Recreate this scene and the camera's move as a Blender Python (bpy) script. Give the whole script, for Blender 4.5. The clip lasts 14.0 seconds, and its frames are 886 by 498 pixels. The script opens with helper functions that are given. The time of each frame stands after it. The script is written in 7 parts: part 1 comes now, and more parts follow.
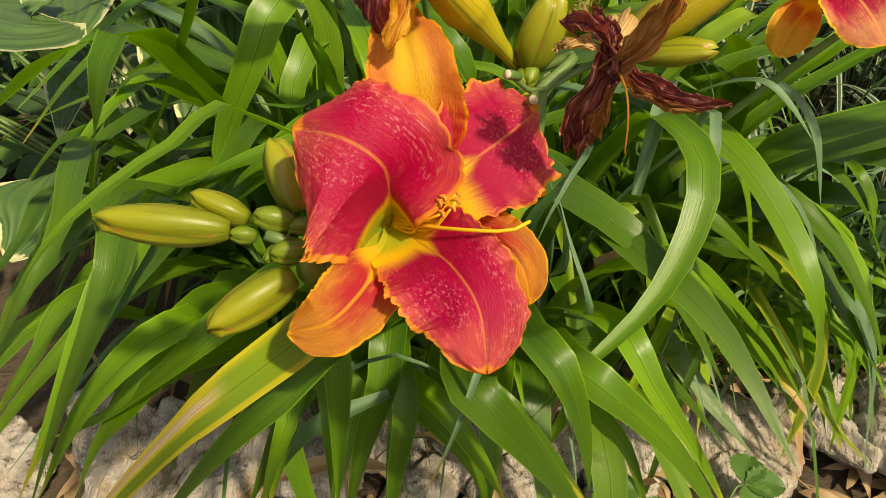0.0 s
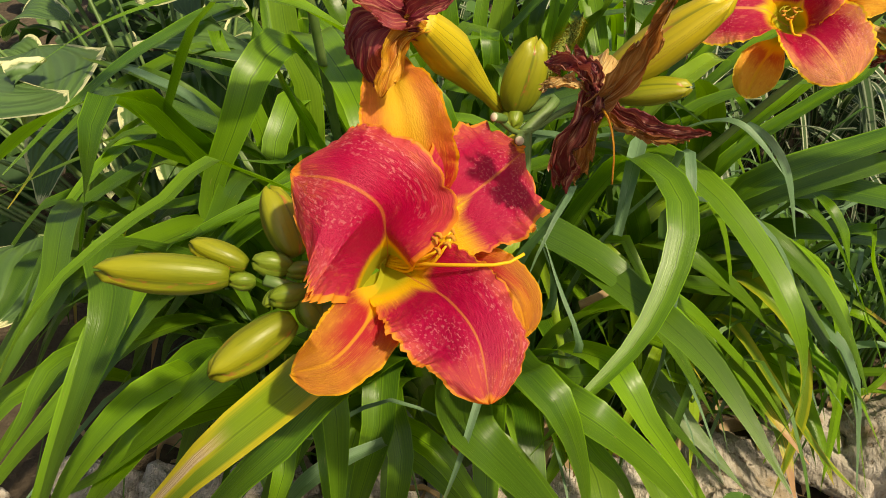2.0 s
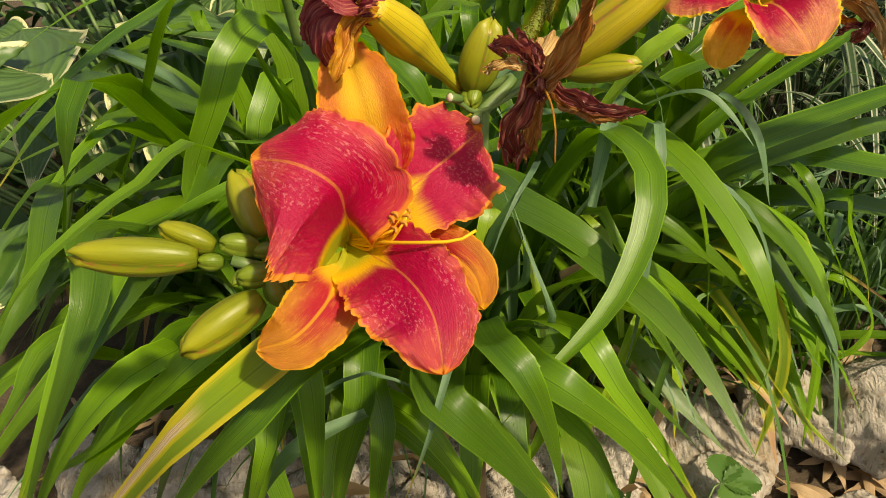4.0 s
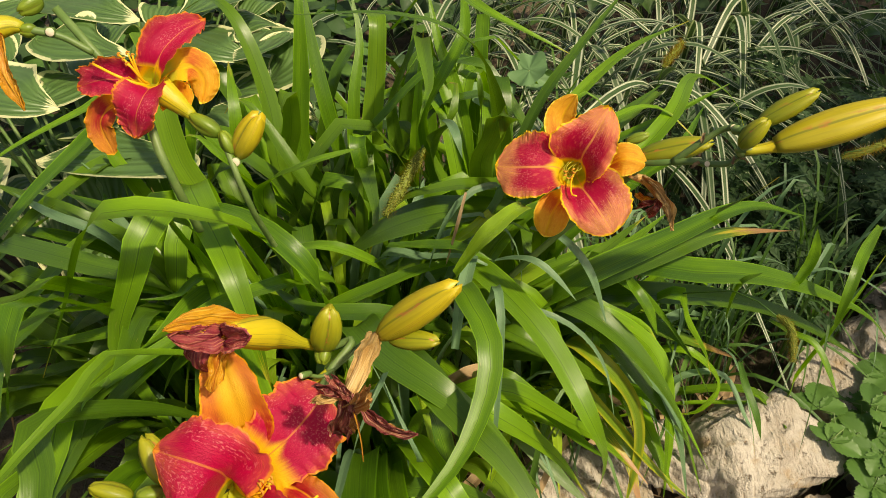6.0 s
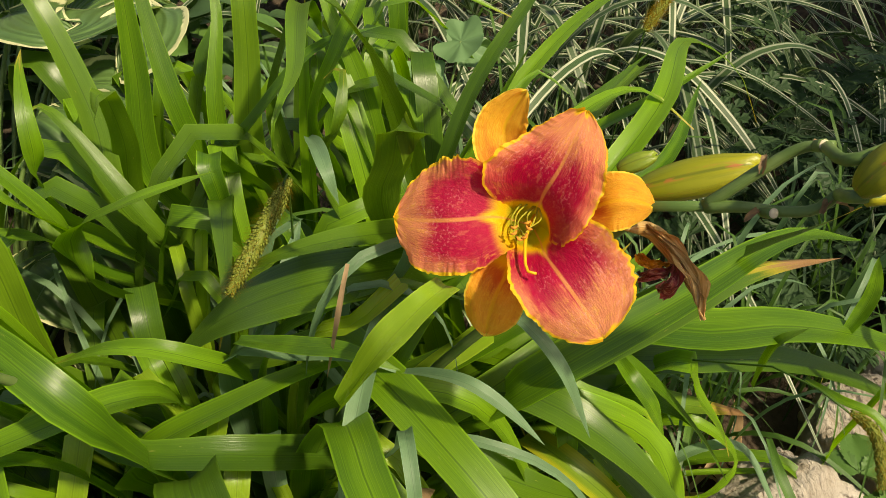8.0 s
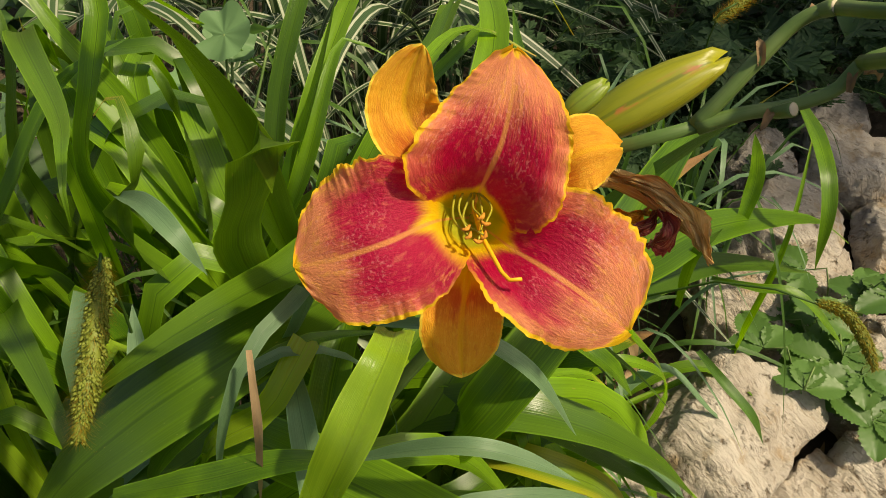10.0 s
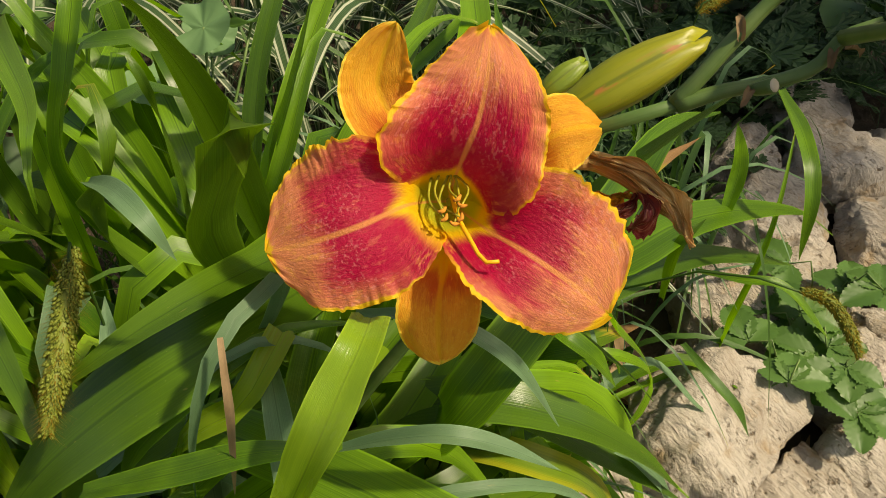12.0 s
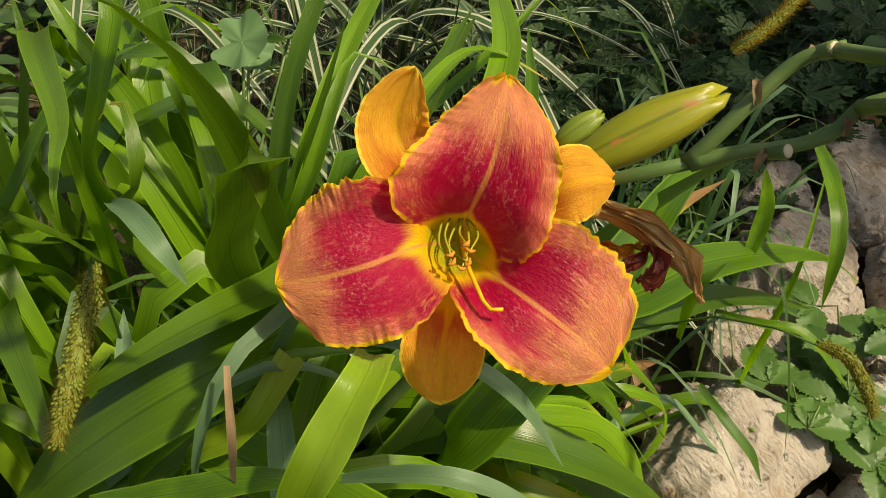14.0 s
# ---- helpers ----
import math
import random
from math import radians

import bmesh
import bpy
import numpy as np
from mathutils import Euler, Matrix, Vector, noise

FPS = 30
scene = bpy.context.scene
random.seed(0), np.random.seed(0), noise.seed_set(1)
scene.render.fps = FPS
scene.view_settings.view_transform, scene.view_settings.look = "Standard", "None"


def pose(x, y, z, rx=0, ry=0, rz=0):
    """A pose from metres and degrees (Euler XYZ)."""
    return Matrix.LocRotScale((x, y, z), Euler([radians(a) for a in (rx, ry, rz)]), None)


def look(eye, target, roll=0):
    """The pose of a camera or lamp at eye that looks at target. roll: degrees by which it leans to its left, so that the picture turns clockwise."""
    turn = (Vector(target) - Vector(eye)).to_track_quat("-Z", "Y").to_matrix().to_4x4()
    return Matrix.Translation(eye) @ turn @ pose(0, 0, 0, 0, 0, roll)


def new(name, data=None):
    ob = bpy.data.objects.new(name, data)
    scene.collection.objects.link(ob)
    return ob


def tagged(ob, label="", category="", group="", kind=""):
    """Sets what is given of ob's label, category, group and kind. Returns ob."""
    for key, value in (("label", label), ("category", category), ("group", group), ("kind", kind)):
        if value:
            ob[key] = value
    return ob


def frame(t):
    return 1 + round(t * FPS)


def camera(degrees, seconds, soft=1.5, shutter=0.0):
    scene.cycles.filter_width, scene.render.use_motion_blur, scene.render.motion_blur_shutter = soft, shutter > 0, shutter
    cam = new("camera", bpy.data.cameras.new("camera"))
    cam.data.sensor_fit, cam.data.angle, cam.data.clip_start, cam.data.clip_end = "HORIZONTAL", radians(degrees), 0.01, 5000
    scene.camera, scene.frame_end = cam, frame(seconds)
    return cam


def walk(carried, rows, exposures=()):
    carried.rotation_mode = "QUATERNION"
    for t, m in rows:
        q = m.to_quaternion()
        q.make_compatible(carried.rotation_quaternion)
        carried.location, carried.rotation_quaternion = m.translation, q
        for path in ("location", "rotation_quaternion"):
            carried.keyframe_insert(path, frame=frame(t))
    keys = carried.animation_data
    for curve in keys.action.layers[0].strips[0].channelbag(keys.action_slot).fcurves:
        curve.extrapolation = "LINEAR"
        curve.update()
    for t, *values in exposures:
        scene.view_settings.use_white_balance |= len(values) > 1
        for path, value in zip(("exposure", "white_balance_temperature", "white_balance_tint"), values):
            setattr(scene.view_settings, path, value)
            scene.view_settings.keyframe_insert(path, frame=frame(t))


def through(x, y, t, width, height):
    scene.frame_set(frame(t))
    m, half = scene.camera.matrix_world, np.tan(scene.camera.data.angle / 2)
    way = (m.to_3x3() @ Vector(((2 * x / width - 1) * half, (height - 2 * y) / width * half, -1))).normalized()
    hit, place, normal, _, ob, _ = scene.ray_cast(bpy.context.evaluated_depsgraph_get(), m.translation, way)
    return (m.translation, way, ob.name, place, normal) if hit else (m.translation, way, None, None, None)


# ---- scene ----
cam = camera(59.0, 14.0, soft=0.9)
PATH = [
    (0, (0.015, 0.003, 0.814), (-0.002, 1.484, -0.529), 0.5),
    (0.5, (0.016, 0.0, 0.821), (-0.003, 1.489, -0.515), 0.6),
    (1, (0.017, -0.004, 0.82), (-0.014, 1.487, -0.513), 0.3),
    (1.5, (0.011, -0.007, 0.812), (0.005, 1.552, -0.441), -0.8),
    (2, (0.008, -0.009, 0.814), (0.046, 1.565, -0.419), -0.4),
    (2.5, (0.006, -0.015, 0.817), (0.093, 1.59, -0.372), -0.4),
    (2.7, (0.012, -0.022, 0.814), (0.086, 1.596, -0.36), -0.5),
    (4.8, (0.039, -0.016, 0.853), (0.049, 1.468, -0.488), -2.6),
    (5, (0.052, -0.016, 0.885), (0.052, 1.477, -0.445), -2.7),
    (5.2, (0.059, -0.02, 0.92), (0.113, 1.479, -0.403), -2.0),
    (5.5, (0.076, -0.028, 0.972), (0.139, 1.462, -0.361), -3.6),
    (5.6, (0.077, -0.035, 0.991), (0.185, 1.475, -0.315), -3.3),
    (6, (0.091, -0.022, 1.022), (0.263, 1.463, -0.307), -1.9),
    (6.5, (0.086, -0.003, 1.024), (0.259, 1.477, -0.31), -2.3),
    (7, (0.094, 0.014, 1.024), (0.323, 1.483, -0.314), -1.5),
    (7.5, (0.143, 0.093, 0.98), (0.41, 1.528, -0.388), -0.1),
    (8, (0.178, 0.253, 0.872), (0.449, 1.667, -0.517), -2.3),
    (8.5, (0.175, 0.304, 0.844), (0.505, 1.692, -0.558), -2.7),
    (9, (0.165, 0.354, 0.827), (0.762, 1.647, -0.576), -5.4),
    (9.2, (0.155, 0.364, 0.822), (0.82, 1.604, -0.599), -6.7),
    (11.3, (0.148, 0.367, 0.799), (0.908, 1.499, -0.664), -5.6),
    (11.5, (0.147, 0.366, 0.798), (0.908, 1.495, -0.667), -5.8),
    (12, (0.154, 0.364, 0.799), (0.911, 1.512, -0.653), -5.3),
    (12.5, (0.163, 0.366, 0.801), (0.904, 1.536, -0.642), -4.9),
    (13, (0.169, 0.37, 0.803), (0.871, 1.581, -0.625), -5.1),
    (13.5, (0.167, 0.368, 0.804), (0.859, 1.583, -0.626), -4.1),
    (14, (0.165, 0.364, 0.809), (0.874, 1.573, -0.617), -4.2),
]
walk(cam, [(t, look(eye, target, roll)) for t, eye, target, roll in PATH], exposures=[(0, 0.34, 7600, 8), (5.5, 0.36, 7600, 8), (7, 0.42, 7600, 8), (8, 0.46, 7600, 8), (9, 0.33, 7600, 8), (11.5, 0.27, 7600, 8), (14, 0.28, 7600, 8)])

# ---- sky, sun ----
SUN_FROM = Vector((0.38, -0.43, 0.82)).normalized()
world = bpy.data.worlds.new("sky")
scene.world = world
world.use_nodes = True
wt = world.node_tree
sky = wt.nodes.new("ShaderNodeTexSky")
sky.sky_type = "NISHITA"
sky.sun_disc = False
sky.dust_density = 4.0
sky.sun_elevation = math.asin(SUN_FROM.z)
sky.sun_rotation = math.atan2(SUN_FROM.x, SUN_FROM.y)
wt.links.new(sky.outputs["Color"], wt.nodes["Background"].inputs["Color"])
wt.nodes["Background"].inputs["Strength"].default_value = 0.10
sun = new("sun", bpy.data.lights.new("sun", "SUN"))
sun.data.energy = 4.5
sun.data.angle = radians(2.5)
sun.data.color = (1.0, 0.90, 0.72)
sun.matrix_world = look(SUN_FROM * 10, (0, 0, 0))

# ---- materials ----
class Nodes:
    """A small builder for node materials."""

    def __init__(self, name):
        self.mat = bpy.data.materials.new(name)
        self.mat.use_nodes = True
        self.t = self.mat.node_tree
        self.t.nodes.clear()
        self.out = self.t.nodes.new("ShaderNodeOutputMaterial")

    def put(self, socket, value):
        if isinstance(value, bpy.types.NodeSocket):
            self.t.links.new(value, socket)
        elif value is not None:
            if socket.type == "RGBA" and len(value) == 3:
                value = (*value, 1)
            socket.default_value = value

    def node(self, kind, out=0, **inputs):
        n = self.t.nodes.new(kind)
        for key, value in inputs.items():
            self.put(n.inputs[key.replace("_", " ")], value)
        return n.outputs[out]

    def math(self, op, a, b=None, c=None):
        n = self.t.nodes.new("ShaderNodeMath")
        n.operation = op
        for i, value in enumerate((a, b, c)):
            if value is not None:
                self.put(n.inputs[i], value)
        return n.outputs[0]

    def step(self, x, a, b, low=0.0, high=1.0):
        n = self.t.nodes.new("ShaderNodeMapRange")
        n.interpolation_type = "SMOOTHSTEP"
        for i, value in enumerate((x, a, b, low, high)):
            self.put(n.inputs[i], value)
        return n.outputs[0]

    def mix(self, f, a, b, how="MIX"):
        n = self.t.nodes.new("ShaderNodeMix")
        n.data_type = "RGBA"
        n.blend_type = how
        self.put(n.inputs[0], f)
        self.put(n.inputs[6], a)
        self.put(n.inputs[7], b)
        return n.outputs[2]

    def noise(self, at, scale, detail=3.0, rough=0.55):
        return self.node("ShaderNodeTexNoise", 0, Vector=at, Scale=scale, Detail=detail, Roughness=rough)

    def stretch(self, at, sx, sy, sz):
        n = self.t.nodes.new("ShaderNodeMapping")
        self.put(n.inputs["Vector"], at)
        n.inputs["Scale"].default_value = (sx, sy, sz)
        return n.outputs[0]

    def uv(self):
        n = self.t.nodes.new("ShaderNodeTexCoord")
        s = self.t.nodes.new("ShaderNodeSeparateXYZ")
        self.t.links.new(n.outputs["UV"], s.inputs[0])
        return n.outputs["UV"], s.outputs[0], s.outputs[1], n.outputs["Object"]

    def chance(self):
        return self.t.nodes.new("ShaderNodeObjectInfo").outputs["Random"]

    def offset(self, at, amount):
        n = self.t.nodes.new("ShaderNodeVectorMath")
        n.operation = "ADD"
        self.put(n.inputs[0], at)
        self.put(n.inputs[1], amount)
        return n.outputs[0]

    def bump(self, height, strength, distance):
        return self.node("ShaderNodeBump", 0, Height=height, Strength=strength, Distance=distance)

    def surface(self, color, rough=0.5, normal=None, spec=0.5, through=None, share=0.35, coat=0.0, sheen=0.0):
        n = self.t.nodes.new("ShaderNodeBsdfPrincipled")
        self.put(n.inputs["Base Color"], color)
        self.put(n.inputs["Roughness"], rough)
        self.put(n.inputs["Specular IOR Level"], spec)
        self.put(n.inputs["Coat Weight"], coat)
        self.put(n.inputs["Sheen Weight"], sheen)
        if normal:
            self.put(n.inputs["Normal"], normal)
        shader = n.outputs[0]
        if through is not None:
            tr = self.t.nodes.new("ShaderNodeBsdfTranslucent")
            self.put(tr.inputs["Color"], through)
            mx = self.t.nodes.new("ShaderNodeMixShader")
            self.put(mx.inputs[0], share)
            self.t.links.new(shader, mx.inputs[1])
            self.t.links.new(tr.outputs[0], mx.inputs[2])
            shader = mx.outputs[0]
        self.t.links.new(shader, self.out.inputs[0])
        return self.mat


def leaf_material(name, dark, light, glow, rough=0.33, share=0.36, dry=0.0, yellow=0.0, veins=52.0, scorch=0.0):
    """A strap leaf: fine parallel veins, a pale midrib with its groove shade painted in, a browned tip on some leaves.
    """
    m = Nodes(name)
    uv, u, v, ob = m.uv()
    luck = m.chance()
    shifted = m.offset(uv, m.node("ShaderNodeCombineXYZ", 0, X=m.math("MULTIPLY", luck, 17.0), Y=luck))
    vein = m.noise(m.stretch(shifted, 1.2, veins, 1), 1.0, 2.0)
    patch = m.noise(m.stretch(shifted, 5.0, 1.6, 1), 1.0, 3.0)
    tone = m.math("ADD", m.math("MULTIPLY", luck, 0.65), m.math("MULTIPLY", m.step(patch, 0.3, 0.7), 0.35))
    col = m.mix(tone, dark, light)
    col = m.mix(m.step(vein, 0.45, 0.72, 0.0, 0.30), col, [c * 1.3 for c in light])
    col = m.mix(m.step(vein, 0.28, 0.44, 0.34, 0.0), col, [c * 0.75 for c in dark])
    rib = m.math("ABSOLUTE", m.math("SUBTRACT", v, 0.5))
    # midrib crease: lighter flanks and a shaded groove put into the colour
    col = m.mix(m.step(rib, 0.02, 0.07, 0.22, 0.0), col, [c * 1.35 for c in light])
    col = m.mix(m.step(rib, 0.010, 0.032, 0.60, 0.0), col, [c * 0.6 for c in dark])
    col = m.mix(m.step(rib, 0.445, 0.49, 0.0, 0.40), col, [c * 1.6 for c in light])
    # a paler foot and a slow change of green along the blade
    slow = m.noise(m.stretch(shifted, 2.2, 0.7, 1), 1.0, 2.0)
    col = m.mix(m.step(slow, 0.40, 0.66, 0.0, 0.40), col, [c * 0.62 for c in dark])
    dust = m.noise(m.stretch(shifted, 150, 30, 1), 1.0, 2.0)
    col = m.mix(m.step(dust, 0.69, 0.75, 0.0, 0.30), col, (0.34, 0.38, 0.16))
    if yellow:
        edge = m.math("ADD", rib, m.math("MULTIPLY", m.math("SUBTRACT", m.noise(m.stretch(uv, 3, 14, 1), 1.0), 0.5), 0.24 if scorch else 0.5))
        f = m.math("MULTIPLY", m.step(edge, 0.30 if scorch else 0.12, 0.46 if scorch else 0.42), m.step(u, 0.60 if scorch else 0.25, 0.76 if scorch else 0.6, 0, yellow))
        col = m.mix(f, col, (0.66, 0.54, 0.03))
    if scorch:
        wander = m.math("MULTIPLY", m.math("SUBTRACT", m.noise(m.stretch(uv, 9, 12, 1), 1.0, 3.0), 0.5), 0.16)
        band = m.math("ADD", m.math("ABSOLUTE", m.math("SUBTRACT", v, m.step(u, 0.70, 0.86, 0.64, 0.80))), wander)
        along = m.step(u, 0.735, 0.765)
        col = m.mix(m.math("MULTIPLY", m.step(band, 0.16, 0.30, 0.9, 0.0), along), col, (0.66, 0.54, 0.03))
        grain = m.step(m.noise(m.stretch(uv, 3, 70, 1), 1.0, 2.0), 0.35, 0.65)
        col = m.mix(m.math("MULTIPLY", m.step(band, 0.08, 0.14, scorch, 0.0), along), col, m.mix(grain, (0.46, 0.26, 0.12), (0.78, 0.64, 0.46)))
    spots = m.step(m.noise(m.stretch(shifted, 60, 14, 1), 1.0, 1.0), 0.74, 0.8, 0.0, 0.5)
    col = m.mix(spots, col, (0.34, 0.30, 0.10))
    end = m.math("ADD", u, m.math("MULTIPLY", m.math("SUBTRACT", m.noise(m.stretch(shifted, 9, 9, 1), 1.0), 0.5), 0.16))
    start = 0.985 - dry
    some = 1.0 if dry > 0.05 else m.step(luck, 0.70, 0.76)
    col = m.mix(m.math("MULTIPLY", m.step(end, start - 0.04, start, 0.0, 0.8), some), col, (0.50, 0.40, 0.04))
    col = m.mix(m.math("MULTIPLY", m.step(end, start, start + 0.03), some), col, (0.36, 0.20, 0.09))
    tr = m.mix(1.0, col, glow, "MULTIPLY")
    nrm = m.bump(m.math("ADD", vein, m.math("MULTIPLY", patch, 0.9)), 0.34, 0.0007)
    r = m.math("ADD", rough, m.math("MULTIPLY", m.math("SUBTRACT", patch, 0.5), 0.2))
    return m.surface(col, r, nrm, 0.50, tr, share)


def petal_material(name, throat, eye, blush, rim, eye_end=0.78, base_end=0.38, spots=0.0, rib_width=0.05, edge=0.30, share=0.35, rib_gold=0.6, blotch=0.45, feather=0.22):
    """A daylily petal: yellow throat, crimson eye zone, paler outer half, gold frilled rim."""
    m = Nodes(name)
    uv, u, v, ob = m.uv()
    luck = m.chance()
    shifted = m.offset(uv, m.node("ShaderNodeCombineXYZ", 0, X=m.math("MULTIPLY", luck, 9.0), Y=luck))
    streak = m.math("SUBTRACT", m.noise(m.stretch(shifted, 1.6, 64, 1), 1.0, 4.0, 0.65), 0.5)
    cloud = m.math("SUBTRACT", m.noise(m.stretch(shifted, 4, 5, 1), 1.0, 4.0), 0.5)
    side = m.math("MULTIPLY", m.math("ABSOLUTE", m.math("SUBTRACT", v, 0.5)), 2.0)
    inner = m.math("SUBTRACT", 1.0, side)
    far = m.math("ADD", m.math("ADD", u, m.math("MULTIPLY", streak, feather)), m.math("MULTIPLY", cloud, 0.34))
    # eye zone fades outwards and towards the margins
    outer = m.step(far, eye_end - 0.13, eye_end + 0.06)
    margin = m.step(m.math("ADD", inner, m.math("ADD", m.math("MULTIPLY", cloud, 0.5), m.math("MULTIPLY", streak, 0.16))), 0.06, edge, 1.0, 0.0)
    pale = m.math("MAXIMUM", outer, m.math("MULTIPLY", margin, m.step(u, 0.40, 0.66)))
    col = m.mix(pale, eye, blush)
    blot = m.noise(m.stretch(shifted, 9, 12, 1), 1.0, 5.0, 0.65)
    col = m.mix(m.step(blot, 0.50, 0.68, 0.0, blotch), col, [0.5 * a + 0.5 * b for a, b in zip(eye, blush)])
    col = m.mix(m.step(blot, 0.32, 0.44, blotch * 0.8, 0.0), col, [min(0.9, c * 1.15 + 0.03) for c in blush])
    mottle = m.noise(m.stretch(shifted, 20, 17, 1), 1.0, 4.0, 0.7)
    col = m.mix(m.math("MULTIPLY", m.step(mottle, 0.50, 0.64, 0.0, 0.55), m.math("MAXIMUM", outer, margin)), col, [0.55 * a + 0.45 * b for a, b in zip(blush, rim)])
    fine = m.noise(m.stretch(shifted, 10, 90, 1), 1.0, 3.0)
    vein = m.noise(m.stretch(shifted, 3.0, 60, 1), 1.0, 2.0)
    col = m.mix(m.math("MULTIPLY", m.step(vein, 0.52, 0.66, 0.0, 0.14), m.step(u, 0.4, 0.6)), col, eye)
    col = m.mix(m.step(fine, 0.35, 0.75, 0.0, 0.06), col, [c * 0.45 for c in eye])
    base = m.math("ADD", u, m.math("MULTIPLY", streak, 0.06))
    ribbed = m.math("ADD", base, m.math("MULTIPLY", m.step(side, 0.0, 0.22, -0.08, 0.0), 1.0))
    col = m.mix(m.step(ribbed, base_end - 0.05, base_end + 0.06, 1.0, 0.0), col, throat)
    green = m.step(u, base_end - 0.20, base_end - 0.03, 1.0, 0.0)
    col = m.mix(green, col, (0.50, 0.50, 0.03))
    rib = m.math("MULTIPLY", m.step(side, rib_width * 0.3, rib_width, 0.75, 0.0), m.step(u, 0.93, 1.0, 1.0, 0.2))
    col = m.mix(rib, col, [(1 - rib_gold) * a + rib_gold * b for a, b in zip(blush, throat)])
    if spots:
        s = m.noise(m.stretch(shifted, 52, 36, 1), 1.0, 3.0, 0.65)
        zone = m.step(m.noise(m.stretch(shifted, 3.5, 3.5, 1), 1.0, 1.0), 0.42, 0.58)
        zone = m.math("MULTIPLY", zone, m.step(u, base_end + 0.10, base_end + 0.28))
        col = m.mix(m.math("MULTIPLY", m.step(s, 0.54, 0.60, 0.0, spots), zone), col, (0.82, 0.38, 0.36))
    lip = m.math("ADD", m.math("MINIMUM", inner, m.math("MULTIPLY", m.math("SUBTRACT", 1.0, u), 2.2)), m.math("ADD", m.math("MULTIPLY", cloud, 0.20), m.math("MULTIPLY", streak, 0.07)))
    col = m.mix(m.math("MULTIPLY", m.step(lip, 0.035, 0.075, 0.95, 0.0), m.step(u, 0.35, 0.5)), col, rim)
    tr = m.mix(1.0, col, (1.5, 1.2, 0.9), "MULTIPLY")
    pebble = m.noise(m.stretch(shifted, 46, 54, 1), 1.0, 4.0, 0.65)
    hills = m.math("ADD", m.math("MULTIPLY", streak, 0.14), m.math("ADD", m.math("MULTIPLY", fine, 0.12), m.math("ADD", m.math("MULTIPLY", cloud, 0.8), m.math("MULTIPLY", pebble, 1.1))))
    nrm = m.bump(hills, 0.60, 0.0014)
    return m.surface(col, 0.44, nrm, 0.34, tr, share)


def bud_material(name, low, high, flush=0.4):
    m = Nodes(name)
    uv, u, v, ob = m.uv()
    luck = m.chance()
    shifted = m.offset(uv, m.node("ShaderNodeCombineXYZ", 0, X=m.math("MULTIPLY", luck, 9.0), Y=luck))
    streak = m.noise(m.stretch(shifted, 2.0, 26, 1), 1.0, 3.0)
    cloud = m.noise(m.stretch(shifted, 5, 3, 1), 1.0, 3.0)
    col = m.mix(m.math("ADD", m.math("MULTIPLY", u, 0.75), m.math("MULTIPLY", cloud, 0.3)), low, high)
    col = m.mix(m.step(streak, 0.45, 0.75, 0.0, 0.35), col, [c * 0.6 for c in low])
    seam = m.math("ABSOLUTE", m.math("SUBTRACT", m.math("FRACT", m.math("MULTIPLY", v, 3.0)), 0.5))
    col = m.mix(m.step(seam, 0.015, 0.06, 0.65, 0.0), col, (0.09, 0.12, 0.01))
    brown = m.math("MULTIPLY", m.step(m.noise(m.stretch(shifted, 4, 12, 1), 1.0, 3.0), 0.52, 0.64), m.step(seam, 0.04, 0.16, flush, 0.0))
    col = m.mix(brown, col, (0.40, 0.13, 0.04))
    nrm = m.bump(m.math("ADD", streak, m.math("MULTIPLY", cloud, 0.6)), 0.3, 0.001)
    return m.surface(col, 0.42, nrm, 0.45, m.mix(1.0, col, (1.2, 1.1, 0.7), "MULTIPLY"), 0.15)


def stem_material(name, green, gray):
    m = Nodes(name)
    uv, u, v, ob = m.uv()
    n = m.noise(ob, 40.0, 4.0)
    line = m.noise(m.stretch(uv, 1, 20, 1), 1.0, 2.0)
    col = m.mix(m.step(n, 0.35, 0.7), green, gray)
    col = m.mix(m.step(line, 0.5, 0.7, 0.0, 0.3), col, [c * 0.55 for c in green])
    return m.surface(col, 0.5, m.bump(n, 0.3, 0.0008), 0.4)


def withered_material(name, a, b, c):
    m = Nodes(name)
    uv, u, v, ob = m.uv()
    luck = m.chance()
    shifted = m.offset(uv, m.node("ShaderNodeCombineXYZ", 0, X=m.math("MULTIPLY", luck, 9.0), Y=luck))
    line = m.noise(m.stretch(shifted, 1.6, 22, 1), 1.0, 4.0, 0.6)
    cloud = m.noise(m.stretch(shifted, 3, 3, 1), 1.0, 4.0)
    col = m.mix(m.step(cloud, 0.35, 0.62), a, b)
    col = m.mix(m.step(line, 0.50, 0.66, 0.0, 0.8), col, c)
    col = m.mix(m.step(line, 0.30, 0.44, 0.55, 0.0), col, [x * 0.35 for x in a])
    return m.surface(col, 0.42, m.bump(line, 0.7, 0.002), 0.4, m.mix(1.0, col, (1.3, 1.0, 0.7), "MULTIPLY"), 0.32)


def plain_material(name, a, b, scale, rough=0.6, bump=0.4, depth=0.001, glow=None, share=0.25):
    m = Nodes(name)
    uv, u, v, ob = m.uv()
    luck = m.chance()
    n = m.noise(ob, scale, 5.0, 0.6)
    big = m.noise(ob, scale * 0.18, 3.0)
    col = m.mix(m.math("MULTIPLY", m.math("ADD", n, m.math("ADD", big, luck)), 0.36), a, b)
    tr = m.mix(1.0, col, glow, "MULTIPLY") if glow else None
    return m.surface(col, rough, m.bump(n, bump, depth), 0.4 if share != 0.26 else 0.2, tr, share)


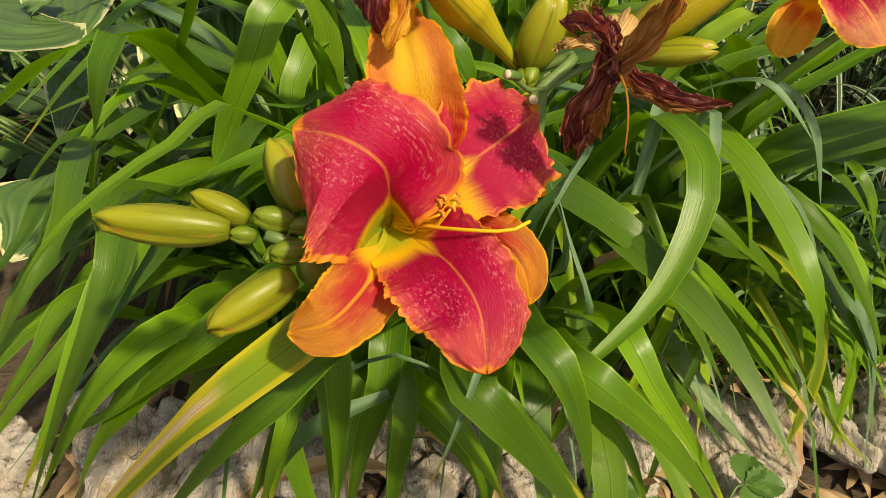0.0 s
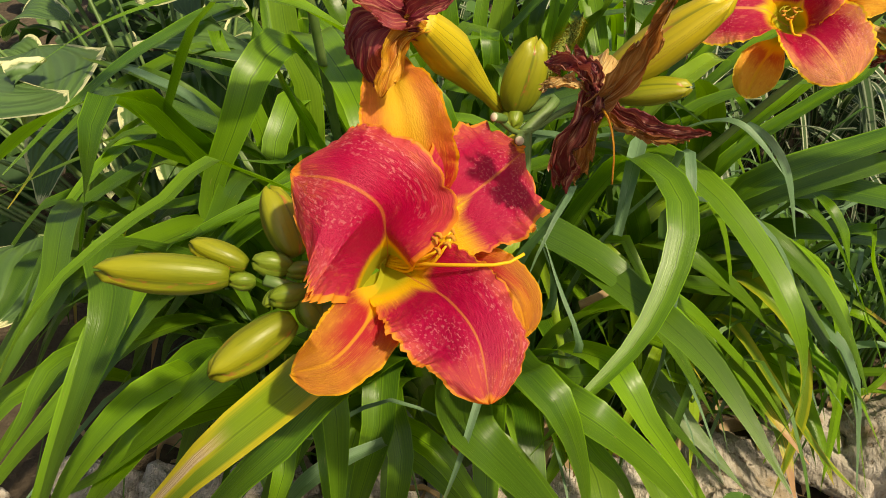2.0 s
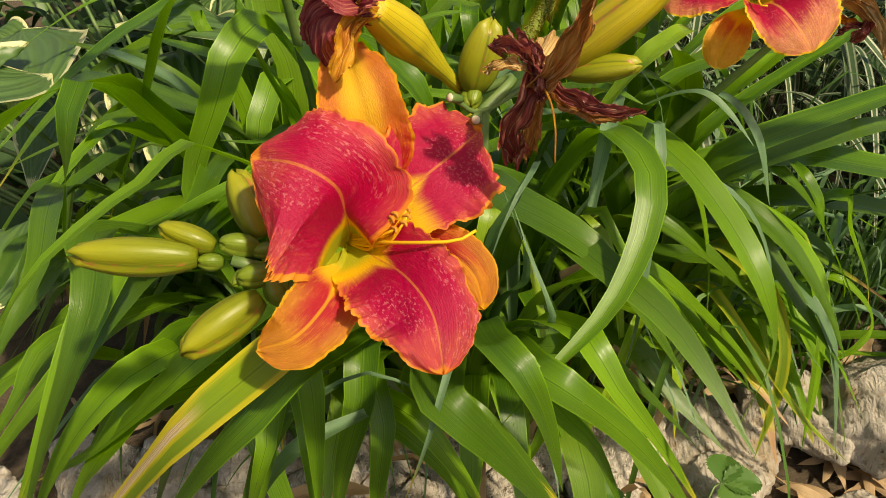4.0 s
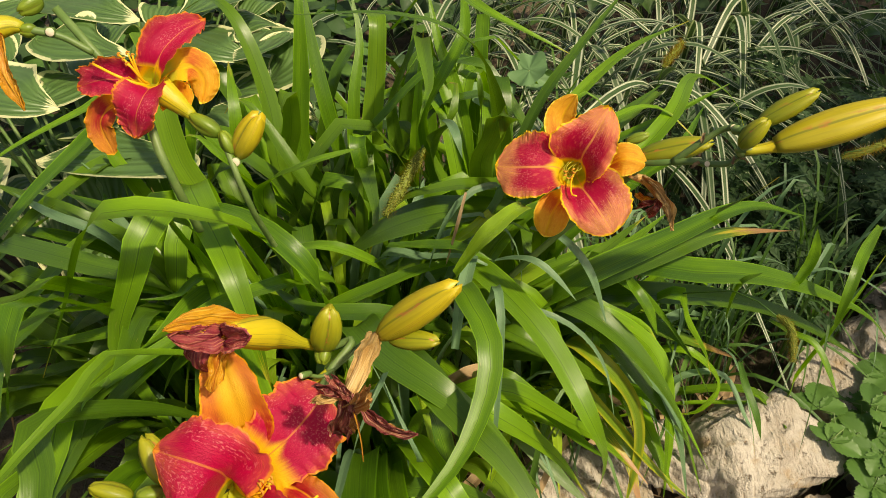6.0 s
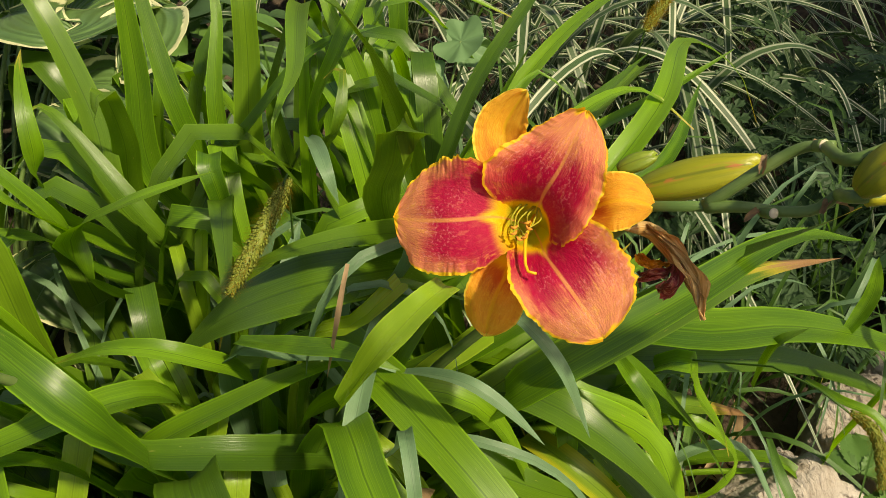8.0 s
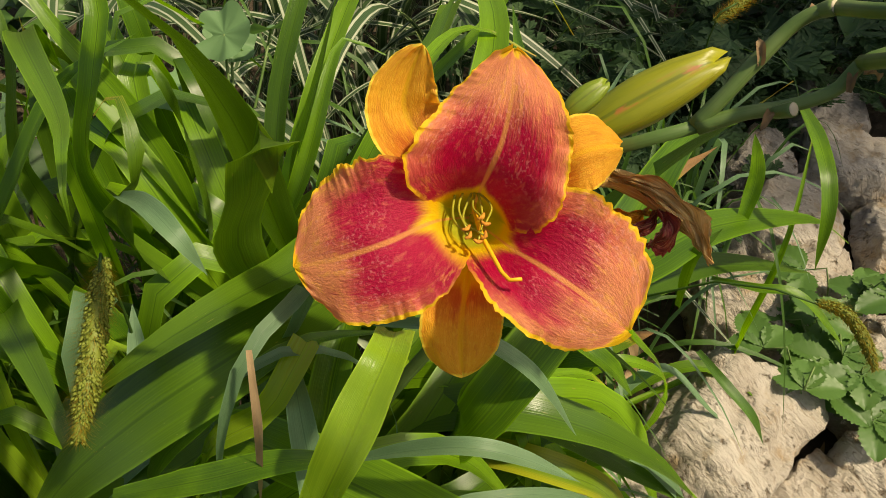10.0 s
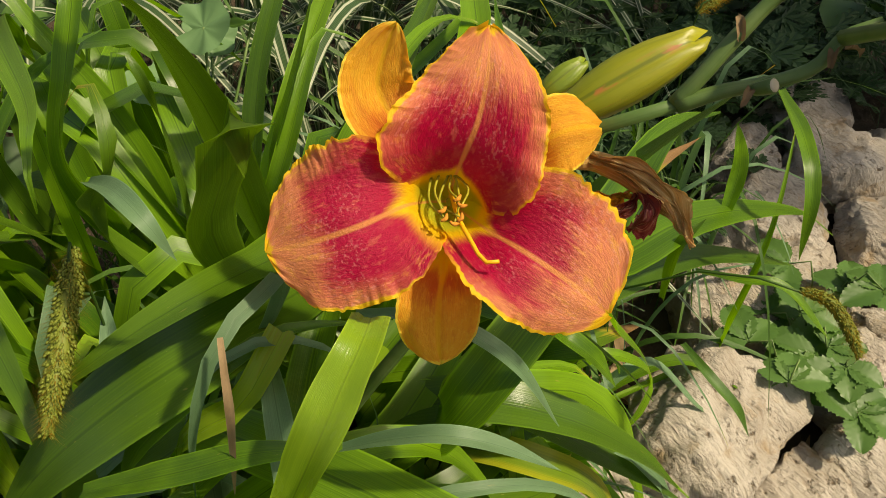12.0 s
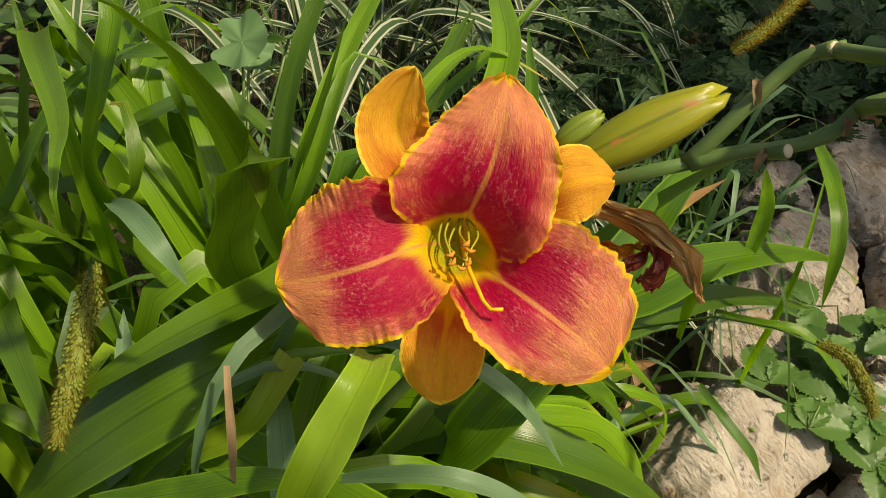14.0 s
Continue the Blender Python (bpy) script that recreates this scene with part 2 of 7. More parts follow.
def hosta_material():
    m = Nodes("hosta leaf, cream margin")
    uv, u, v, ob = m.uv()
    luck = m.chance()
    shifted = m.offset(uv, m.node("ShaderNodeCombineXYZ", 0, X=m.math("MULTIPLY", luck, 9.0), Y=luck))
    side = m.math("MULTIPLY", m.math("ABSOLUTE", m.math("SUBTRACT", v, 0.5)), 2.0)
    streak = m.math("SUBTRACT", m.noise(m.stretch(shifted, 14, 12, 1), 1.0, 3.0), 0.5)
    cloud = m.noise(m.stretch(shifted, 3, 4, 1), 1.0, 4.0)
    inner = m.math("MINIMUM", m.math("SUBTRACT", 1.0, side), m.math("MULTIPLY", m.math("SUBTRACT", 1.0, u), 1.6))
    lip = m.math("ADD", inner, m.math("MULTIPLY", streak, 0.30))
    green = m.mix(cloud, (0.045, 0.100, 0.026), (0.105, 0.185, 0.050))
    vein = m.math("SINE", m.math("MULTIPLY", side, 27.0))
    green = m.mix(m.step(vein, 0.4, 1.0, 0.0, 0.25), green, (0.12, 0.22, 0.06))
    col = m.mix(m.step(lip, 0.09, 0.15, 1.0, 0.0), green, (0.62, 0.62, 0.34))
    nrm = m.bump(m.math("ADD", vein, m.math("MULTIPLY", cloud, 0.9)), 0.4, 0.002)
    return m.surface(col, 0.42, nrm, 0.45, m.mix(1.0, col, (0.9, 1.2, 0.4), "MULTIPLY"), 0.2)


def striped_material():
    m = Nodes("striped grass blade")
    uv, u, v, ob = m.uv()
    luck = m.chance()
    side = m.math("ABSOLUTE", m.math("SUBTRACT", v, 0.5))
    wob = m.math("MULTIPLY", m.math("SUBTRACT", m.noise(m.stretch(uv, 3, 8, 1), 1.0), 0.5), 0.12)
    band = m.math("ADD", side, wob)
    lines = m.math("SINE", m.math("MULTIPLY", v, 60.0))
    col = m.mix(m.step(band, 0.22, 0.27), (0.040, 0.085, 0.024), (0.50, 0.52, 0.38))
    col = m.mix(m.step(band, 0.40, 0.45), col, (0.04, 0.08, 0.025))
    col = m.mix(m.step(lines, 0.2, 0.9, 0.0, 0.25), col, (0.18, 0.24, 0.12))
    col = m.mix(m.math("MULTIPLY", m.math("MULTIPLY", luck, luck), 0.85), col, (0.045, 0.085, 0.028))
    return m.surface(col, 0.42, m.bump(lines, 0.2, 0.0004), 0.4, m.mix(1.0, col, (1.0, 1.2, 0.6), "MULTIPLY"), 0.28)


def rock_material():
    m = Nodes("pale layered limestone")
    uv, u, v, ob = m.uv()
    luck = m.chance()
    at = m.offset(ob, m.node("ShaderNodeCombineXYZ", 0, X=m.math("MULTIPLY", luck, 7.0), Y=luck, Z=0.0))
    fine = m.noise(at, 130.0, 6.0, 0.65)
    big = m.noise(at, 14.0, 5.0, 0.6)
    lay = m.noise(m.stretch(at, 120, 30, 14), 1.0, 5.0, 0.65)
    ochre = m.noise(at, 26.0, 4.0, 0.6)
    col = m.mix(m.step(big, 0.3, 0.7), (0.39, 0.340, 0.275), (0.55, 0.500, 0.430))
    col = m.mix(m.step(ochre, 0.52, 0.72, 0.0, 0.7), col, (0.36, 0.24, 0.11))
    col = m.mix(m.step(lay, 0.30, 0.47, 0.65, 0.0), col, (0.28, 0.22, 0.155))
    col = m.mix(m.step(fine, 0.28, 0.42, 0.5, 0.0), col, (0.22, 0.17, 0.12))
    pits = m.step(m.noise(at, 60.0, 5.0, 0.7), 0.30, 0.42)
    col = m.mix(m.math("SUBTRACT", 1.0, pits), col, (0.24, 0.18, 0.12))
    h = m.math("ADD", m.math("MULTIPLY", lay, 0.8), m.math("ADD", m.math("ADD", m.math("MULTIPLY", fine, 0.45), m.math("MULTIPLY", pits, 0.35)), m.math("MULTIPLY", big, 0.8)))
    return m.surface(col, 0.88, m.bump(h, 1.0, 0.016), 0.2)


def soil_material():
    m = Nodes("dark garden soil")
    n = m.t.nodes.new("ShaderNodeTexCoord").outputs["Object"]
    a = m.noise(n, 60.0, 8.0, 0.65)
    b = m.noise(n, 5.0, 4.0)
    col = m.mix(a, (0.035, 0.025, 0.017), (0.13, 0.10, 0.068))
    col = m.mix(m.step(b, 0.45, 0.7, 0.0, 0.5), col, (0.15, 0.115, 0.08))
    return m.surface(col, 0.95, m.bump(a, 1.0, 0.012), 0.15)


LEAF = leaf_material("daylily leaf", (0.040, 0.112, 0.008), (0.195, 0.365, 0.014), (1.6, 1.7, 0.35), share=0.40)
LEAF_CUT = leaf_material("daylily leaf, blunt end", (0.08, 0.17, 0.010), (0.18, 0.31, 0.018), (1.6, 1.6, 0.4), dry=-0.2)
# deeper green; on the left leaves its darkness also stands in for shade
LEAF_DARK = leaf_material("daylily leaf, deep green and shaded", (0.038, 0.095, 0.008), (0.095, 0.185, 0.010), (1.6, 1.6, 0.3), share=0.28)
LEAF_DRY = leaf_material("daylily leaf, browned tip", (0.07, 0.15, 0.015), (0.15, 0.26, 0.022), (1.5, 1.5, 0.45), dry=0.10)
LEAF_YELLOW = leaf_material("daylily leaf, yellowing edges", (0.10, 0.19, 0.016), (0.20, 0.30, 0.022), (1.5, 1.4, 0.4), dry=0.02, yellow=0.35)
LEAF_TAN = leaf_material("daylily leaf, yellow with a dead streak", (0.15, 0.26, 0.014), (0.25, 0.36, 0.018), (1.5, 1.4, 0.4), yellow=0.8, scorch=0.95)
LEAF_BRIGHT = leaf_material("daylily leaf, fresh", (0.20, 0.34, 0.02), (0.28, 0.42, 0.03), (1.6, 1.6, 0.4), rough=0.26)
BLADE = leaf_material("blue-green grass blade", (0.10, 0.19, 0.085), (0.16, 0.27, 0.14), (1.2, 1.4, 0.7), rough=0.45, share=0.3)
GRASS = leaf_material("garden grass blade", (0.04, 0.10, 0.015), (0.10, 0.21, 0.03), (1.4, 1.5, 0.5), rough=0.45, share=0.35)
DRY = leaf_material("withered leaf", (0.34, 0.22, 0.11), (0.50, 0.36, 0.20), (1.1, 0.9, 0.6), rough=0.7, share=0.25)
RED_PETAL = petal_material("crimson petal", (0.88, 0.55, 0.02), (0.43, 0.001, 0.054), (0.52, 0.060, 0.066), (0.78, 0.30, 0.03), eye_end=0.92, base_end=0.38, spots=0.30, rib_width=0.030, rib_gold=0.3, edge=0.40, share=0.38, blotch=0.28, feather=0.26)
ROSE_PETAL = petal_material("crimson petal, salmon outside", (0.90, 0.58, 0.02), (0.47, 0.002, 0.050), (0.76, 0.270, 0.120), (0.88, 0.58, 0.02), eye_end=0.80, base_end=0.325, spots=0.30, rib_width=0.050, edge=0.44, share=0.42, rib_gold=0.25, blotch=0.28, feather=0.24)
FIRE_SEPAL = petal_material("orange-red sepal", (0.86, 0.46, 0.015), (0.40, 0.010, 0.022), (0.52, 0.190, 0.018), (0.70, 0.36, 0.01), eye_end=0.74, base_end=0.40, rib_width=0.07, edge=0.80, share=0.30, rib_gold=0.45, blotch=0.35, feather=0.40)
ORANGE_SEPAL = petal_material("orange sepal", (0.92, 0.62, 0.03), (0.50, 0.02, 0.03), (0.74, 0.24, 0.04), (0.80, 0.42, 0.01), eye_end=0.56, base_end=0.30, rib_width=0.66, edge=0.9, share=0.45, rib_gold=0.92, blotch=0.6)
GOLD_SEPAL = petal_material("golden sepal", (0.88, 0.56, 0.02), (0.62, 0.13, 0.02), (0.82, 0.40, 0.03), (0.92, 0.70, 0.08), eye_end=0.62, base_end=0.42, rib_width=0.10, edge=0.8, share=0.4, blotch=0.6)
PALE_FILAMENT = plain_material("pale green filament", (0.30, 0.31, 0.03), (0.50, 0.45, 0.045), 120, 0.45, glow=(1.1, 1.0, 0.5))
FILAMENT = plain_material("golden filament", (0.78, 0.40, 0.015), (0.88, 0.58, 0.03), 120, 0.45, glow=(1.1, 0.9, 0.5))
ANTHER = plain_material("orange-brown anther", (0.36, 0.12, 0.012), (0.64, 0.28, 0.025), 500, 0.8, 0.8)
BUD = bud_material("yellow-green bud", (0.13, 0.180, 0.010), (0.32, 0.31, 0.014), 0.8)
BUD_GREEN = bud_material("small green bud", (0.09, 0.16, 0.015), (0.20, 0.27, 0.02), 0.15)
BUD_GOLD = bud_material("opening gold bud", (0.27, 0.26, 0.015), (0.52, 0.40, 0.016), 0.7)
STEM = stem_material("flower stalk", (0.075, 0.140, 0.030), (0.135, 0.200, 0.060))
CUT = plain_material("dry cut stub", (0.38, 0.33, 0.22), (0.62, 0.56, 0.42), 300, 0.8, 0.5)
PAPER = plain_material("papery bract", (0.08, 0.042, 0.020), (0.30, 0.21, 0.11), 260, 0.8, 0.9, glow=(1.0, 0.9, 0.7))
WITHER_PURPLE = withered_material("withered purple petal", (0.20, 0.018, 0.040), (0.34, 0.065, 0.070), (0.58, 0.26, 0.16))
WITHER_BROWN = withered_material("withered red-brown petal", (0.17, 0.022, 0.035), (0.30, 0.075, 0.060), (0.66, 0.42, 0.26))
WITHER_BRONZE = withered_material("withered bronze petal", (0.34, 0.12, 0.03), (0.48, 0.24, 0.06), (0.68, 0.46, 0.20))
WITHER_ORANGE = withered_material("withered orange petal", (0.46, 0.15, 0.012), (0.64, 0.32, 0.02), (0.76, 0.50, 0.08))
WITHER_TAN = withered_material("withered tan petal", (0.50, 0.30, 0.09), (0.66, 0.46, 0.18), (0.82, 0.66, 0.36))
OVARY = bud_material("yellow flower tube", (0.34, 0.36, 0.02), (0.62, 0.46, 0.02), 0.0)
HOSTA = hosta_material()
STRIPED = striped_material()
ROCK = rock_material()
SOIL = soil_material()
CUTLEAF = plain_material("cut-leaved foliage", (0.020, 0.050, 0.016), (0.064, 0.115, 0.046), 60, 0.50, 0.4, 0.001, (1.0, 1.3, 0.5), 0.26)
ROUND = plain_material("round downy leaf", (0.09, 0.18, 0.07), (0.16, 0.28, 0.12), 45, 0.6, 0.4, 0.001, (1.1, 1.3, 0.5))
BERRY = plain_material("toothed leaf", (0.042, 0.105, 0.020), (0.105, 0.205, 0.040), 70, 0.45, 0.4, 0.001, (1.1, 1.3, 0.5))
SEED = plain_material("green seed grain", (0.10, 0.15, 0.015), (0.26, 0.30, 0.045), 200, 0.6, 0.4, 0.0005, (1.2, 1.2, 0.4))
BRISTLE = plain_material("seed head bristle", (0.26, 0.17, 0.02), (0.44, 0.34, 0.05), 200, 0.5, 0.1, 0.0005, (1.3, 1.1, 0.5), 0.5)
TWIG = plain_material("dry twig", (0.10, 0.06, 0.035), (0.26, 0.17, 0.10), 120, 0.8, 0.5)

# ---- shape helpers ----
GROUND = -0.05
UP = Vector((0, 0, 1))


def thing(name, at, label, category, group=""):
    ob = new(name)
    ob.location = at
    ob.empty_display_size = 0.02
    tagged(ob, label, category, group)
    return ob


def origin_of(ob):
    at = Vector(ob.location)
    while ob.parent:
        ob = ob.parent
        at = at + ob.location
    return at


def mesh_part(name, verts, faces, material, parent=None, label="", uvs=None, smooth=True):
    """One mesh object; verts are world places, kept relative to the parent."""
    base = origin_of(parent) if parent else Vector((0, 0, 0))
    me = bpy.data.meshes.new(name)
    me.from_pydata([tuple(Vector(p) - base) for p in verts], [], faces)
    me.materials.append(material)
    if uvs is not None:
        layer = me.uv_layers.new(name="UVMap")
        flat = np.empty(len(me.loops), dtype=np.int32)
        me.loops.foreach_get("vertex_index", flat)
        layer.data.foreach_set("uv", np.array(uvs, dtype=np.float32)[flat].ravel())
    if smooth:
        me.polygons.foreach_set("use_smooth", [True] * len(me.polygons))
    me.update()
    ob = new(name, me)
    if parent:
        ob.parent = parent
    if label:
        ob["label"] = label
    return ob


def curve_through(points, n):
    """n + 1 evenly spaced places and tangents on a smooth line through the points."""
    pts = [Vector(p) for p in points]
    ext = [pts[0] * 2 - pts[1], *pts, pts[-1] * 2 - pts[-2]]
    fine = []
    for i in range(1, len(ext) - 2):
        p0, p1, p2, p3 = ext[i - 1:i + 3]
        for k in range(16):
            s = k / 16
            fine.append(0.5 * (2 * p1 + (p2 - p0) * s + (2 * p0 - 5 * p1 + 4 * p2 - p3) * s * s + (3 * p1 - p0 - 3 * p2 + p3) * s ** 3))
    fine.append(pts[-1])
    run = [0.0]
    for a, b in zip(fine, fine[1:]):
        run.append(run[-1] + (b - a).length)
    out, j = [], 0
    for i in range(n + 1):
        want = run[-1] * i / n
        while j < len(run) - 2 and run[j + 1] < want:
            j += 1
        f = (want - run[j]) / max(run[j + 1] - run[j], 1e-9)
        out.append(fine[j].lerp(fine[j + 1], min(max(f, 0), 1)))
    tans = [(out[min(i + 1, n)] - out[max(i - 1, 0)]).normalized() for i in range(n + 1)]
    return out, tans


def smooth01(x, a, b):
    s = min(max((x - a) / (b - a), 0.0), 1.0)
    return s * s * (3 - 2 * s)


def grid_faces(rows, cols, wrap=False):
    f = []
    for i in range(rows - 1):
        for j in range(cols if wrap else cols - 1):
            k = (j + 1) % cols
            f.append((i * cols + j, i * cols + k, (i + 1) * cols + k, (i + 1) * cols + j))
    return f


def leaf_sheet(points, width, fold=0.46, twist=0.0, taper=0.58, blunt=False, n=38, across=7, wave=0.02, seed=0, lean=0.0):
    """Verts, faces and uvs of a strap leaf along a line; fold: how far its halves stand up from the midrib."""
    rng = random.Random(seed)
    line, tans = curve_through(points, n)
    flat = line[-1] - line[0]
    flat.z = 0
    if flat.length < 1e-4:
        flat = Vector((0, -1, 0))
    flat.normalize()
    verts, uvs = [], []
    phase = rng.uniform(0, 6)
    last = None
    for i, (p, t) in enumerate(zip(line, tans)):
        u = i / n
        h = Vector((t.x, t.y, 0)) + flat * 0.35
        side = h.cross(UP)
        side = (side - t * side.dot(t)).normalized()
        if last is not None and side.dot(last) < 0:
            side = -side
        last = side.copy()
        normal = side.cross(t).normalized()
        a = radians(lean + twist * u)
        side, normal = side * math.cos(a) + normal * math.sin(a), normal * math.cos(a) - side * math.sin(a)
        w = min(1.0, 0.55 + 1.3 * u)
        if blunt:
            w *= 1 - 0.25 * smooth01(u, 0.6, 1.0)
        else:
            w *= max(1 - max(0.0, (u - taper) / (1 - taper)) ** 2.0, 0.015)
        hw = 0.5 * width * w
        for j in range(across):
            v = 2 * j / (across - 1) - 1
            lift = fold * hw * (abs(v) ** 1.12) * (1.15 - 0.8 * u) + wave * width * math.sin(phase + u * 14 + (2 if v > 0 else 0)) * v * v
            q = p + side * hw * v * (1 - 0.1 * fold) + normal * lift
            if blunt and i == n:
                q += t * width * 0.12 * (rng.random() - 0.5)
            verts.append(q)
            uvs.append((u, (v + 1) / 2))
    return verts, grid_faces(n + 1, across), uvs


count = 0


def strap_leaf(parent, width, points, material=None, label="", name="leaf", **more):
    global count
    count += 1
    v, f, uv = leaf_sheet(points, width, seed=count, **more)
    return mesh_part(name, v, f, material or (LEAF_CUT if more.get("blunt") else LEAF), parent, label, uv)


def tube(points, radii, n=14, around=8, caps=True):
    line, tans = curve_through(points, n)
    ref = Vector((0.3, 0.9, 0.2)).cross(tans[0]).normalized()
    verts, uvs = [], []
    for i, (p, t) in enumerate(zip(line, tans)):
        u = i / n
        k = u * (len(radii) - 1)
        a = min(int(k), len(radii) - 2)
        r = radii[a] + (radii[a + 1] - radii[a]) * (k - a)
        ref = (ref - t * ref.dot(t)).normalized()
        other = t.cross(ref)
        for j in range(around):
            g = 2 * math.pi * j / around
            verts.append(p + (ref * math.cos(g) + other * math.sin(g)) * r)
            uvs.append((u, j / around))
    faces = grid_faces(n + 1, around, True)
    if caps:
        faces += [tuple(range(around))[::-1], tuple(n * around + j for j in range(around))]
    return verts, faces, uvs


def stalk(parent, name, points, radii, material=None, label="", n=16):
    v, f, uv = tube(points, radii, n)
    return mesh_part(name, v, f, material or STEM, parent, label, uv)


def bud(parent, base, tip, radius, material=None, label="", name="bud", split=0.0, bend=0.0):
    """A three-ridged flower bud with overlapping tepals and a notched tip."""
    base, tip = Vector(base), Vector(tip)
    axis = tip - base
    length = axis.length
    t = axis.normalized()
    ref = t.cross(UP if abs(t.z) < 0.9 else Vector((1, 0, 0))).normalized()
    other = t.cross(ref)
    around, n = 24, 18
    verts, uvs = [], []
    for i in range(n + 1):
        u = i / n
        r = radius * max(0.30 * (1 - smooth01(u, 0, 0.3)), math.sin(math.pi * (0.05 + u * 0.89) ** 0.92) ** 0.50 if u < 0.985 else 0.14)
        mid = base + axis * u + other * math.sin(u * math.pi) * bend * length
        for j in range(around):
            g = 2 * math.pi * j / around
            rr = r * (1 + 0.09 * math.cos(3 * g) + 0.03 * math.cos(6 * g + 1) + 0.02 * noise.noise(Vector((u * 5, g * 2, radius * 900))))
            seam = abs(((g / (2 * math.pi) * 3) % 1) - 0.5)
            rr *= 1 - 0.17 * max(0, 1 - seam / 0.08) * smooth01(u, 0.1, 0.4)
            push = t * (0.055 * length * math.cos(3 * g) * smooth01(u, 0.85, 1.0) * (1 + split))
            verts.append(mid + (ref * math.cos(g) + other * math.sin(g)) * rr + push)
            uvs.append((u, j / around))
    faces = grid_faces(n + 1, around, True) + [tuple(range(around))[::-1], tuple(n * around + j for j in range(around))]
    return mesh_part(name, verts, faces, material or BUD, parent, label, uvs)


class Frame:
    """A flower's own axes: places in millimetres right, up and out from its throat."""

    def __init__(self, at, right, up):
        self.o, self.x, self.y = Vector(at), Vector(right), Vector(up)
        self.z = self.x.cross(self.y).normalized()

    def at(self, x, y, z):
        return self.o + (self.x * x + self.y * y + self.z * z) * 0.001


def petal(parent, fr, name, spine, half, material, cup=(0.5, -0.15), frill=1.0, seed=1, widest=0.66, label="", pinch=0.2, turn=0.0, waves=11, rows=116, cols=31, point=2.4, lop=0.0, crumple=0.0, early=0.0, shy=0.0):
    """A petal along its midrib (mm in the flower's axes). cup: how far its sides stand up near the throat and at the end."""
    line, tans = curve_through([fr.at(*p) for p in spine], rows - 1)
    reach = line[-1] - line[0]
    reach -= fr.z * reach.dot(fr.z)
    reach.normalize()
    verts, uvs = [], []
    for i, (p, t) in enumerate(zip(line, tans)):
        u = i / (rows - 1)
        flat = t - fr.z * t.dot(fr.z)
        side = (flat + reach * 0.6).cross(fr.z)
        side = (side - t * side.dot(t)).normalized()
        normal = side.cross(t).normalized()
        a = radians(turn * u)
        side, normal = side * math.cos(a) + normal * math.sin(a), normal * math.cos(a) - side * math.sin(a)
        grow = pinch + (1 - pinch) * smooth01(u, 0.20, widest)
        end = (1 - max(0, (u - widest) / (1 - widest)) ** point) ** 0.62 if u < 1 else 0.0
        hw = half * 0.001 * grow * max(end, 0.03)
        c = cup[0] + (cup[1] - cup[0]) * smooth01(u, 0.2, 0.85)
        for j in range(cols):
            v = math.sin((2 * j / (cols - 1) - 1) * math.pi / 2)
            e = abs(v)
            rim = 3.0 if v > 0 else 9.0
            ruff = 1.9 * noise.noise(Vector((u * waves * 0.45, rim, seed * 1.7))) + 0.5 * noise.noise(Vector((u * waves * 1.6, rim, seed * 2.3)))
            crisp = noise.noise(Vector((u * waves * 2.4, rim, seed * 3.1))) + 0.7 * noise.noise(Vector((u * waves * 4.4 + v, rim, seed * 0.9)))
            uneven = max(0.15, 0.75 + 1.5 * noise.noise(Vector((u * waves * 0.5, rim, seed * 8.3))))
            crisp *= uneven
            ruff = frill * 0.001 * (ruff * 1.9 * e ** 3 + crisp * 1.7 * e ** 7) * smooth01(u, 0.3, 0.6)
            crinkle = frill * 0.00055 * e * e * (noise.noise(Vector((u * 17, v * 5, seed * 4.1))) + 0.6 * noise.noise(Vector((u * 33, v * 9, seed * 3.3)))) * smooth01(u, 0.35, 0.6)
            tipw = frill * 0.0012 * smooth01(u, 0.85, 1.0) * noise.noise(Vector((v * 4, u * 6, seed * 1.3)))
            swell = 0.0019 * noise.noise(Vector((u * 4 + seed, v * 2.2, seed * 0.7))) * smooth01(u, 0.3, 0.6)
            rib = -0.0009 * math.exp(-(v / 0.07) ** 2) * smooth01(u, 0.2, 0.5)
            jag = 1 + 0.05 * frill * (noise.noise(Vector((u * waves * 1.2, rim, seed * 5.0))) + 0.7 * noise.noise(Vector((u * waves * 3.4, rim, seed * 6.0))) + 0.35 * noise.noise(Vector((u * waves * 6.5, rim, seed * 7.0)))) * smooth01(e, 0.75, 1.0)
            trim = 1 - abs(shy) * (1 - smooth01(u, 0.27, 0.48)) * (1 if v * shy > 0 else 0)
            q = p + side * (hw * v * jag * (1 + lop * v) * trim) + normal * (c * hw * v * v + ruff + crinkle + tipw + swell + rib)
            if crumple:
                fold = noise.noise(Vector((v * 3.2, u * 1.6, seed * 1.1))) + 0.6 * noise.noise(Vector((v * 8, u * 3.5, seed * 2.1))) + 0.3 * noise.noise(Vector((v * 15, u * 9, seed)))
                q += normal * crumple * 0.001 * fold + side * crumple * 0.0008 * noise.noise(Vector((v * 2, u * 5, seed * 4.0)))
            verts.append(q)
            uvs.append((u + early * (1 - u) * smooth01(u, 0.05, 0.3), (v + 1) / 2))
    return mesh_part(name, verts, grid_faces(rows, cols), material, parent, label, uvs)


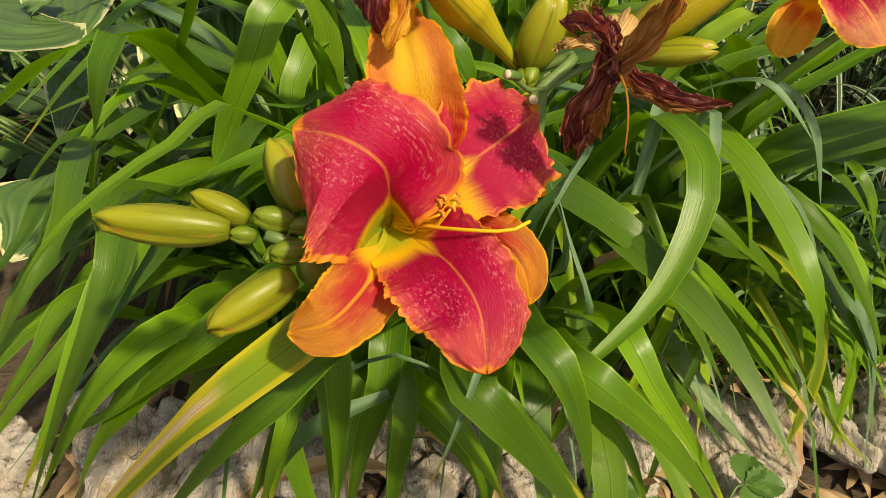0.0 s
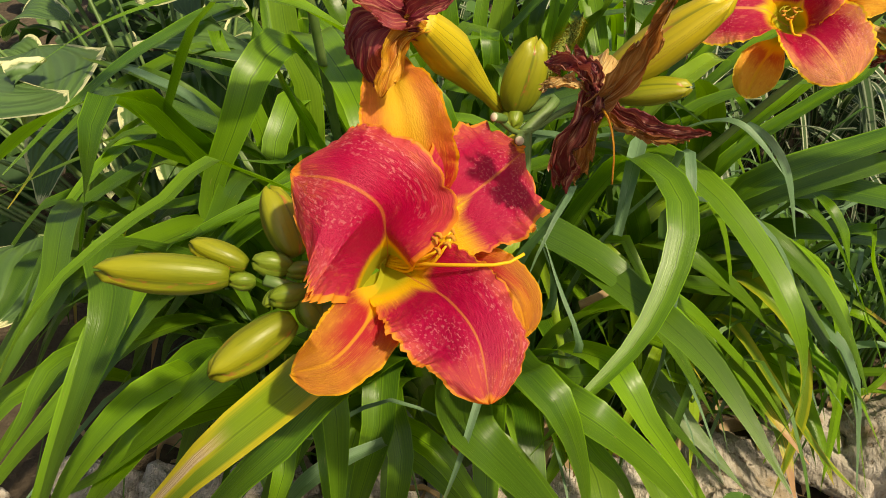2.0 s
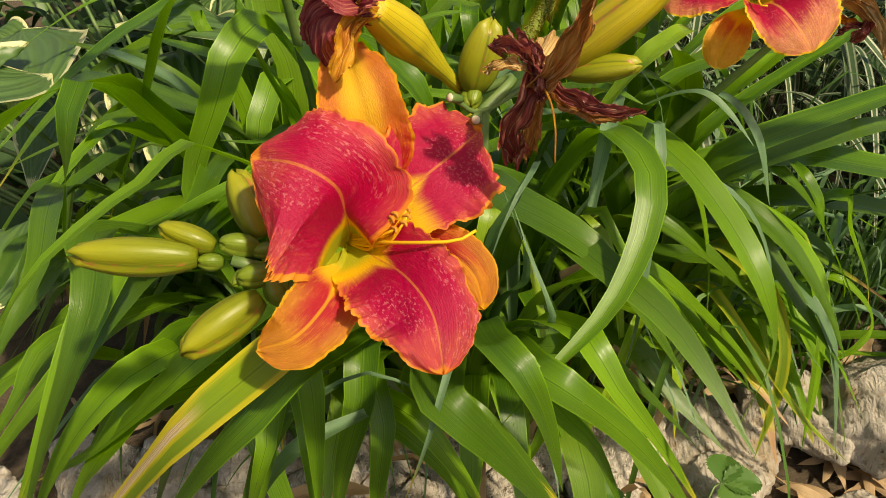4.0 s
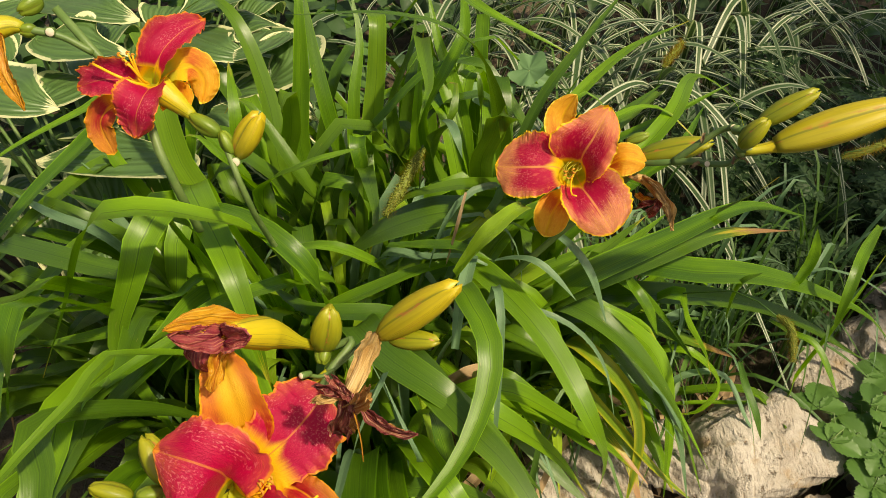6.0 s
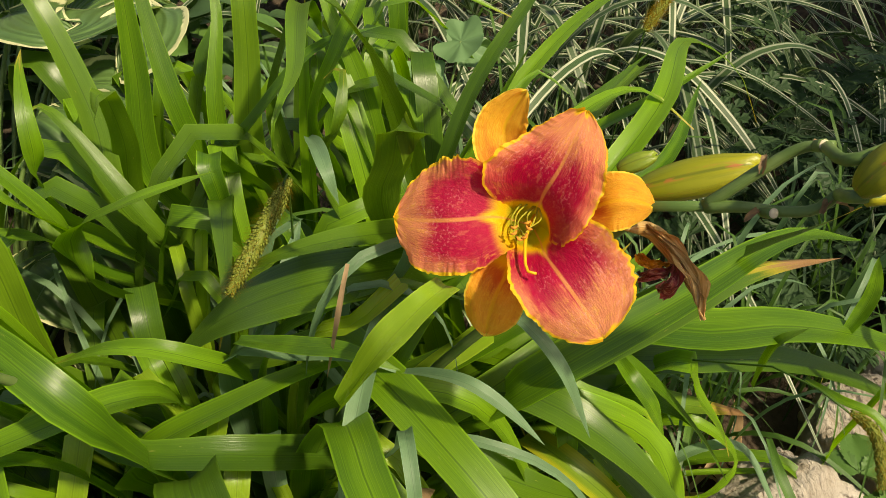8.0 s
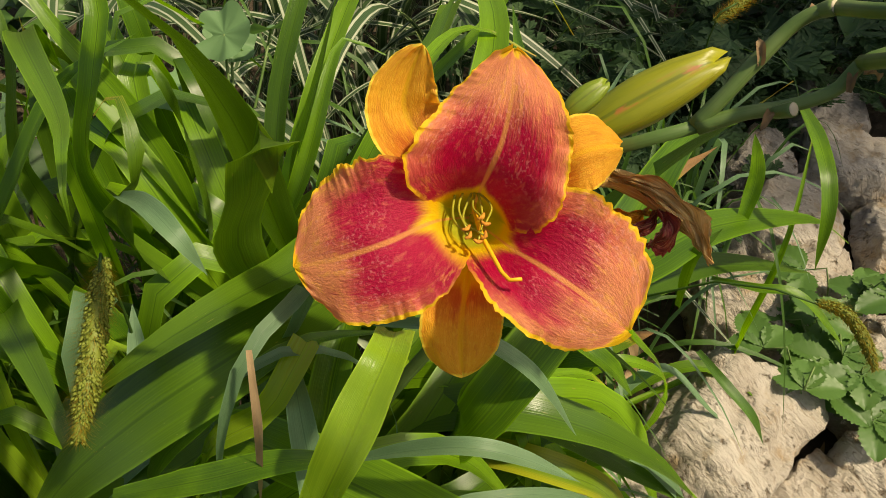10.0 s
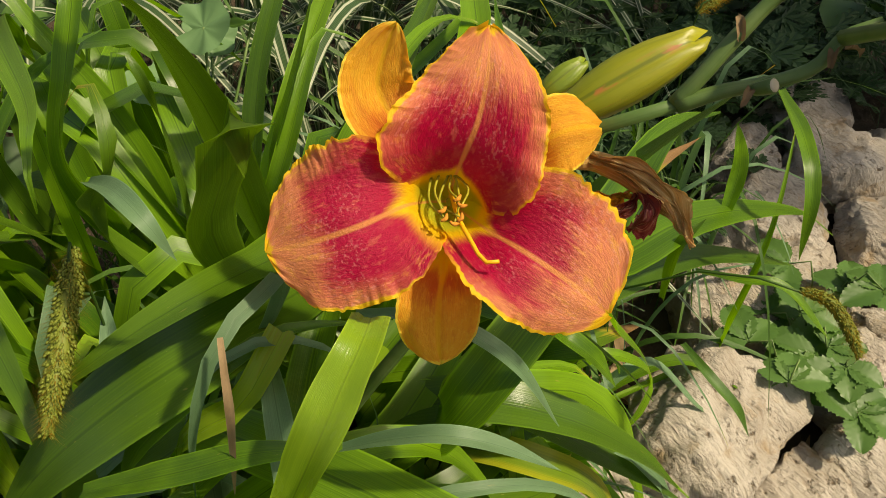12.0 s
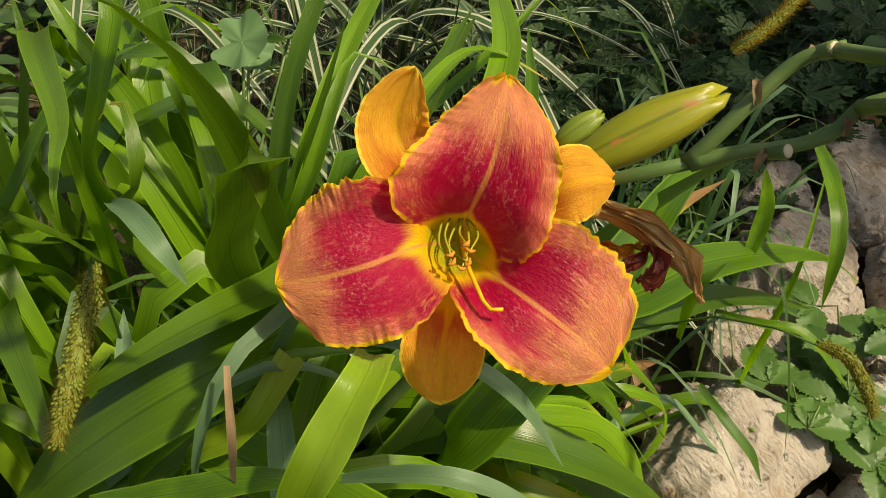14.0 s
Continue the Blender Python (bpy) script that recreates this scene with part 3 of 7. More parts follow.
def stamen(parent, fr, spine, radius=0.9, anther=True, name="stamen", material=None):
    pts = [fr.at(*p) for p in spine]
    ob = stalk(parent, name, pts, [radius * 0.001 * 1.2, radius * 0.001, radius * 0.0008], material or FILAMENT, n=12)
    if anther:
        d = (pts[-1] - pts[-2]).normalized()
        side = d.cross(fr.z).normalized()
        v, f, uv = tube([pts[-1] - side * 0.0016 - d * 0.0008, pts[-1] + d * 0.001, pts[-1] + side * 0.0019 + fr.z * 0.0006], [0.0005, 0.0009, 0.0005], 6, 7)
        mesh_part("anther", v, f, ANTHER, ob, "brown pollen-dusted anther", uv)
    return ob


def stub(parent, at, way, radius=0.004, length=0.008):
    """The dry scar where an old flower has dropped."""
    at, way = Vector(at), Vector(way).normalized()
    ob = stalk(parent, "stub", [at - way * length * 0.6, at, at + way * length * 0.4], [radius * 0.8, radius, radius * 1.05], STEM, n=5)
    v, f, uv = tube([at + way * length * 0.38, at + way * length * 0.47], [radius * 0.95, radius * 0.7], 2, 10)
    mesh_part("scar", v, f, CUT, ob, "pale dry scar", uv)
    return ob


def bract(parent, at, way, size=0.018, seed=1, material=None):
    at, way = Vector(at), Vector(way).normalized()
    side = way.cross(UP).normalized()
    up = side.cross(way)
    v, f, uv = leaf_sheet([at, at + way * size * 0.5 + up * size * 0.14, at + way * size * 0.8 - up * size * 0.05], size * 0.30, fold=1.1, n=9, across=5, wave=0.22, seed=seed, twist=35)
    return mesh_part("bract", v, f, material or PAPER, parent, "dry papery bract", uv)


def rock(at, size, seed, turn=0.0, tilt=0.0, label="pale weathered limestone lying on the soil", cuts=11, name="stone"):
    """A broken limestone lump: a ball cut by planes, then roughened."""
    rng = random.Random(seed)
    bm = bmesh.new()
    bmesh.ops.create_icosphere(bm, subdivisions=5, radius=1.0)
    planes = []
    for _ in range(cuts):
        d = Vector((rng.gauss(0, 1), rng.gauss(0, 1), rng.gauss(0, 0.8))).normalized()
        planes.append((d, rng.uniform(0.55, 0.85)))
    planes.append((Vector((0.1, -0.1, 1)).normalized(), 0.62))
    off = Vector((rng.uniform(0, 50), rng.uniform(0, 50), 0))
    for vert in bm.verts:
        p = vert.co.copy()
        for _ in range(2):
            for d, k in planes:
                over = p.dot(d) - k
                if over > 0:
                    p -= d * over * 0.94
        n1 = noise.fractal(p * 2.2 + off, 0.8, 2.1, 5)
        n2 = noise.noise(Vector((p.x * 3 + off.x, p.y * 9, p.z * 9)))
        n3 = noise.noise(p * 16 + off)
        crag = noise.ridged_multi_fractal(Vector((p.x * 1.6, p.y * 3.2, p.z * 1.9)) + off, 0.9, 2.2, 5, 1.0, 2.0) - 1.0
        p += vert.normal * (0.075 * n1 + 0.035 * n2 + 0.026 * n3 + 0.060 * crag + 0.013 * noise.noise(p * 34 + off))
        vert.co = p
    rot = Euler((radians(tilt), radians(rng.uniform(-8, 8)), radians(turn))).to_matrix()
    me = bpy.data.meshes.new(name)
    for vert in bm.verts:
        vert.co = rot @ Vector((vert.co.x * size[0], vert.co.y * size[1], vert.co.z * size[2]))
    low = min(vert.co.z for vert in bm.verts)
    bm.to_mesh(me)
    bm.free()
    me.materials.append(ROCK)
    me.polygons.foreach_set("use_smooth", [True] * len(me.polygons))
    ob = new(name, me)
    ob.location = at
    if ob.location.z + low > GROUND - 0.004:
        ob.location.z = GROUND - 0.004 - low
    tagged(ob, label, "stone", "edging stones")
    return ob


def flat_leaf(points, width, n=14, across=9, shape=0.42, cup=0.15, wave=0.06, seed=0, tip=1.0):
    """A broad leaf (egg-shaped) along a line."""
    rng = random.Random(seed)
    line, tans = curve_through(points, n)
    flat = line[-1] - line[0]
    flat.z = 0
    flat.normalize()
    ph = rng.uniform(0, 6)
    verts, uvs = [], []
    for i, (p, t) in enumerate(zip(line, tans)):
        u = i / n
        h = Vector((t.x, t.y, 0)) + flat * 0.4
        side = h.cross(UP)
        side = (side - t * side.dot(t)).normalized()
        normal = side.cross(t)
        w = (math.sin(math.pi * min(u, 1) ** (math.log(0.5) / math.log(shape)))) ** 0.7 if 0 < u < 1 else 0.02
        w *= 1 - 0.25 * tip * smooth01(u, 0.6, 1.0)
        hw = 0.5 * width * max(w, 0.02)
        for j in range(across):
            v = 2 * j / (across - 1) - 1
            lift = cup * hw * v * v + wave * width * v * v * math.sin(ph + u * 9 + (2 if v > 0 else 0))
            rip = 0.012 * width * math.cos(v * 13) * math.sin(math.pi * u)
            verts.append(p + side * hw * v + normal * (lift + rip))
            uvs.append((u, (v + 1) / 2))
    return verts, grid_faces(n + 1, across), uvs

# ---- ground and edging stones ----
def make_ground():
    xs = [-200, -60, -20, -8, -4] + [-2 + 0.05 * i for i in range(81)] + [4, 8, 20, 60, 200]
    ys = [-200, -60, -20, -8, -3] + [-1 + 0.05 * i for i in range(81)] + [5, 10, 20, 60, 200]
    verts = [(x, y, GROUND + (0.012 * noise.fractal(Vector((x * 4, y * 4, 0)), 1.0, 2.0, 4) if abs(x) < 3 and -2 < y < 4 else 0)) for y in ys for x in xs]
    ob = mesh_part("ground", verts, grid_faces(len(ys), len(xs)), SOIL)
    return tagged(ob, "dark crumbly garden soil under the plants", "soil", kind="structure")


make_ground()
rock((0.630, 0.575, 0.020), (0.125, 0.105, 0.105), 3, 10, 22)
rock((0.490, 0.600, 0.000), (0.062, 0.090, 0.065), 8, 20)
rock((0.790, 0.672, 0.000), (0.100, 0.080, 0.085), 5, -25, 10)
rock((0.905, 0.640, -0.010), (0.085, 0.075, 0.065), 12, 30)
rock((0.925, 0.735, 0.000), (0.095, 0.085, 0.090), 17, 50)
rock((1.095, 0.750, 0.000), (0.105, 0.090, 0.085), 65, 15)
rock((1.020, 0.840, 0.000), (0.080, 0.070, 0.070), 77, 35)
rock((1.190, 0.690, 0.000), (0.085, 0.075, 0.070), 79, 80)
rock((1.160, 0.850, 0.000), (0.090, 0.080, 0.080), 81, 10)
rock((1.040, 0.630, -0.010), (0.080, 0.070, 0.060), 67, 70)
rock((0.800, 0.520, -0.015), (0.080, 0.065, 0.055), 69, 25)
rock((0.905, 0.520, -0.015), (0.070, 0.065, 0.050), 71, -20)
rock((1.010, 0.525, -0.015), (0.075, 0.065, 0.055), 73, 40)
rock((0.640, 0.450, -0.020), (0.085, 0.065, 0.050), 75, 62)
rock((0.735, 0.440, -0.020), (0.075, 0.065, 0.050), 14, 0)
rock((0.385, 0.580, -0.025), (0.075, 0.100, 0.040), 21, -15, cuts=6)
rock((0.270, 0.570, -0.015), (0.070, 0.080, 0.050), 23, 40)
rock((0.160, 0.560, -0.015), (0.070, 0.070, 0.050), 25, 10)
rock((0.050, 0.560, -0.015), (0.065, 0.070, 0.050), 27, 70)
rock((-0.070, 0.570, -0.015), (0.070, 0.065, 0.048), 29, 20)
rock((-0.190, 0.575, -0.015), (0.065, 0.075, 0.050), 31, 5)
rock((-0.300, 0.560, -0.015), (0.062, 0.070, 0.050), 33, -30)
rock((-0.400, 0.565, -0.010), (0.070, 0.080, 0.055), 35, 15)
rock((-0.500, 0.510, -0.010), (0.065, 0.070, 0.055), 37, 60)
rock((0.500, 0.440, -0.025), (0.080, 0.065, 0.040), 39, 33)
rock((0.330, 0.440, -0.025), (0.080, 0.070, 0.040), 41, 12)
rock((0.180, 0.440, -0.025), (0.080, 0.065, 0.040), 43, 80)
rock((0.030, 0.440, -0.025), (0.080, 0.065, 0.040), 45, 20)
rock((-0.130, 0.440, -0.025), (0.080, 0.065, 0.040), 47, 50)
rock((-0.290, 0.430, -0.025), (0.080, 0.065, 0.040), 49, 10)
rock((-0.010, 0.500, -0.020), (0.060, 0.050, 0.040), 51, 35)
rock((0.105, 0.500, -0.020), (0.065, 0.050, 0.040), 53, 5)
rock((0.225, 0.505, -0.020), (0.060, 0.050, 0.042), 55, 65)
rock((-0.130, 0.510, -0.020), (0.062, 0.050, 0.042), 57, 25)
rock((-0.245, 0.500, -0.020), (0.060, 0.052, 0.042), 59, 50)
rock((0.350, 0.510, -0.020), (0.070, 0.050, 0.042), 61, 15)
rock((-0.370, 0.490, -0.020), (0.065, 0.055, 0.045), 63, 80)

# ---- the first flower stalk: open crimson flower, two withered flowers, buds ----
stalk_one = thing("daylily_flower_stalk", (0.020, 0.660, GROUND), "daylily stalk with open crimson flower, withered flowers and green buds", "flower stalk", "daylily flower stalks")
stalk(stalk_one, "stem", [(0.020, 0.660, -0.050), (0.030, 0.520, 0.340), (0.049, 0.287, 0.596), (0.053, 0.308, 0.632)], [0.0055, 0.005, 0.0042])
fr = Frame((-0.001, 0.228, 0.626), (0.9998, 0.0173, 0.0065), (-0.0164, 0.6716, 0.7408))
flower = stalk(stalk_one, "flower", [(0.053, 0.308, 0.632), fr.at(-10.5, 14.0, -62.0), fr.at(-7.3, 1.5, -42.0)], [0.0032, 0.0042, 0.0075], OVARY, "open crimson daylily flower with a yellow throat and orange frilled rim")
petal(flower, fr, "sepal", [(-6.9, 4.5, -44.0), (2.0, 32.3, -27.0), (1.5, 53.0, -16.0), (-1.6, 68.7, -16.0), (-8.0, 87.2, -24.0)], 20.3, ORANGE_SEPAL, cup=(0.45, 0.25), frill=1.3, seed=4, widest=0.44, point=1.9)
petal(flower, fr, "sepal", [(-8.4, -1.4, -44.0), (-12.7, -18.4, -20.0), (-20.5, -31.2, -9.0), (-31.6, -40.8, -6.0), (-46.8, -44.4, -10.0)], 15.2, FIRE_SEPAL, cup=(0.5, 0.05), frill=1.1, seed=5, widest=0.55, point=2.6)
petal(flower, fr, "sepal", [(-5.9, 0.6, -44.0), (24.3, -4.6, -32.0), (37.8, -11.6, -24.0), (45.6, -20.7, -22.0), (48.8, -34.5, -24.0)], 12.7, FIRE_SEPAL, cup=(0.5, 0.05), frill=0.9, seed=6, widest=0.6, point=2.2)
petal(flower, fr, "petal", [(-8.2, 1.9, -42.0), (-7.6, 9.5, -18.0), (-9.1, 19.0, 2.0), (-23.1, 28.3, 8.0), (-43.9, 34.2, -4.0)], 34.3, RED_PETAL, cup=(0.75, -0.25), frill=2.4, seed=1, widest=0.46, point=3.2, lop=-0.22, pinch=0.62, early=0.27, shy=0.85)
petal(flower, fr, "petal", [(-8.2, 2.4, -42.0), (3.7, 10.4, -32.0), (18.5, 19.0, -23.0), (36.4, 31.9, -24.9), (54.1, 47.6, -46.6)], 27.9, RED_PETAL, cup=(0.45, -0.12), frill=2.4, seed=2, widest=0.62, point=2.8, pinch=0.58, early=-0.06)
petal(flower, fr, "petal", [(-8.2, -0.5, -42.0), (3.0, -8.9, -24.0), (16.1, -18.0, -2.0), (26.1, -33.5, 12.0), (29.1, -56.3, 17.0)], 22.8, RED_PETAL, cup=(0.55, -0.12), frill=2.4, seed=3, widest=0.54, point=2.6, pinch=0.72, lop=0.14, early=0.14)
stamen(flower, fr, [(-7.6, 1.9, -40.0), (0.2, 2.7, -26.0), (7.6, 2.1, -14.0), (13.3, 7.4, -6.0)], radius=0.65)
stamen(flower, fr, [(-7.9, 1.1, -40.0), (0.2, 1.1, -26.0), (8.7, -1.0, -14.0), (18.3, 8.9, -6.0)], radius=0.65)
stamen(flower, fr, [(-8.1, 0.4, -40.0), (0.2, -0.6, -26.0), (9.3, -2.8, -14.0), (16.6, 3.5, -6.0)], radius=0.65)
stamen(flower, fr, [(-8.3, -0.3, -40.0), (0.2, -2.2, -26.0), (6.4, 3.4, -14.0), (11.8, 5.6, -6.0)], radius=0.65)
stamen(flower, fr, [(-8.6, -1.0, -40.0), (0.2, -3.8, -26.0), (10.0, -3.6, -14.0), (18.3, 6.1, -6.0)], radius=0.65)
stamen(flower, fr, [(-8.8, -1.7, -40.0), (0.2, -5.4, -26.0), (4.9, -1.6, -14.0), (12.7, 1.3, -6.0)], radius=0.65)
stamen(flower, fr, [(-7.1, -0.1, -40.0), (7.1, -3.2, -15.0), (23.2, -5.1, 2.0), (37.5, -5.4, 7.0), (45.3, -1.9, 7.0)], radius=0.8, anther=False, name="pistil")
stalk(stalk_one, "branch", [(0.049, 0.284, 0.598), (-0.009, 0.268, 0.581), (-0.043, 0.253, 0.587), (-0.063, 0.251, 0.596)], [0.004, 0.0036, 0.003, 0.0028])
bud(stalk_one, (-0.077, 0.249, 0.600), (-0.129, 0.247, 0.607), 0.0089, BUD, "long yellow-green bud with a brownish seam")
bud(stalk_one, (-0.071, 0.257, 0.599), (-0.094, 0.262, 0.608), 0.0063, BUD)
bud(stalk_one, (-0.051, 0.264, 0.598), (-0.063, 0.286, 0.619), 0.0089, BUD)
bud(stalk_one, (-0.051, 0.241, 0.582), (-0.083, 0.219, 0.572), 0.0095, BUD, "plump yellow-green bud with a brown streak")
bud(stalk_one, (-0.052, 0.258, 0.597), (-0.067, 0.255, 0.603), 0.0059, BUD_GREEN)
bud(stalk_one, (-0.067, 0.252, 0.594), (-0.078, 0.251, 0.596), 0.0042, BUD_GREEN)
bud(stalk_one, (-0.045, 0.249, 0.590), (-0.060, 0.244, 0.591), 0.0059, BUD_GREEN)
bud(stalk_one, (-0.043, 0.259, 0.595), (-0.054, 0.255, 0.597), 0.0042, BUD_GREEN)
bud(stalk_one, (-0.041, 0.239, 0.579), (-0.047, 0.245, 0.589), 0.0059, BUD_GREEN)
bud(stalk_one, (-0.035, 0.249, 0.581), (-0.045, 0.240, 0.577), 0.0051, BUD_GREEN)
bud(stalk_one, (-0.057, 0.252, 0.590), (-0.063, 0.244, 0.587), 0.0030, BUD_GREEN)
stalk(stalk_one, "stem", [(0.053, 0.308, 0.632), (0.070, 0.325, 0.641), (0.054, 0.327, 0.634), (0.045, 0.332, 0.638)], [0.003, 0.0025, 0.0022])
bud(stalk_one, (0.089, 0.321, 0.647), (0.137, 0.311, 0.693), 0.0105, BUD_GOLD, "large golden bud with a brown streak")
bud(stalk_one, (0.095, 0.317, 0.646), (0.123, 0.300, 0.658), 0.0065, BUD)
bud(stalk_one, (0.050, 0.327, 0.634), (0.059, 0.328, 0.669), 0.0098, BUD)
bud(stalk_one, (0.051, 0.330, 0.634), (0.049, 0.317, 0.631), 0.0054, BUD_GREEN)
stub(stalk_one, (0.040, 0.295, 0.648), (-0.6, -0.5, 0.4), 0.0022)
stub(stalk_one, (0.050, 0.294, 0.638), (-0.2, -0.9, 0.2), 0.0024)
stalk(stalk_one, "branch", [(0.087, 0.321, 0.644), (0.073, 0.325, 0.634), (0.052, 0.304, 0.635), (0.040, 0.296, 0.647)], [0.002, 0.0017, 0.0014, 0.0012], n=12)
withered = stalk(stalk_one, "withered_flower", [(0.045, 0.331, 0.633), (0.034, 0.323, 0.649), (0.021, 0.314, 0.668), (0.006, 0.293, 0.693)], [0.0034, 0.0040, 0.0075, 0.0108, 0.0095, 0.0070], OVARY, "withered flower, yellow tube, shrivelled orange and purple petals", n=22)
fr = Frame((0.067, 0.244, 0.683), (0.9998, 0.0173, 0.0065), (-0.0164, 0.6716, 0.7408))
petal(withered, fr, "withered_petal", [(-48.0, 44.5, -57.9), (-62.4, 48.6, -29.0), (-75.7, 51.5, -9.5), (-89.6, 50.6, 2.7)], 9.0, WITHER_ORANGE, cup=(-0.7, -0.5), frill=1.2, seed=21, widest=0.45, pinch=0.5, point=1.6, crumple=2.4)
petal(withered, fr, "withered_petal", [(-57.5, 41.3, -32.8), (-69.7, 41.7, -19.6), (-79.8, 43.8, -8.5), (-88.3, 46.5, -0.2)], 8.0, WITHER_PURPLE, cup=(0.5, 0.5), frill=1.6, seed=22, widest=0.4, pinch=0.7, point=1.8, crumple=3.0)
petal(withered, fr, "withered_petal", [(-65.6, 40.7, -32.2), (-61.8, 40.9, -18.8), (-53.8, 41.3, -8.9), (-46.6, 41.7, -0.9)], 8.0, WITHER_PURPLE, cup=(0.4, 0.5), frill=1.6, seed=23, widest=0.5, pinch=0.7, point=2.4, crumple=2.6)
petal(withered, fr, "withered_petal", [(-55.6, 41.4, -30.0), (-72.8, 37.4, -22.3), (-82.4, 29.5, -26.9), (-79.9, 20.2, -43.4)], 10.5, WITHER_PURPLE, cup=(-0.7, -0.7), frill=1.6, seed=24, widest=0.55, pinch=0.6, point=2.4, crumple=3.0)
petal(withered, fr, "withered_petal", [(-59.6, 41.5, -30.0), (-77.8, 39.5, -23.1), (-85.8, 33.8, -28.6), (-85.3, 26.1, -40.9)], 8.0, WITHER_PURPLE, cup=(-0.7, -0.7), frill=1.6, seed=26, widest=0.55, pinch=0.6, point=2.4, crumple=3.0)
petal(withered, fr, "withered_petal", [(-57.6, 37.9, -29.1), (-66.8, 32.3, -24.5), (-71.1, 21.3, -25.9), (-76.1, 10.6, -29.2)], 4.8, WITHER_ORANGE, cup=(0.8, 0.8), frill=1.0, seed=25, widest=0.45, pinch=0.7, crumple=1.6)
petal(withered, fr, "withered_petal", [(-44.1, 37.2, -53.8), (-51.8, 39.3, -36.9), (-59.6, 41.5, -23.0), (-65.6, 40.5, -22.9)], 7.5, WITHER_ORANGE, cup=(-0.9, -0.8), frill=0.8, seed=27, widest=0.45, pinch=0.3, point=2.0, crumple=1.2)
withered = stalk(stalk_one, "withered_flower", [(0.085, 0.324, 0.644), (0.079, 0.271, 0.684), (0.067, 0.248, 0.681)], [0.0028, 0.0032, 0.0036], WITHER_TAN, "withered brown flower with a crumpled neck and twisted drooping petals", n=12)
fr = Frame((0.067, 0.244, 0.683), (0.9998, 0.0173, 0.0065), (-0.0164, 0.6716, 0.7408))
petal(withered, fr, "withered_petal", [(19.3, 26.7, -85.7), (12.5, 21.5, -19.1), (0.8, 3.9, -4.0)], 5.0, WITHER_TAN, cup=(-0.8, -0.8), frill=1.0, seed=35, widest=0.4, pinch=0.75, crumple=2.6, point=4)
petal(withered, fr, "withered_petal", [(22.3, 23.7, -85.7), (15.5, 18.5, -19.1), (3.8, 0.9, -4.0)], 3.6, WITHER_TAN, cup=(-0.8, -0.8), frill=1.0, seed=28, widest=0.4, pinch=0.75, crumple=2.2, point=4)
petal(withered, fr, "withered_petal", [(0.8, -4.1, 0.0), (8.7, 2.5, 17.2), (12.3, 9.7, 37.2), (13.9, 13.9, 57.2)], 5.4, WITHER_BRONZE, cup=(0.6, 0.9), frill=1.6, seed=39, widest=0.32, pinch=0.7, crumple=3.2, point=1.0)
petal(withered, fr, "withered_petal", [(2.4, 3.7, -4.0), (-2.9, -6.9, -3.6), (-7.3, -15.4, -17.3), (-4.7, -25.5, -39.2)], 5.6, WITHER_BROWN, cup=(0.9, 0.7), frill=2.0, seed=31, widest=0.5, pinch=0.6, point=1.6, crumple=4.0)
petal(withered, fr, "withered_petal", [(4.8, 1.4, -6.0), (2.3, -8.1, -7.7), (0.4, -15.3, -17.4), (1.1, -21.8, -37.2)], 4.1, WITHER_BRONZE, cup=(0.8, 0.5), frill=2.0, seed=32, widest=0.5, pinch=0.6, crumple=2.6)
petal(withered, fr, "withered_petal", [(4.3, 0.5, -2.0), (12.2, -9.1, 4.9), (21.9, -16.3, 13.6), (35.3, -19.1, 21.0)], 3.5, WITHER_BROWN, cup=(1.1, 1.0), frill=1.6, seed=33, widest=0.35, pinch=0.6, point=1.4, crumple=2.6)
petal(withered, fr, "withered_petal", [(6.1, -1.3, -6.0), (12.0, -10.2, -2.1), (20.5, -16.0, 5.7), (30.3, -18.9, 13.3)], 2.5, WITHER_BRONZE, cup=(0.9, 0.8), frill=1.6, seed=34, widest=0.4, pinch=0.6, crumple=2.6)
petal(withered, fr, "withered_petal", [(0.3, 2.8, 4.0), (-5.4, 7.2, 10.0), (-10.6, 9.8, 10.0), (-15.9, 10.6, 6.0)], 2.7, WITHER_BROWN, cup=(1.0, 0.9), frill=1.8, seed=36, widest=0.5, pinch=0.6, crumple=2.6)
petal(withered, fr, "withered_petal", [(-0.4, 2.2, 2.0), (-8.0, 3.3, 8.0), (-13.6, 4.0, 8.0), (-17.5, 2.1, 4.0)], 2.1, WITHER_TAN, cup=(1.0, 0.9), frill=1.8, seed=37, widest=0.5, pinch=0.6, crumple=2.6)
petal(withered, fr, "withered_petal", [(2.0, 1.7, 4.0), (-0.4, 6.4, 9.0), (-3.1, 10.0, 8.0), (-5.4, 13.0, 4.0)], 2.9, WITHER_BROWN, cup=(1.0, 0.9), frill=2.2, seed=38, widest=0.5, pinch=0.6, crumple=2.6)
petal(withered, fr, "withered_petal", [(-0.8, 5.8, 0.0), (1.9, 1.7, 7.0), (2.7, -4.7, 7.0), (1.1, -9.2, 2.0)], 3.7, WITHER_BROWN, cup=(-0.8, -0.8), frill=2.0, seed=30, widest=0.5, pinch=0.7, crumple=2.6)
stamen(withered, fr, [(2.6, -2.8, 4.0), (4.4, -11.6, 10.0), (5.3, -20.9, 10.0), (5.0, -32.4, 6.0)], radius=0.4, anther=False, name="pistil", material=WITHER_ORANGE)

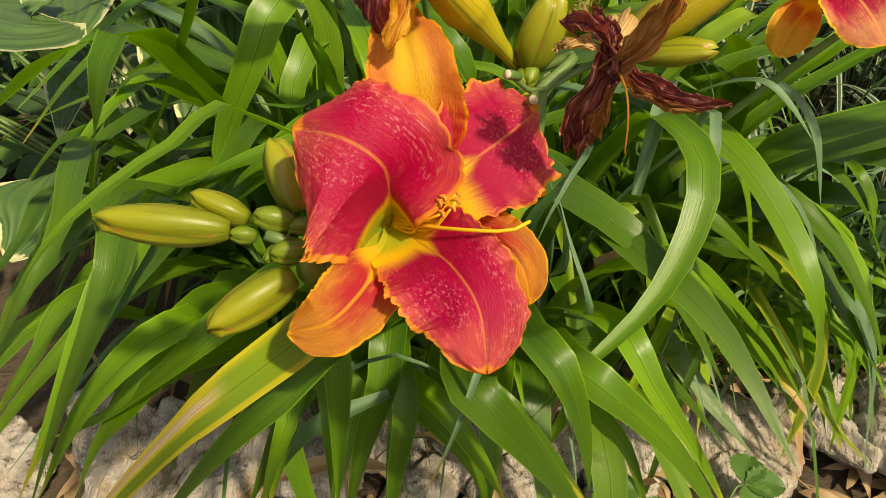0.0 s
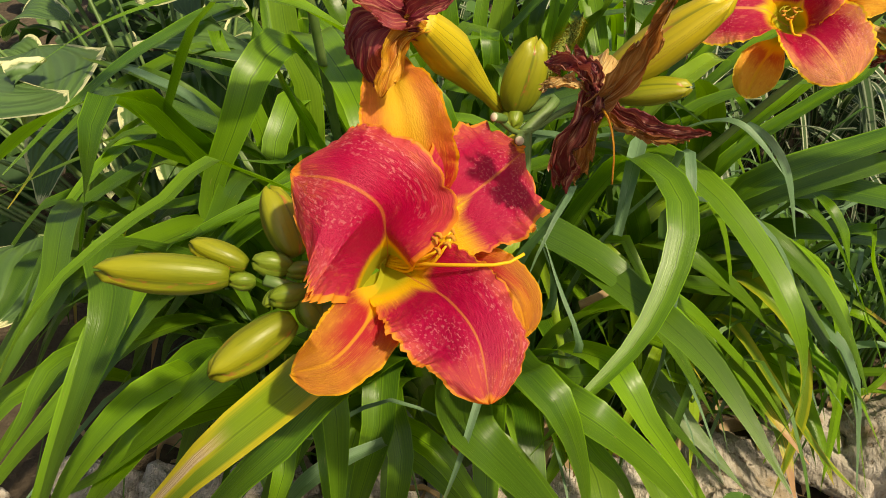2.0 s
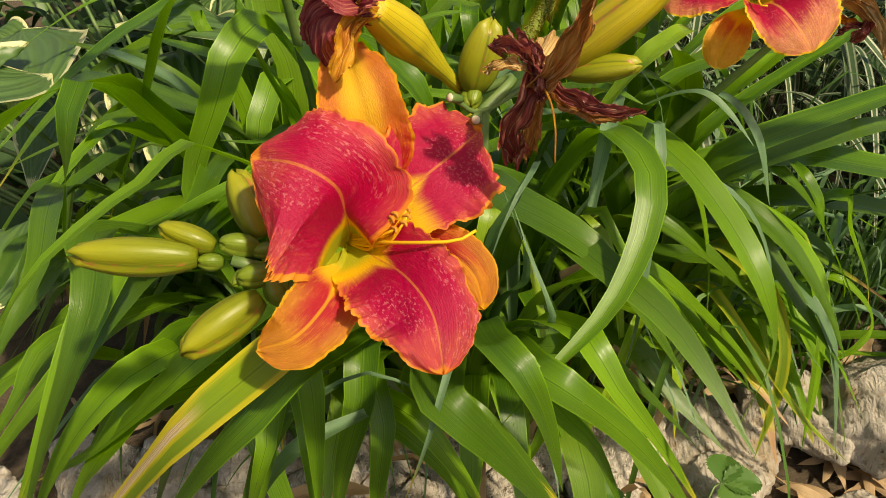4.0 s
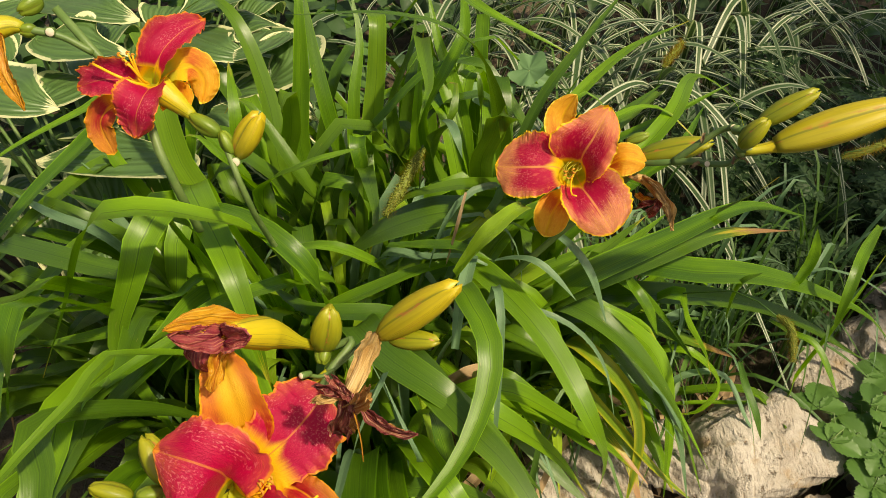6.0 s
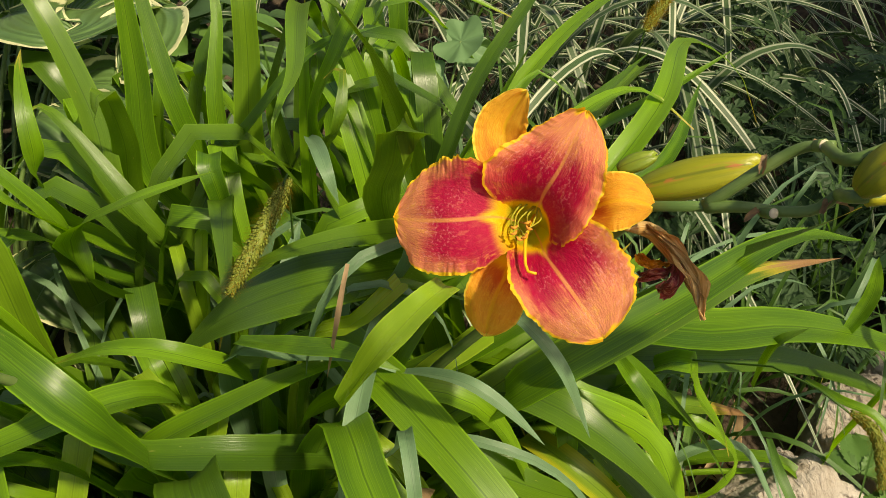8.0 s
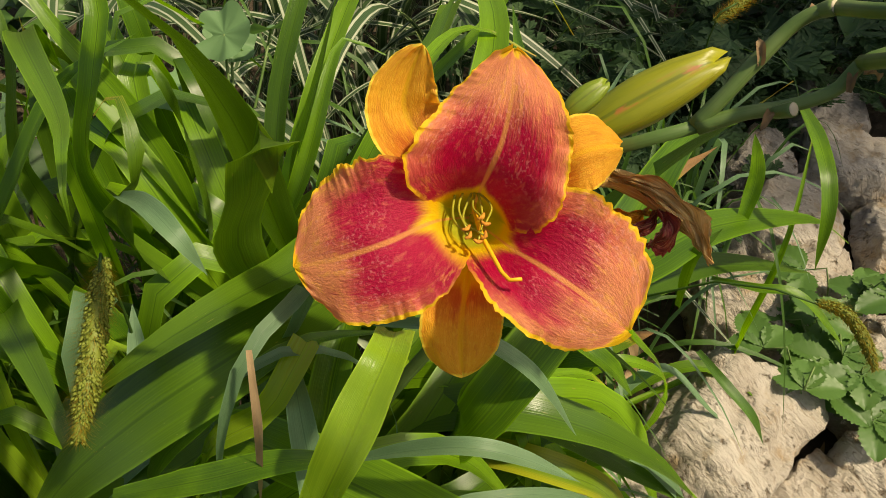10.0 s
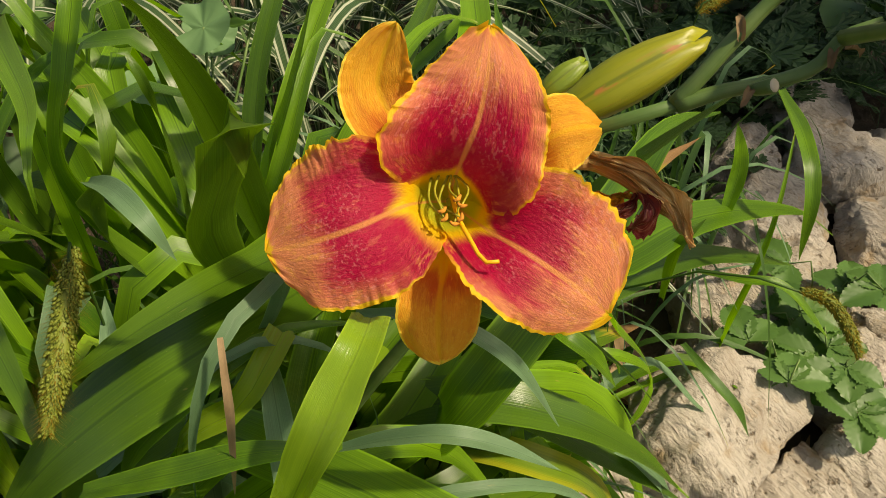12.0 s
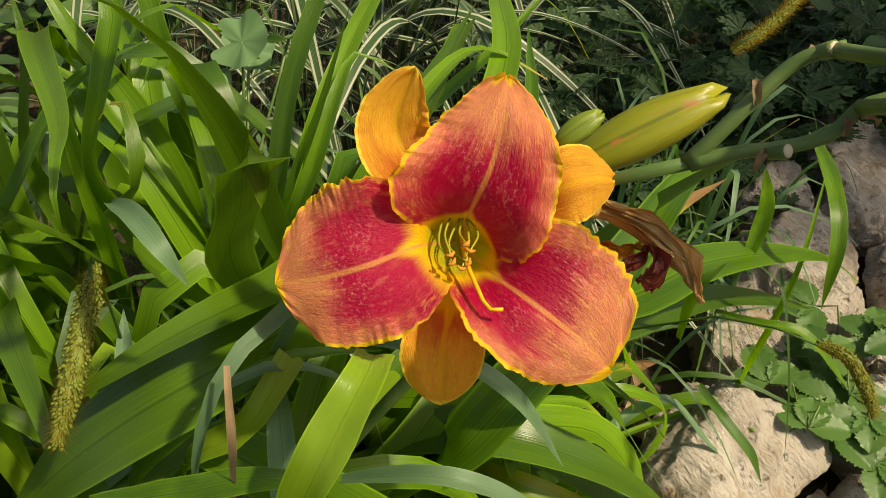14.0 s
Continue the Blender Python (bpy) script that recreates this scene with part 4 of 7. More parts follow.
# ---- the second stalk: the large salmon and crimson flower ----
stalk_two = thing("daylily_flower_stalk", (0.160, 0.700, GROUND), "leaning daylily flower stalk with one open salmon and crimson flower", "flower stalk", "daylily flower stalks")
stalk(stalk_two, "stem", [(0.160, 0.700, -0.050), (0.200, 0.640, 0.300), (0.333, 0.538, 0.586), (0.346, 0.522, 0.607), (0.358, 0.506, 0.621)], [0.006, 0.005, 0.0038, 0.0028])
stalk(stalk_two, "branch", [(0.357, 0.507, 0.620), (0.368, 0.496, 0.627), (0.380, 0.486, 0.630), (0.392, 0.478, 0.635), (0.399, 0.475, 0.645), (0.408, 0.468, 0.650)], [0.0034, 0.0028, 0.0027, 0.0027, 0.0025])
stalk(stalk_two, "branch", [(0.357, 0.508, 0.620), (0.366, 0.504, 0.632), (0.377, 0.501, 0.644), (0.389, 0.496, 0.657), (0.397, 0.486, 0.664)], [0.0032, 0.003, 0.003, 0.0026, 0.0025])
stub(stalk_two, (0.374, 0.484, 0.632), (0.1, -0.8, 0.6), 0.0028)
stub(stalk_two, (0.393, 0.490, 0.662), (0.0, -0.8, 0.6), 0.0030)
bract(stalk_two, (0.375, 0.499, 0.643), (0.2, 0.3, 0.5), 0.012, 1312)
bract(stalk_two, (0.390, 0.495, 0.656), (0.6, 0.1, 0.1), 0.012, 1395)
bract(stalk_two, (0.396, 0.472, 0.643), (0.5, -0.2, -0.3), 0.011, 1500)
bract(stalk_two, (0.389, 0.477, 0.633), (0.6, 0.2, 0.0), 0.012, 1440)
bract(stalk_two, (0.372, 0.488, 0.630), (-0.6, -0.2, -0.1), 0.012, 1330)
bract(stalk_two, (0.392, 0.473, 0.637), (0.5, 0.3, 0.5), 0.012, 1475)
bud(stalk_two, (0.393, 0.453, 0.689), (0.428, 0.446, 0.717), 0.0079, BUD)
bud(stalk_two, (0.379, 0.446, 0.674), (0.392, 0.442, 0.699), 0.0079, BUD)
stalk(stalk_two, "bud_neck", [(0.383, 0.446, 0.670), (0.399, 0.443, 0.673), (0.413, 0.439, 0.679)], [0.0036, 0.0044, 0.0066], OVARY, "yellow-green bud neck", n=8)
bud(stalk_two, (0.404, 0.442, 0.675), (0.493, 0.427, 0.711), 0.0135, BUD_GOLD, "long yellow-green bud about to open")
stalk(stalk_two, "branch", [(0.399, 0.475, 0.645), (0.379, 0.448, 0.670), (0.393, 0.445, 0.671)], [0.003, 0.0028, 0.003], n=8)
stalk(stalk_two, "branch", [(0.395, 0.489, 0.662), (0.378, 0.456, 0.682), (0.395, 0.453, 0.689)], [0.0028, 0.0026, 0.0028], n=8)
bud(stalk_two, (0.346, 0.556, 0.592), (0.401, 0.532, 0.618), 0.0108, BUD, "long yellow-green bud")
bud(stalk_two, (0.329, 0.549, 0.616), (0.347, 0.545, 0.625), 0.0049, BUD_GREEN)
stalk(stalk_two, "branch", [(0.333, 0.538, 0.586), (0.331, 0.551, 0.599), (0.329, 0.547, 0.612)], [0.003, 0.003, 0.003], n=8)
stalk(stalk_two, "branch", [(0.333, 0.538, 0.586), (0.339, 0.556, 0.580), (0.348, 0.555, 0.593)], [0.003, 0.003, 0.0036], n=8)
fr = Frame((0.277, 0.539, 0.600), (0.8088, -0.5852, -0.0591), (0.4568, 0.5616, 0.6899))
flower = stalk(stalk_two, "flower", [(0.333, 0.538, 0.586), fr.at(15.8, 7.9, -54.0), fr.at(-0.6, 0.8, -33.0)], [0.0032, 0.0045, 0.0085], OVARY, "open daylily flower, crimson eye, salmon petals, gold frilled rim")
petal(flower, fr, "sepal", [(-2.0, 2.6, -34.0), (-13.1, 19.6, -20.0), (-23.5, 32.5, -12.0), (-28.5, 44.0, -9.0), (-26.0, 55.0, -5.0), (-20.5, 65.5, 1.0)], 16.0, GOLD_SEPAL, cup=(0.5, 0.30), frill=0.8, seed=14, widest=0.60, point=1.7)
petal(flower, fr, "sepal", [(0.3, 1.7, -34.0), (22.9, 14.1, -20.0), (36.8, 22.9, -8.0), (48.6, 26.8, -8.0), (59.4, 27.5, -14.0)], 15.4, GOLD_SEPAL, cup=(0.5, -0.25), frill=0.6, seed=15, widest=0.66, point=2.6)
petal(flower, fr, "sepal", [(-1.1, -1.1, -34.0), (-4.3, -23.8, -22.0), (-6.9, -41.4, -19.0), (-7.4, -55.0, -21.0), (-6.5, -65.5, -25.0)], 17.0, GOLD_SEPAL, cup=(0.5, -0.15), frill=0.5, seed=16, widest=0.62, point=3.0)
petal(flower, fr, "petal", [(-1.5, 2.1, -32.0), (0.6, 9.6, -20.0), (3.8, 16.5, -3.0), (8.8, 28.0, 8.0), (12.2, 44.4, 12.0), (13.6, 61.7, 9.0)], 30.3, ROSE_PETAL, cup=(0.75, -0.10), frill=1.45, seed=11, widest=0.46, point=1.45, pinch=0.56, lop=-0.05, early=0.20)
petal(flower, fr, "petal", [(-2.9, 0.7, -32.0), (-11.5, -0.0, -24.0), (-19.6, -2.2, -9.0), (-34.7, -9.1, -2.0), (-52.0, -14.6, -3.0), (-72.8, -19.0, -9.0)], 31.6, ROSE_PETAL, cup=(0.6, -0.14), frill=1.45, seed=12, widest=0.54, point=3.2, pinch=0.50, lop=0.06)
petal(flower, fr, "petal", [(-0.1, -1.1, -32.0), (6.9, -7.0, -22.0), (13.6, -12.9, -6.0), (25.8, -21.0, 6.0), (40.7, -31.8, 8.0), (55.7, -44.0, 4.0)], 28.6, ROSE_PETAL, cup=(0.7, -0.14), frill=1.45, seed=13, widest=0.60, point=3.0, pinch=0.52, lop=-0.15, early=0.08)
stamen(flower, fr, [(-6.1, 10.7, -29.0), (-8.5, 10.5, -20.0), (-9.8, -0.1, -10.0), (-4.2, -7.1, -0.0)], radius=0.48, material=PALE_FILAMENT)
stamen(flower, fr, [(-5.2, 10.7, -29.0), (0.2, 10.5, -20.0), (5.3, 4.2, -10.0), (2.5, -2.5, -0.0)], radius=0.48, material=PALE_FILAMENT)
stamen(flower, fr, [(-4.3, 10.7, -29.0), (-5.6, 10.5, -20.0), (-7.6, 3.4, -10.0), (-5.0, -4.2, -0.0)], radius=0.48, material=PALE_FILAMENT)
stamen(flower, fr, [(-3.4, 10.7, -29.0), (0.2, 10.5, -20.0), (1.8, -0.1, -10.0), (-0.4, -9.1, 0.0)], radius=0.48, material=PALE_FILAMENT)
stamen(flower, fr, [(-2.5, 10.7, -29.0), (-0.9, 10.5, -20.0), (-2.0, 4.2, -10.0), (0.8, -0.0, -0.0)], radius=0.48, material=PALE_FILAMENT)
stamen(flower, fr, [(-1.5, 10.7, -29.0), (-2.0, 10.5, -20.0), (-5.9, -0.9, -10.0), (1.7, -7.1, -0.0)], radius=0.48, material=PALE_FILAMENT)
stamen(flower, fr, [(-1.5, 7.4, -28.0), (0.9, -6.1, -8.0), (5.3, -16.1, 4.0), (9.6, -23.5, 9.0), (14.9, -23.6, 11.0)], radius=0.95, anther=False, name="pistil")
withered = stalk(stalk_two, "withered_flower", [(0.331, 0.536, 0.588), (0.348, 0.538, 0.579), (0.352, 0.525, 0.579), (0.355, 0.515, 0.575)], [0.0025, 0.0042, 0.0050, 0.004], WITHER_TAN, "small withered tan flower hanging from the stalk", n=10)
fr = Frame((0.355, 0.515, 0.570), (0.8088, -0.5852, -0.0591), (0.4568, 0.5616, 0.6899))
petal(withered, fr, "withered_petal", [(-21.1, 16.9, 0.0), (-6.6, 10.0, 8.0), (10.6, -2.6, 8.0), (20.5, -21.5, 2.0)], 4.3, WITHER_TAN, cup=(0.9, 0.6), frill=1.4, seed=41, widest=0.4, pinch=0.6, crumple=4.2)
petal(withered, fr, "withered_petal", [(-14.5, 11.6, 2.0), (-4.3, 5.2, 8.0), (8.2, -4.8, 6.0), (17.6, -16.4, 0.0)], 2.5, WITHER_TAN, cup=(-0.9, -0.6), frill=1.4, seed=45, widest=0.4, pinch=0.6, crumple=2.6)
petal(withered, fr, "withered_petal", [(-2.8, 5.1, 2.0), (0.7, -2.6, 8.0), (-0.2, -9.4, 8.0), (-5.9, -14.1, 0.0)], 4.1, WITHER_BROWN, cup=(0.9, 0.9), frill=2.0, seed=42, widest=0.5, pinch=0.5, crumple=2.6)
petal(withered, fr, "withered_petal", [(-1.2, 1.4, -0.0), (-7.3, -5.3, 6.0), (-12.1, -8.0, 4.0), (-15.6, -9.3, -4.0)], 3.0, WITHER_BROWN, cup=(0.9, 0.9), frill=2.0, seed=43, widest=0.5, pinch=0.5, crumple=2.6)
petal(withered, fr, "withered_petal", [(-3.7, 1.3, -4.0), (-12.2, -1.5, 2.0), (-17.6, -1.4, -0.0), (-20.4, 1.1, -4.0)], 2.8, WITHER_ORANGE, cup=(0.9, 0.9), frill=1.4, seed=44, widest=0.5, pinch=0.5, crumple=2.6)

# ---- the third stalk: crimson flower seen from its side ----
stalk_three = thing("daylily_flower_stalk", (-0.020, 0.720, GROUND), "daylily stalk with a crimson flower seen sideways, golden bud", "flower stalk", "daylily flower stalks")
stalk(stalk_three, "stem", [(-0.020, 0.720, -0.050), (0.010, 0.660, 0.300), (-0.009, 0.514, 0.613), (-0.013, 0.524, 0.651), (-0.016, 0.530, 0.666), (-0.022, 0.533, 0.675)], [0.005, 0.0042, 0.0029, 0.0026])
bud(stalk_three, (-0.011, 0.525, 0.658), (0.012, 0.529, 0.693), 0.0106, BUD_GOLD, "plump golden bud")
bud(stalk_three, (-0.023, 0.534, 0.675), (-0.045, 0.545, 0.688), 0.0074, BUD_GREEN, "swollen green seed pod")
bud(stalk_three, (-0.015, 0.523, 0.662), (-0.021, 0.531, 0.679), 0.0060, BUD_GREEN)
stub(stalk_three, (-0.013, 0.519, 0.657), (0.0, -0.8, 0.4), 0.0040)
fr = Frame((-0.076, 0.573, 0.715), (0.9893, -0.1426, -0.0299), (0.1172, 0.6573, 0.7444))
flower = stalk(stalk_three, "flower", [(-0.043, 0.545, 0.688), fr.at(25.4, -25.2, -4.0), fr.at(9.3, -12.6, -4.0)], [0.0045, 0.0085, 0.0120], OVARY, "crimson daylily flower seen from its side, orange sepals")
petal(flower, fr, "sepal", [(6.2, -6.1, -10.0), (19.2, 1.7, -4.0), (33.5, 6.2, -4.0), (41.9, -2.0, -12.0), (40.1, -21.9, -18.0)], 15.5, GOLD_SEPAL, cup=(0.4, -0.2), frill=1.8, seed=54, widest=0.50, pinch=0.6, point=2.0)
petal(flower, fr, "sepal", [(-3.0, -13.7, -8.0), (-18.8, -24.0, 2.0), (-29.6, -33.1, 6.0), (-35.7, -45.8, 2.0), (-27.5, -66.3, -6.0)], 12.0, FIRE_SEPAL, cup=(0.5, 0.1), frill=1.0, seed=55, widest=0.55, pinch=0.5)
petal(flower, fr, "sepal", [(2.9, -9.8, -14.0), (17.3, -16.6, -12.0), (24.1, -23.6, -8.0), (18.9, -29.1, -2.0)], 15.2, GOLD_SEPAL, cup=(0.4, 0.2), frill=1.0, seed=56, widest=0.6, pinch=0.7)
petal(flower, fr, "petal", [(4.8, -9.0, -4.0), (10.9, 0.1, 8.0), (17.5, 13.6, 14.0), (27.0, 29.7, 6.0), (44.0, 46.0, -8.0)], 15.5, RED_PETAL, cup=(1.0, 0.5), frill=2.2, seed=51, widest=0.46, pinch=0.7, point=2.2, early=0.24)
petal(flower, fr, "petal", [(4.5, -9.8, 0.0), (-0.8, -10.8, 14.0), (-13.6, -10.0, 19.0), (-30.1, -10.5, 17.0), (-51.6, -14.0, 8.0)], 15.0, RED_PETAL, cup=(0.9, 0.3), frill=2.2, seed=52, widest=0.5, pinch=0.7, point=1.8, early=0.24)
petal(flower, fr, "petal", [(7.0, -10.2, 2.0), (9.3, -18.0, 20.0), (7.5, -27.4, 29.0), (2.9, -39.1, 28.0), (-3.4, -55.3, 14.0)], 18.5, RED_PETAL, cup=(0.6, -0.1), frill=2.4, seed=53, widest=0.5, pinch=0.75, point=2.4, lop=0.1, early=0.28)
stamen(flower, fr, [(4.2, -10.6, 4.0), (3.3, -9.8, 18.0), (-3.9, 0.3, 27.0), (-9.9, 6.4, 30.0)], radius=0.9)
stamen(flower, fr, [(4.2, -10.6, 4.0), (3.3, -9.8, 18.0), (-2.0, -1.4, 27.0), (-6.1, 3.0, 30.0)], radius=0.9)
stamen(flower, fr, [(4.2, -10.6, 4.0), (3.3, -9.8, 18.0), (-0.5, 0.9, 27.0), (-3.1, 7.7, 30.0)], radius=0.9)
stamen(flower, fr, [(4.2, -10.6, 4.0), (3.3, -9.8, 18.0), (1.4, 0.1, 27.0), (0.7, 6.0, 30.0)], radius=0.9)
stamen(flower, fr, [(4.2, -10.6, 4.0), (3.3, -9.8, 18.0), (-0.7, -3.3, 27.0), (-3.6, -0.8, 30.0)], radius=0.9)
stamen(flower, fr, [(4.2, -11.5, 4.0), (0.6, -13.7, 20.0), (-12.5, -9.3, 28.0), (-29.9, -0.8, 30.0)], radius=1.3, anther=False, name="pistil")

# ---- the fourth stalk, at the edge: drooping orange flower and buds ----
stalk_four = thing("daylily_flower_stalk", (-0.060, 0.800, GROUND), "daylily flower stalk with a drooping orange flower and small green buds", "flower stalk", "daylily flower stalks")
stalk(stalk_four, "stem", [(-0.060, 0.800, -0.050), (-0.074, 0.559, 0.594), (-0.083, 0.574, 0.639), (-0.096, 0.590, 0.687), (-0.122, 0.601, 0.725), (-0.142, 0.614, 0.757)], [0.005, 0.0046, 0.004, 0.0036])
stalk(stalk_four, "branch", [(-0.120, 0.599, 0.723), (-0.140, 0.601, 0.738), (-0.159, 0.601, 0.745), (-0.171, 0.603, 0.748)], [0.003, 0.003, 0.0035])
stub(stalk_four, (-0.147, 0.601, 0.743), (0.0, -0.9, 0.3), 0.0040)
bud(stalk_four, (-0.151, 0.617, 0.763), (-0.167, 0.605, 0.760), 0.0070, BUD_GREEN)
bud(stalk_four, (-0.158, 0.604, 0.744), (-0.170, 0.600, 0.747), 0.0058, BUD_GREEN)
bud(stalk_four, (-0.147, 0.623, 0.761), (-0.145, 0.624, 0.781), 0.0060, BUD_GREEN)
fr = Frame((-0.179, 0.600, 0.746), (0.9893, -0.1426, -0.0299), (0.1172, 0.6573, 0.7444))
withered = stalk(stalk_four, "withered_flower", [(-0.167, 0.602, 0.748), (-0.176, 0.603, 0.750), (-0.188, 0.599, 0.750), (-0.195, 0.594, 0.744)], [0.004, 0.008, 0.010, 0.006], OVARY, "drooping spent orange flower", n=10)
petal(withered, fr, "withered_petal", [(-13.2, 4.4, 0.0), (-0.9, -15.6, 10.0), (4.5, -36.7, 8.0), (14.1, -62.3, 0.0)], 8.1, WITHER_ORANGE, cup=(0.9, 0.8), frill=1.2, seed=61, widest=0.3, pinch=0.7, crumple=2.6)
petal(withered, fr, "withered_petal", [(-17.6, 0.0, -0.0), (-13.8, -19.9, 10.0), (-12.9, -45.4, 8.0), (-13.2, -70.3, 0.0)], 10.4, WITHER_PURPLE, cup=(0.9, 0.8), frill=1.2, seed=62, widest=0.4, pinch=0.7, crumple=4.0)

# ---- daylily clumps: the tall arching leaves ----
clump_a = thing("daylily_clump", (0.060, 0.680, GROUND), "arching strap-shaped green daylily leaves growing from the soil", "daylily", "daylily clumps")
clump_b = thing("daylily_clump", (0.130, 0.970, GROUND), "upright fresh green daylily leaves at the back of the bed", "daylily", "daylily clumps")
clump_c = thing("daylily_clump", (0.320, 0.750, GROUND), "daylily leaves spreading out over the edging stones", "daylily", "daylily clumps")
clump_d = thing("daylily_clump", (-0.140, 0.800, GROUND), "daylily leaves bending over beside the hosta", "daylily", "daylily clumps")
strap_leaf(clump_a, 0.030, [(0.038, 0.648, -0.060), (0.012, 0.611, 0.346), (-0.013, 0.574, 0.520), (-0.060, 0.527, 0.600), (-0.113, 0.513, 0.625), (-0.150, 0.524, 0.600), (-0.215, 0.568, 0.480), (-0.283, 0.580, 0.360)])
strap_leaf(clump_a, 0.041, [(0.013, 0.681, -0.060), (-0.041, 0.682, 0.346), (-0.096, 0.683, 0.520), (-0.050, 0.547, 0.540), (-0.033, 0.503, 0.500), (-0.026, 0.487, 0.400)])
strap_leaf(clump_a, 0.036, [(0.012, 0.670, -0.060), (-0.044, 0.658, 0.346), (-0.101, 0.646, 0.520), (-0.126, 0.592, 0.540), (-0.146, 0.567, 0.500), (-0.179, 0.560, 0.430), (-0.178, 0.550, 0.380), (-0.141, 0.522, 0.280)], twist=40)
strap_leaf(clump_a, 0.030, [(0.053, 0.642, -0.060), (0.044, 0.597, 0.290), (0.036, 0.553, 0.440), (0.021, 0.540, 0.520), (-0.037, 0.597, 0.540), (-0.149, 0.704, 0.500)])
strap_leaf(clump_d, 0.038, [(-0.141, 0.751, -0.060), (-0.142, 0.695, 0.276), (-0.143, 0.638, 0.420), (-0.210, 0.623, 0.480), (-0.310, 0.685, 0.470)], LEAF_DARK, fold=.1, blunt=True)
strap_leaf(clump_d, 0.020, [(-0.138, 0.746, -0.060), (-0.136, 0.683, 0.276), (-0.134, 0.619, 0.420), (-0.204, 0.599, 0.470), (-0.266, 0.616, 0.460), (-0.305, 0.617, 0.410), (-0.355, 0.593, 0.280)])
strap_leaf(clump_d, 0.027, [(-0.141, 0.739, -0.060), (-0.142, 0.669, 0.262), (-0.143, 0.598, 0.400), (-0.231, 0.593, 0.400), (-0.327, 0.627, 0.360)])
strap_leaf(clump_a, 0.020, [(0.024, 0.650, -0.060), (-0.017, 0.615, 0.283), (-0.058, 0.580, 0.430), (-0.118, 0.511, 0.460), (-0.195, 0.473, 0.440), (-0.302, 0.466, 0.380)])
strap_leaf(clump_a, 0.041, [(0.016, 0.666, -0.060), (-0.035, 0.651, 0.262), (-0.086, 0.635, 0.400), (-0.132, 0.547, 0.420), (-0.185, 0.522, 0.380), (-0.234, 0.517, 0.320), (-0.308, 0.527, 0.220)])
strap_leaf(clump_a, 0.032, [(0.055, 0.660, -0.060), (0.048, 0.638, 0.276), (0.042, 0.615, 0.420), (-0.044, 0.559, 0.470), (-0.105, 0.541, 0.460), (-0.163, 0.545, 0.420)])
strap_leaf(clump_d, 0.021, [(-0.163, 0.778, -0.060), (-0.190, 0.752, 0.276), (-0.217, 0.726, 0.420), (-0.277, 0.741, 0.460), (-0.349, 0.822, 0.440)], BLADE)
strap_leaf(clump_d, 0.035, [(-0.158, 0.791, -0.060), (-0.180, 0.780, 0.234), (-0.201, 0.769, 0.360), (-0.270, 0.764, 0.440), (-0.400, 0.880, 0.420)], LEAF_DARK)
strap_leaf(clump_d, 0.030, [(-0.166, 0.789, -0.060), (-0.197, 0.776, 0.234), (-0.228, 0.763, 0.360), (-0.286, 0.749, 0.420), (-0.389, 0.811, 0.400)])
strap_leaf(clump_d, 0.023, [(-0.179, 0.825, -0.060), (-0.224, 0.855, 0.234), (-0.269, 0.884, 0.360), (-0.262, 0.867, 0.420), (-0.280, 0.880, 0.440)], BLADE)
strap_leaf(clump_c, 0.046, [(0.301, 0.691, -0.060), (0.300, 0.700, 0.200), (0.335, 0.680, 0.320), (0.400, 0.635, 0.374), (0.465, 0.611, 0.375), (0.544, 0.618, 0.352), (0.620, 0.610, 0.325), (0.704, 0.597, 0.278), (0.745, 0.578, 0.235)], fold=.25)
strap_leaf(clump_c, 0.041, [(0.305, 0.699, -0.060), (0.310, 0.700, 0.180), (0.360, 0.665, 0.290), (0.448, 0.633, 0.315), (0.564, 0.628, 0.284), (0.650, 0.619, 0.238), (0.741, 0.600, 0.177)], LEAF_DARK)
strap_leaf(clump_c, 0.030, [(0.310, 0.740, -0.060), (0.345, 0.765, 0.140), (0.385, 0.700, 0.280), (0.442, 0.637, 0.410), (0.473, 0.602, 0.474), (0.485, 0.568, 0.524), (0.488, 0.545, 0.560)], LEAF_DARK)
strap_leaf(clump_c, 0.038, [(0.308, 0.692, -0.060), (0.294, 0.624, 0.276), (0.280, 0.556, 0.420), (0.406, 0.580, 0.460), (0.513, 0.620, 0.460), (0.602, 0.639, 0.420)])
strap_leaf(clump_c, 0.035, [(0.313, 0.700, -0.060), (0.305, 0.642, 0.248), (0.296, 0.583, 0.380), (0.407, 0.596, 0.420), (0.504, 0.634, 0.410), (0.612, 0.657, 0.380)], LEAF_DRY)
strap_leaf(clump_c, 0.032, [(0.297, 0.745, -0.060), (0.269, 0.739, 0.234), (0.242, 0.733, 0.360), (0.325, 0.732, 0.440), (0.491, 0.855, 0.475)], blunt=True, lean=25)
strap_leaf(clump_c, 0.024, [(0.304, 0.754, -0.060), (0.286, 0.759, 0.220), (0.267, 0.763, 0.340), (0.325, 0.740, 0.460), (0.407, 0.769, 0.500), (0.467, 0.793, 0.490), (0.507, 0.767, 0.460)])
strap_leaf(clump_b, 0.022, [(0.173, 0.925, -0.060), (0.224, 0.873, 0.248), (0.275, 0.821, 0.380), (0.320, 0.837, 0.480), (0.369, 0.869, 0.530), (0.479, 0.974, 0.580)], LEAF_DARK)
strap_leaf(clump_b, 0.022, [(0.182, 0.932, -0.060), (0.242, 0.887, 0.248), (0.303, 0.842, 0.380), (0.376, 0.873, 0.460), (0.475, 0.948, 0.490), (0.604, 1.040, 0.480)])
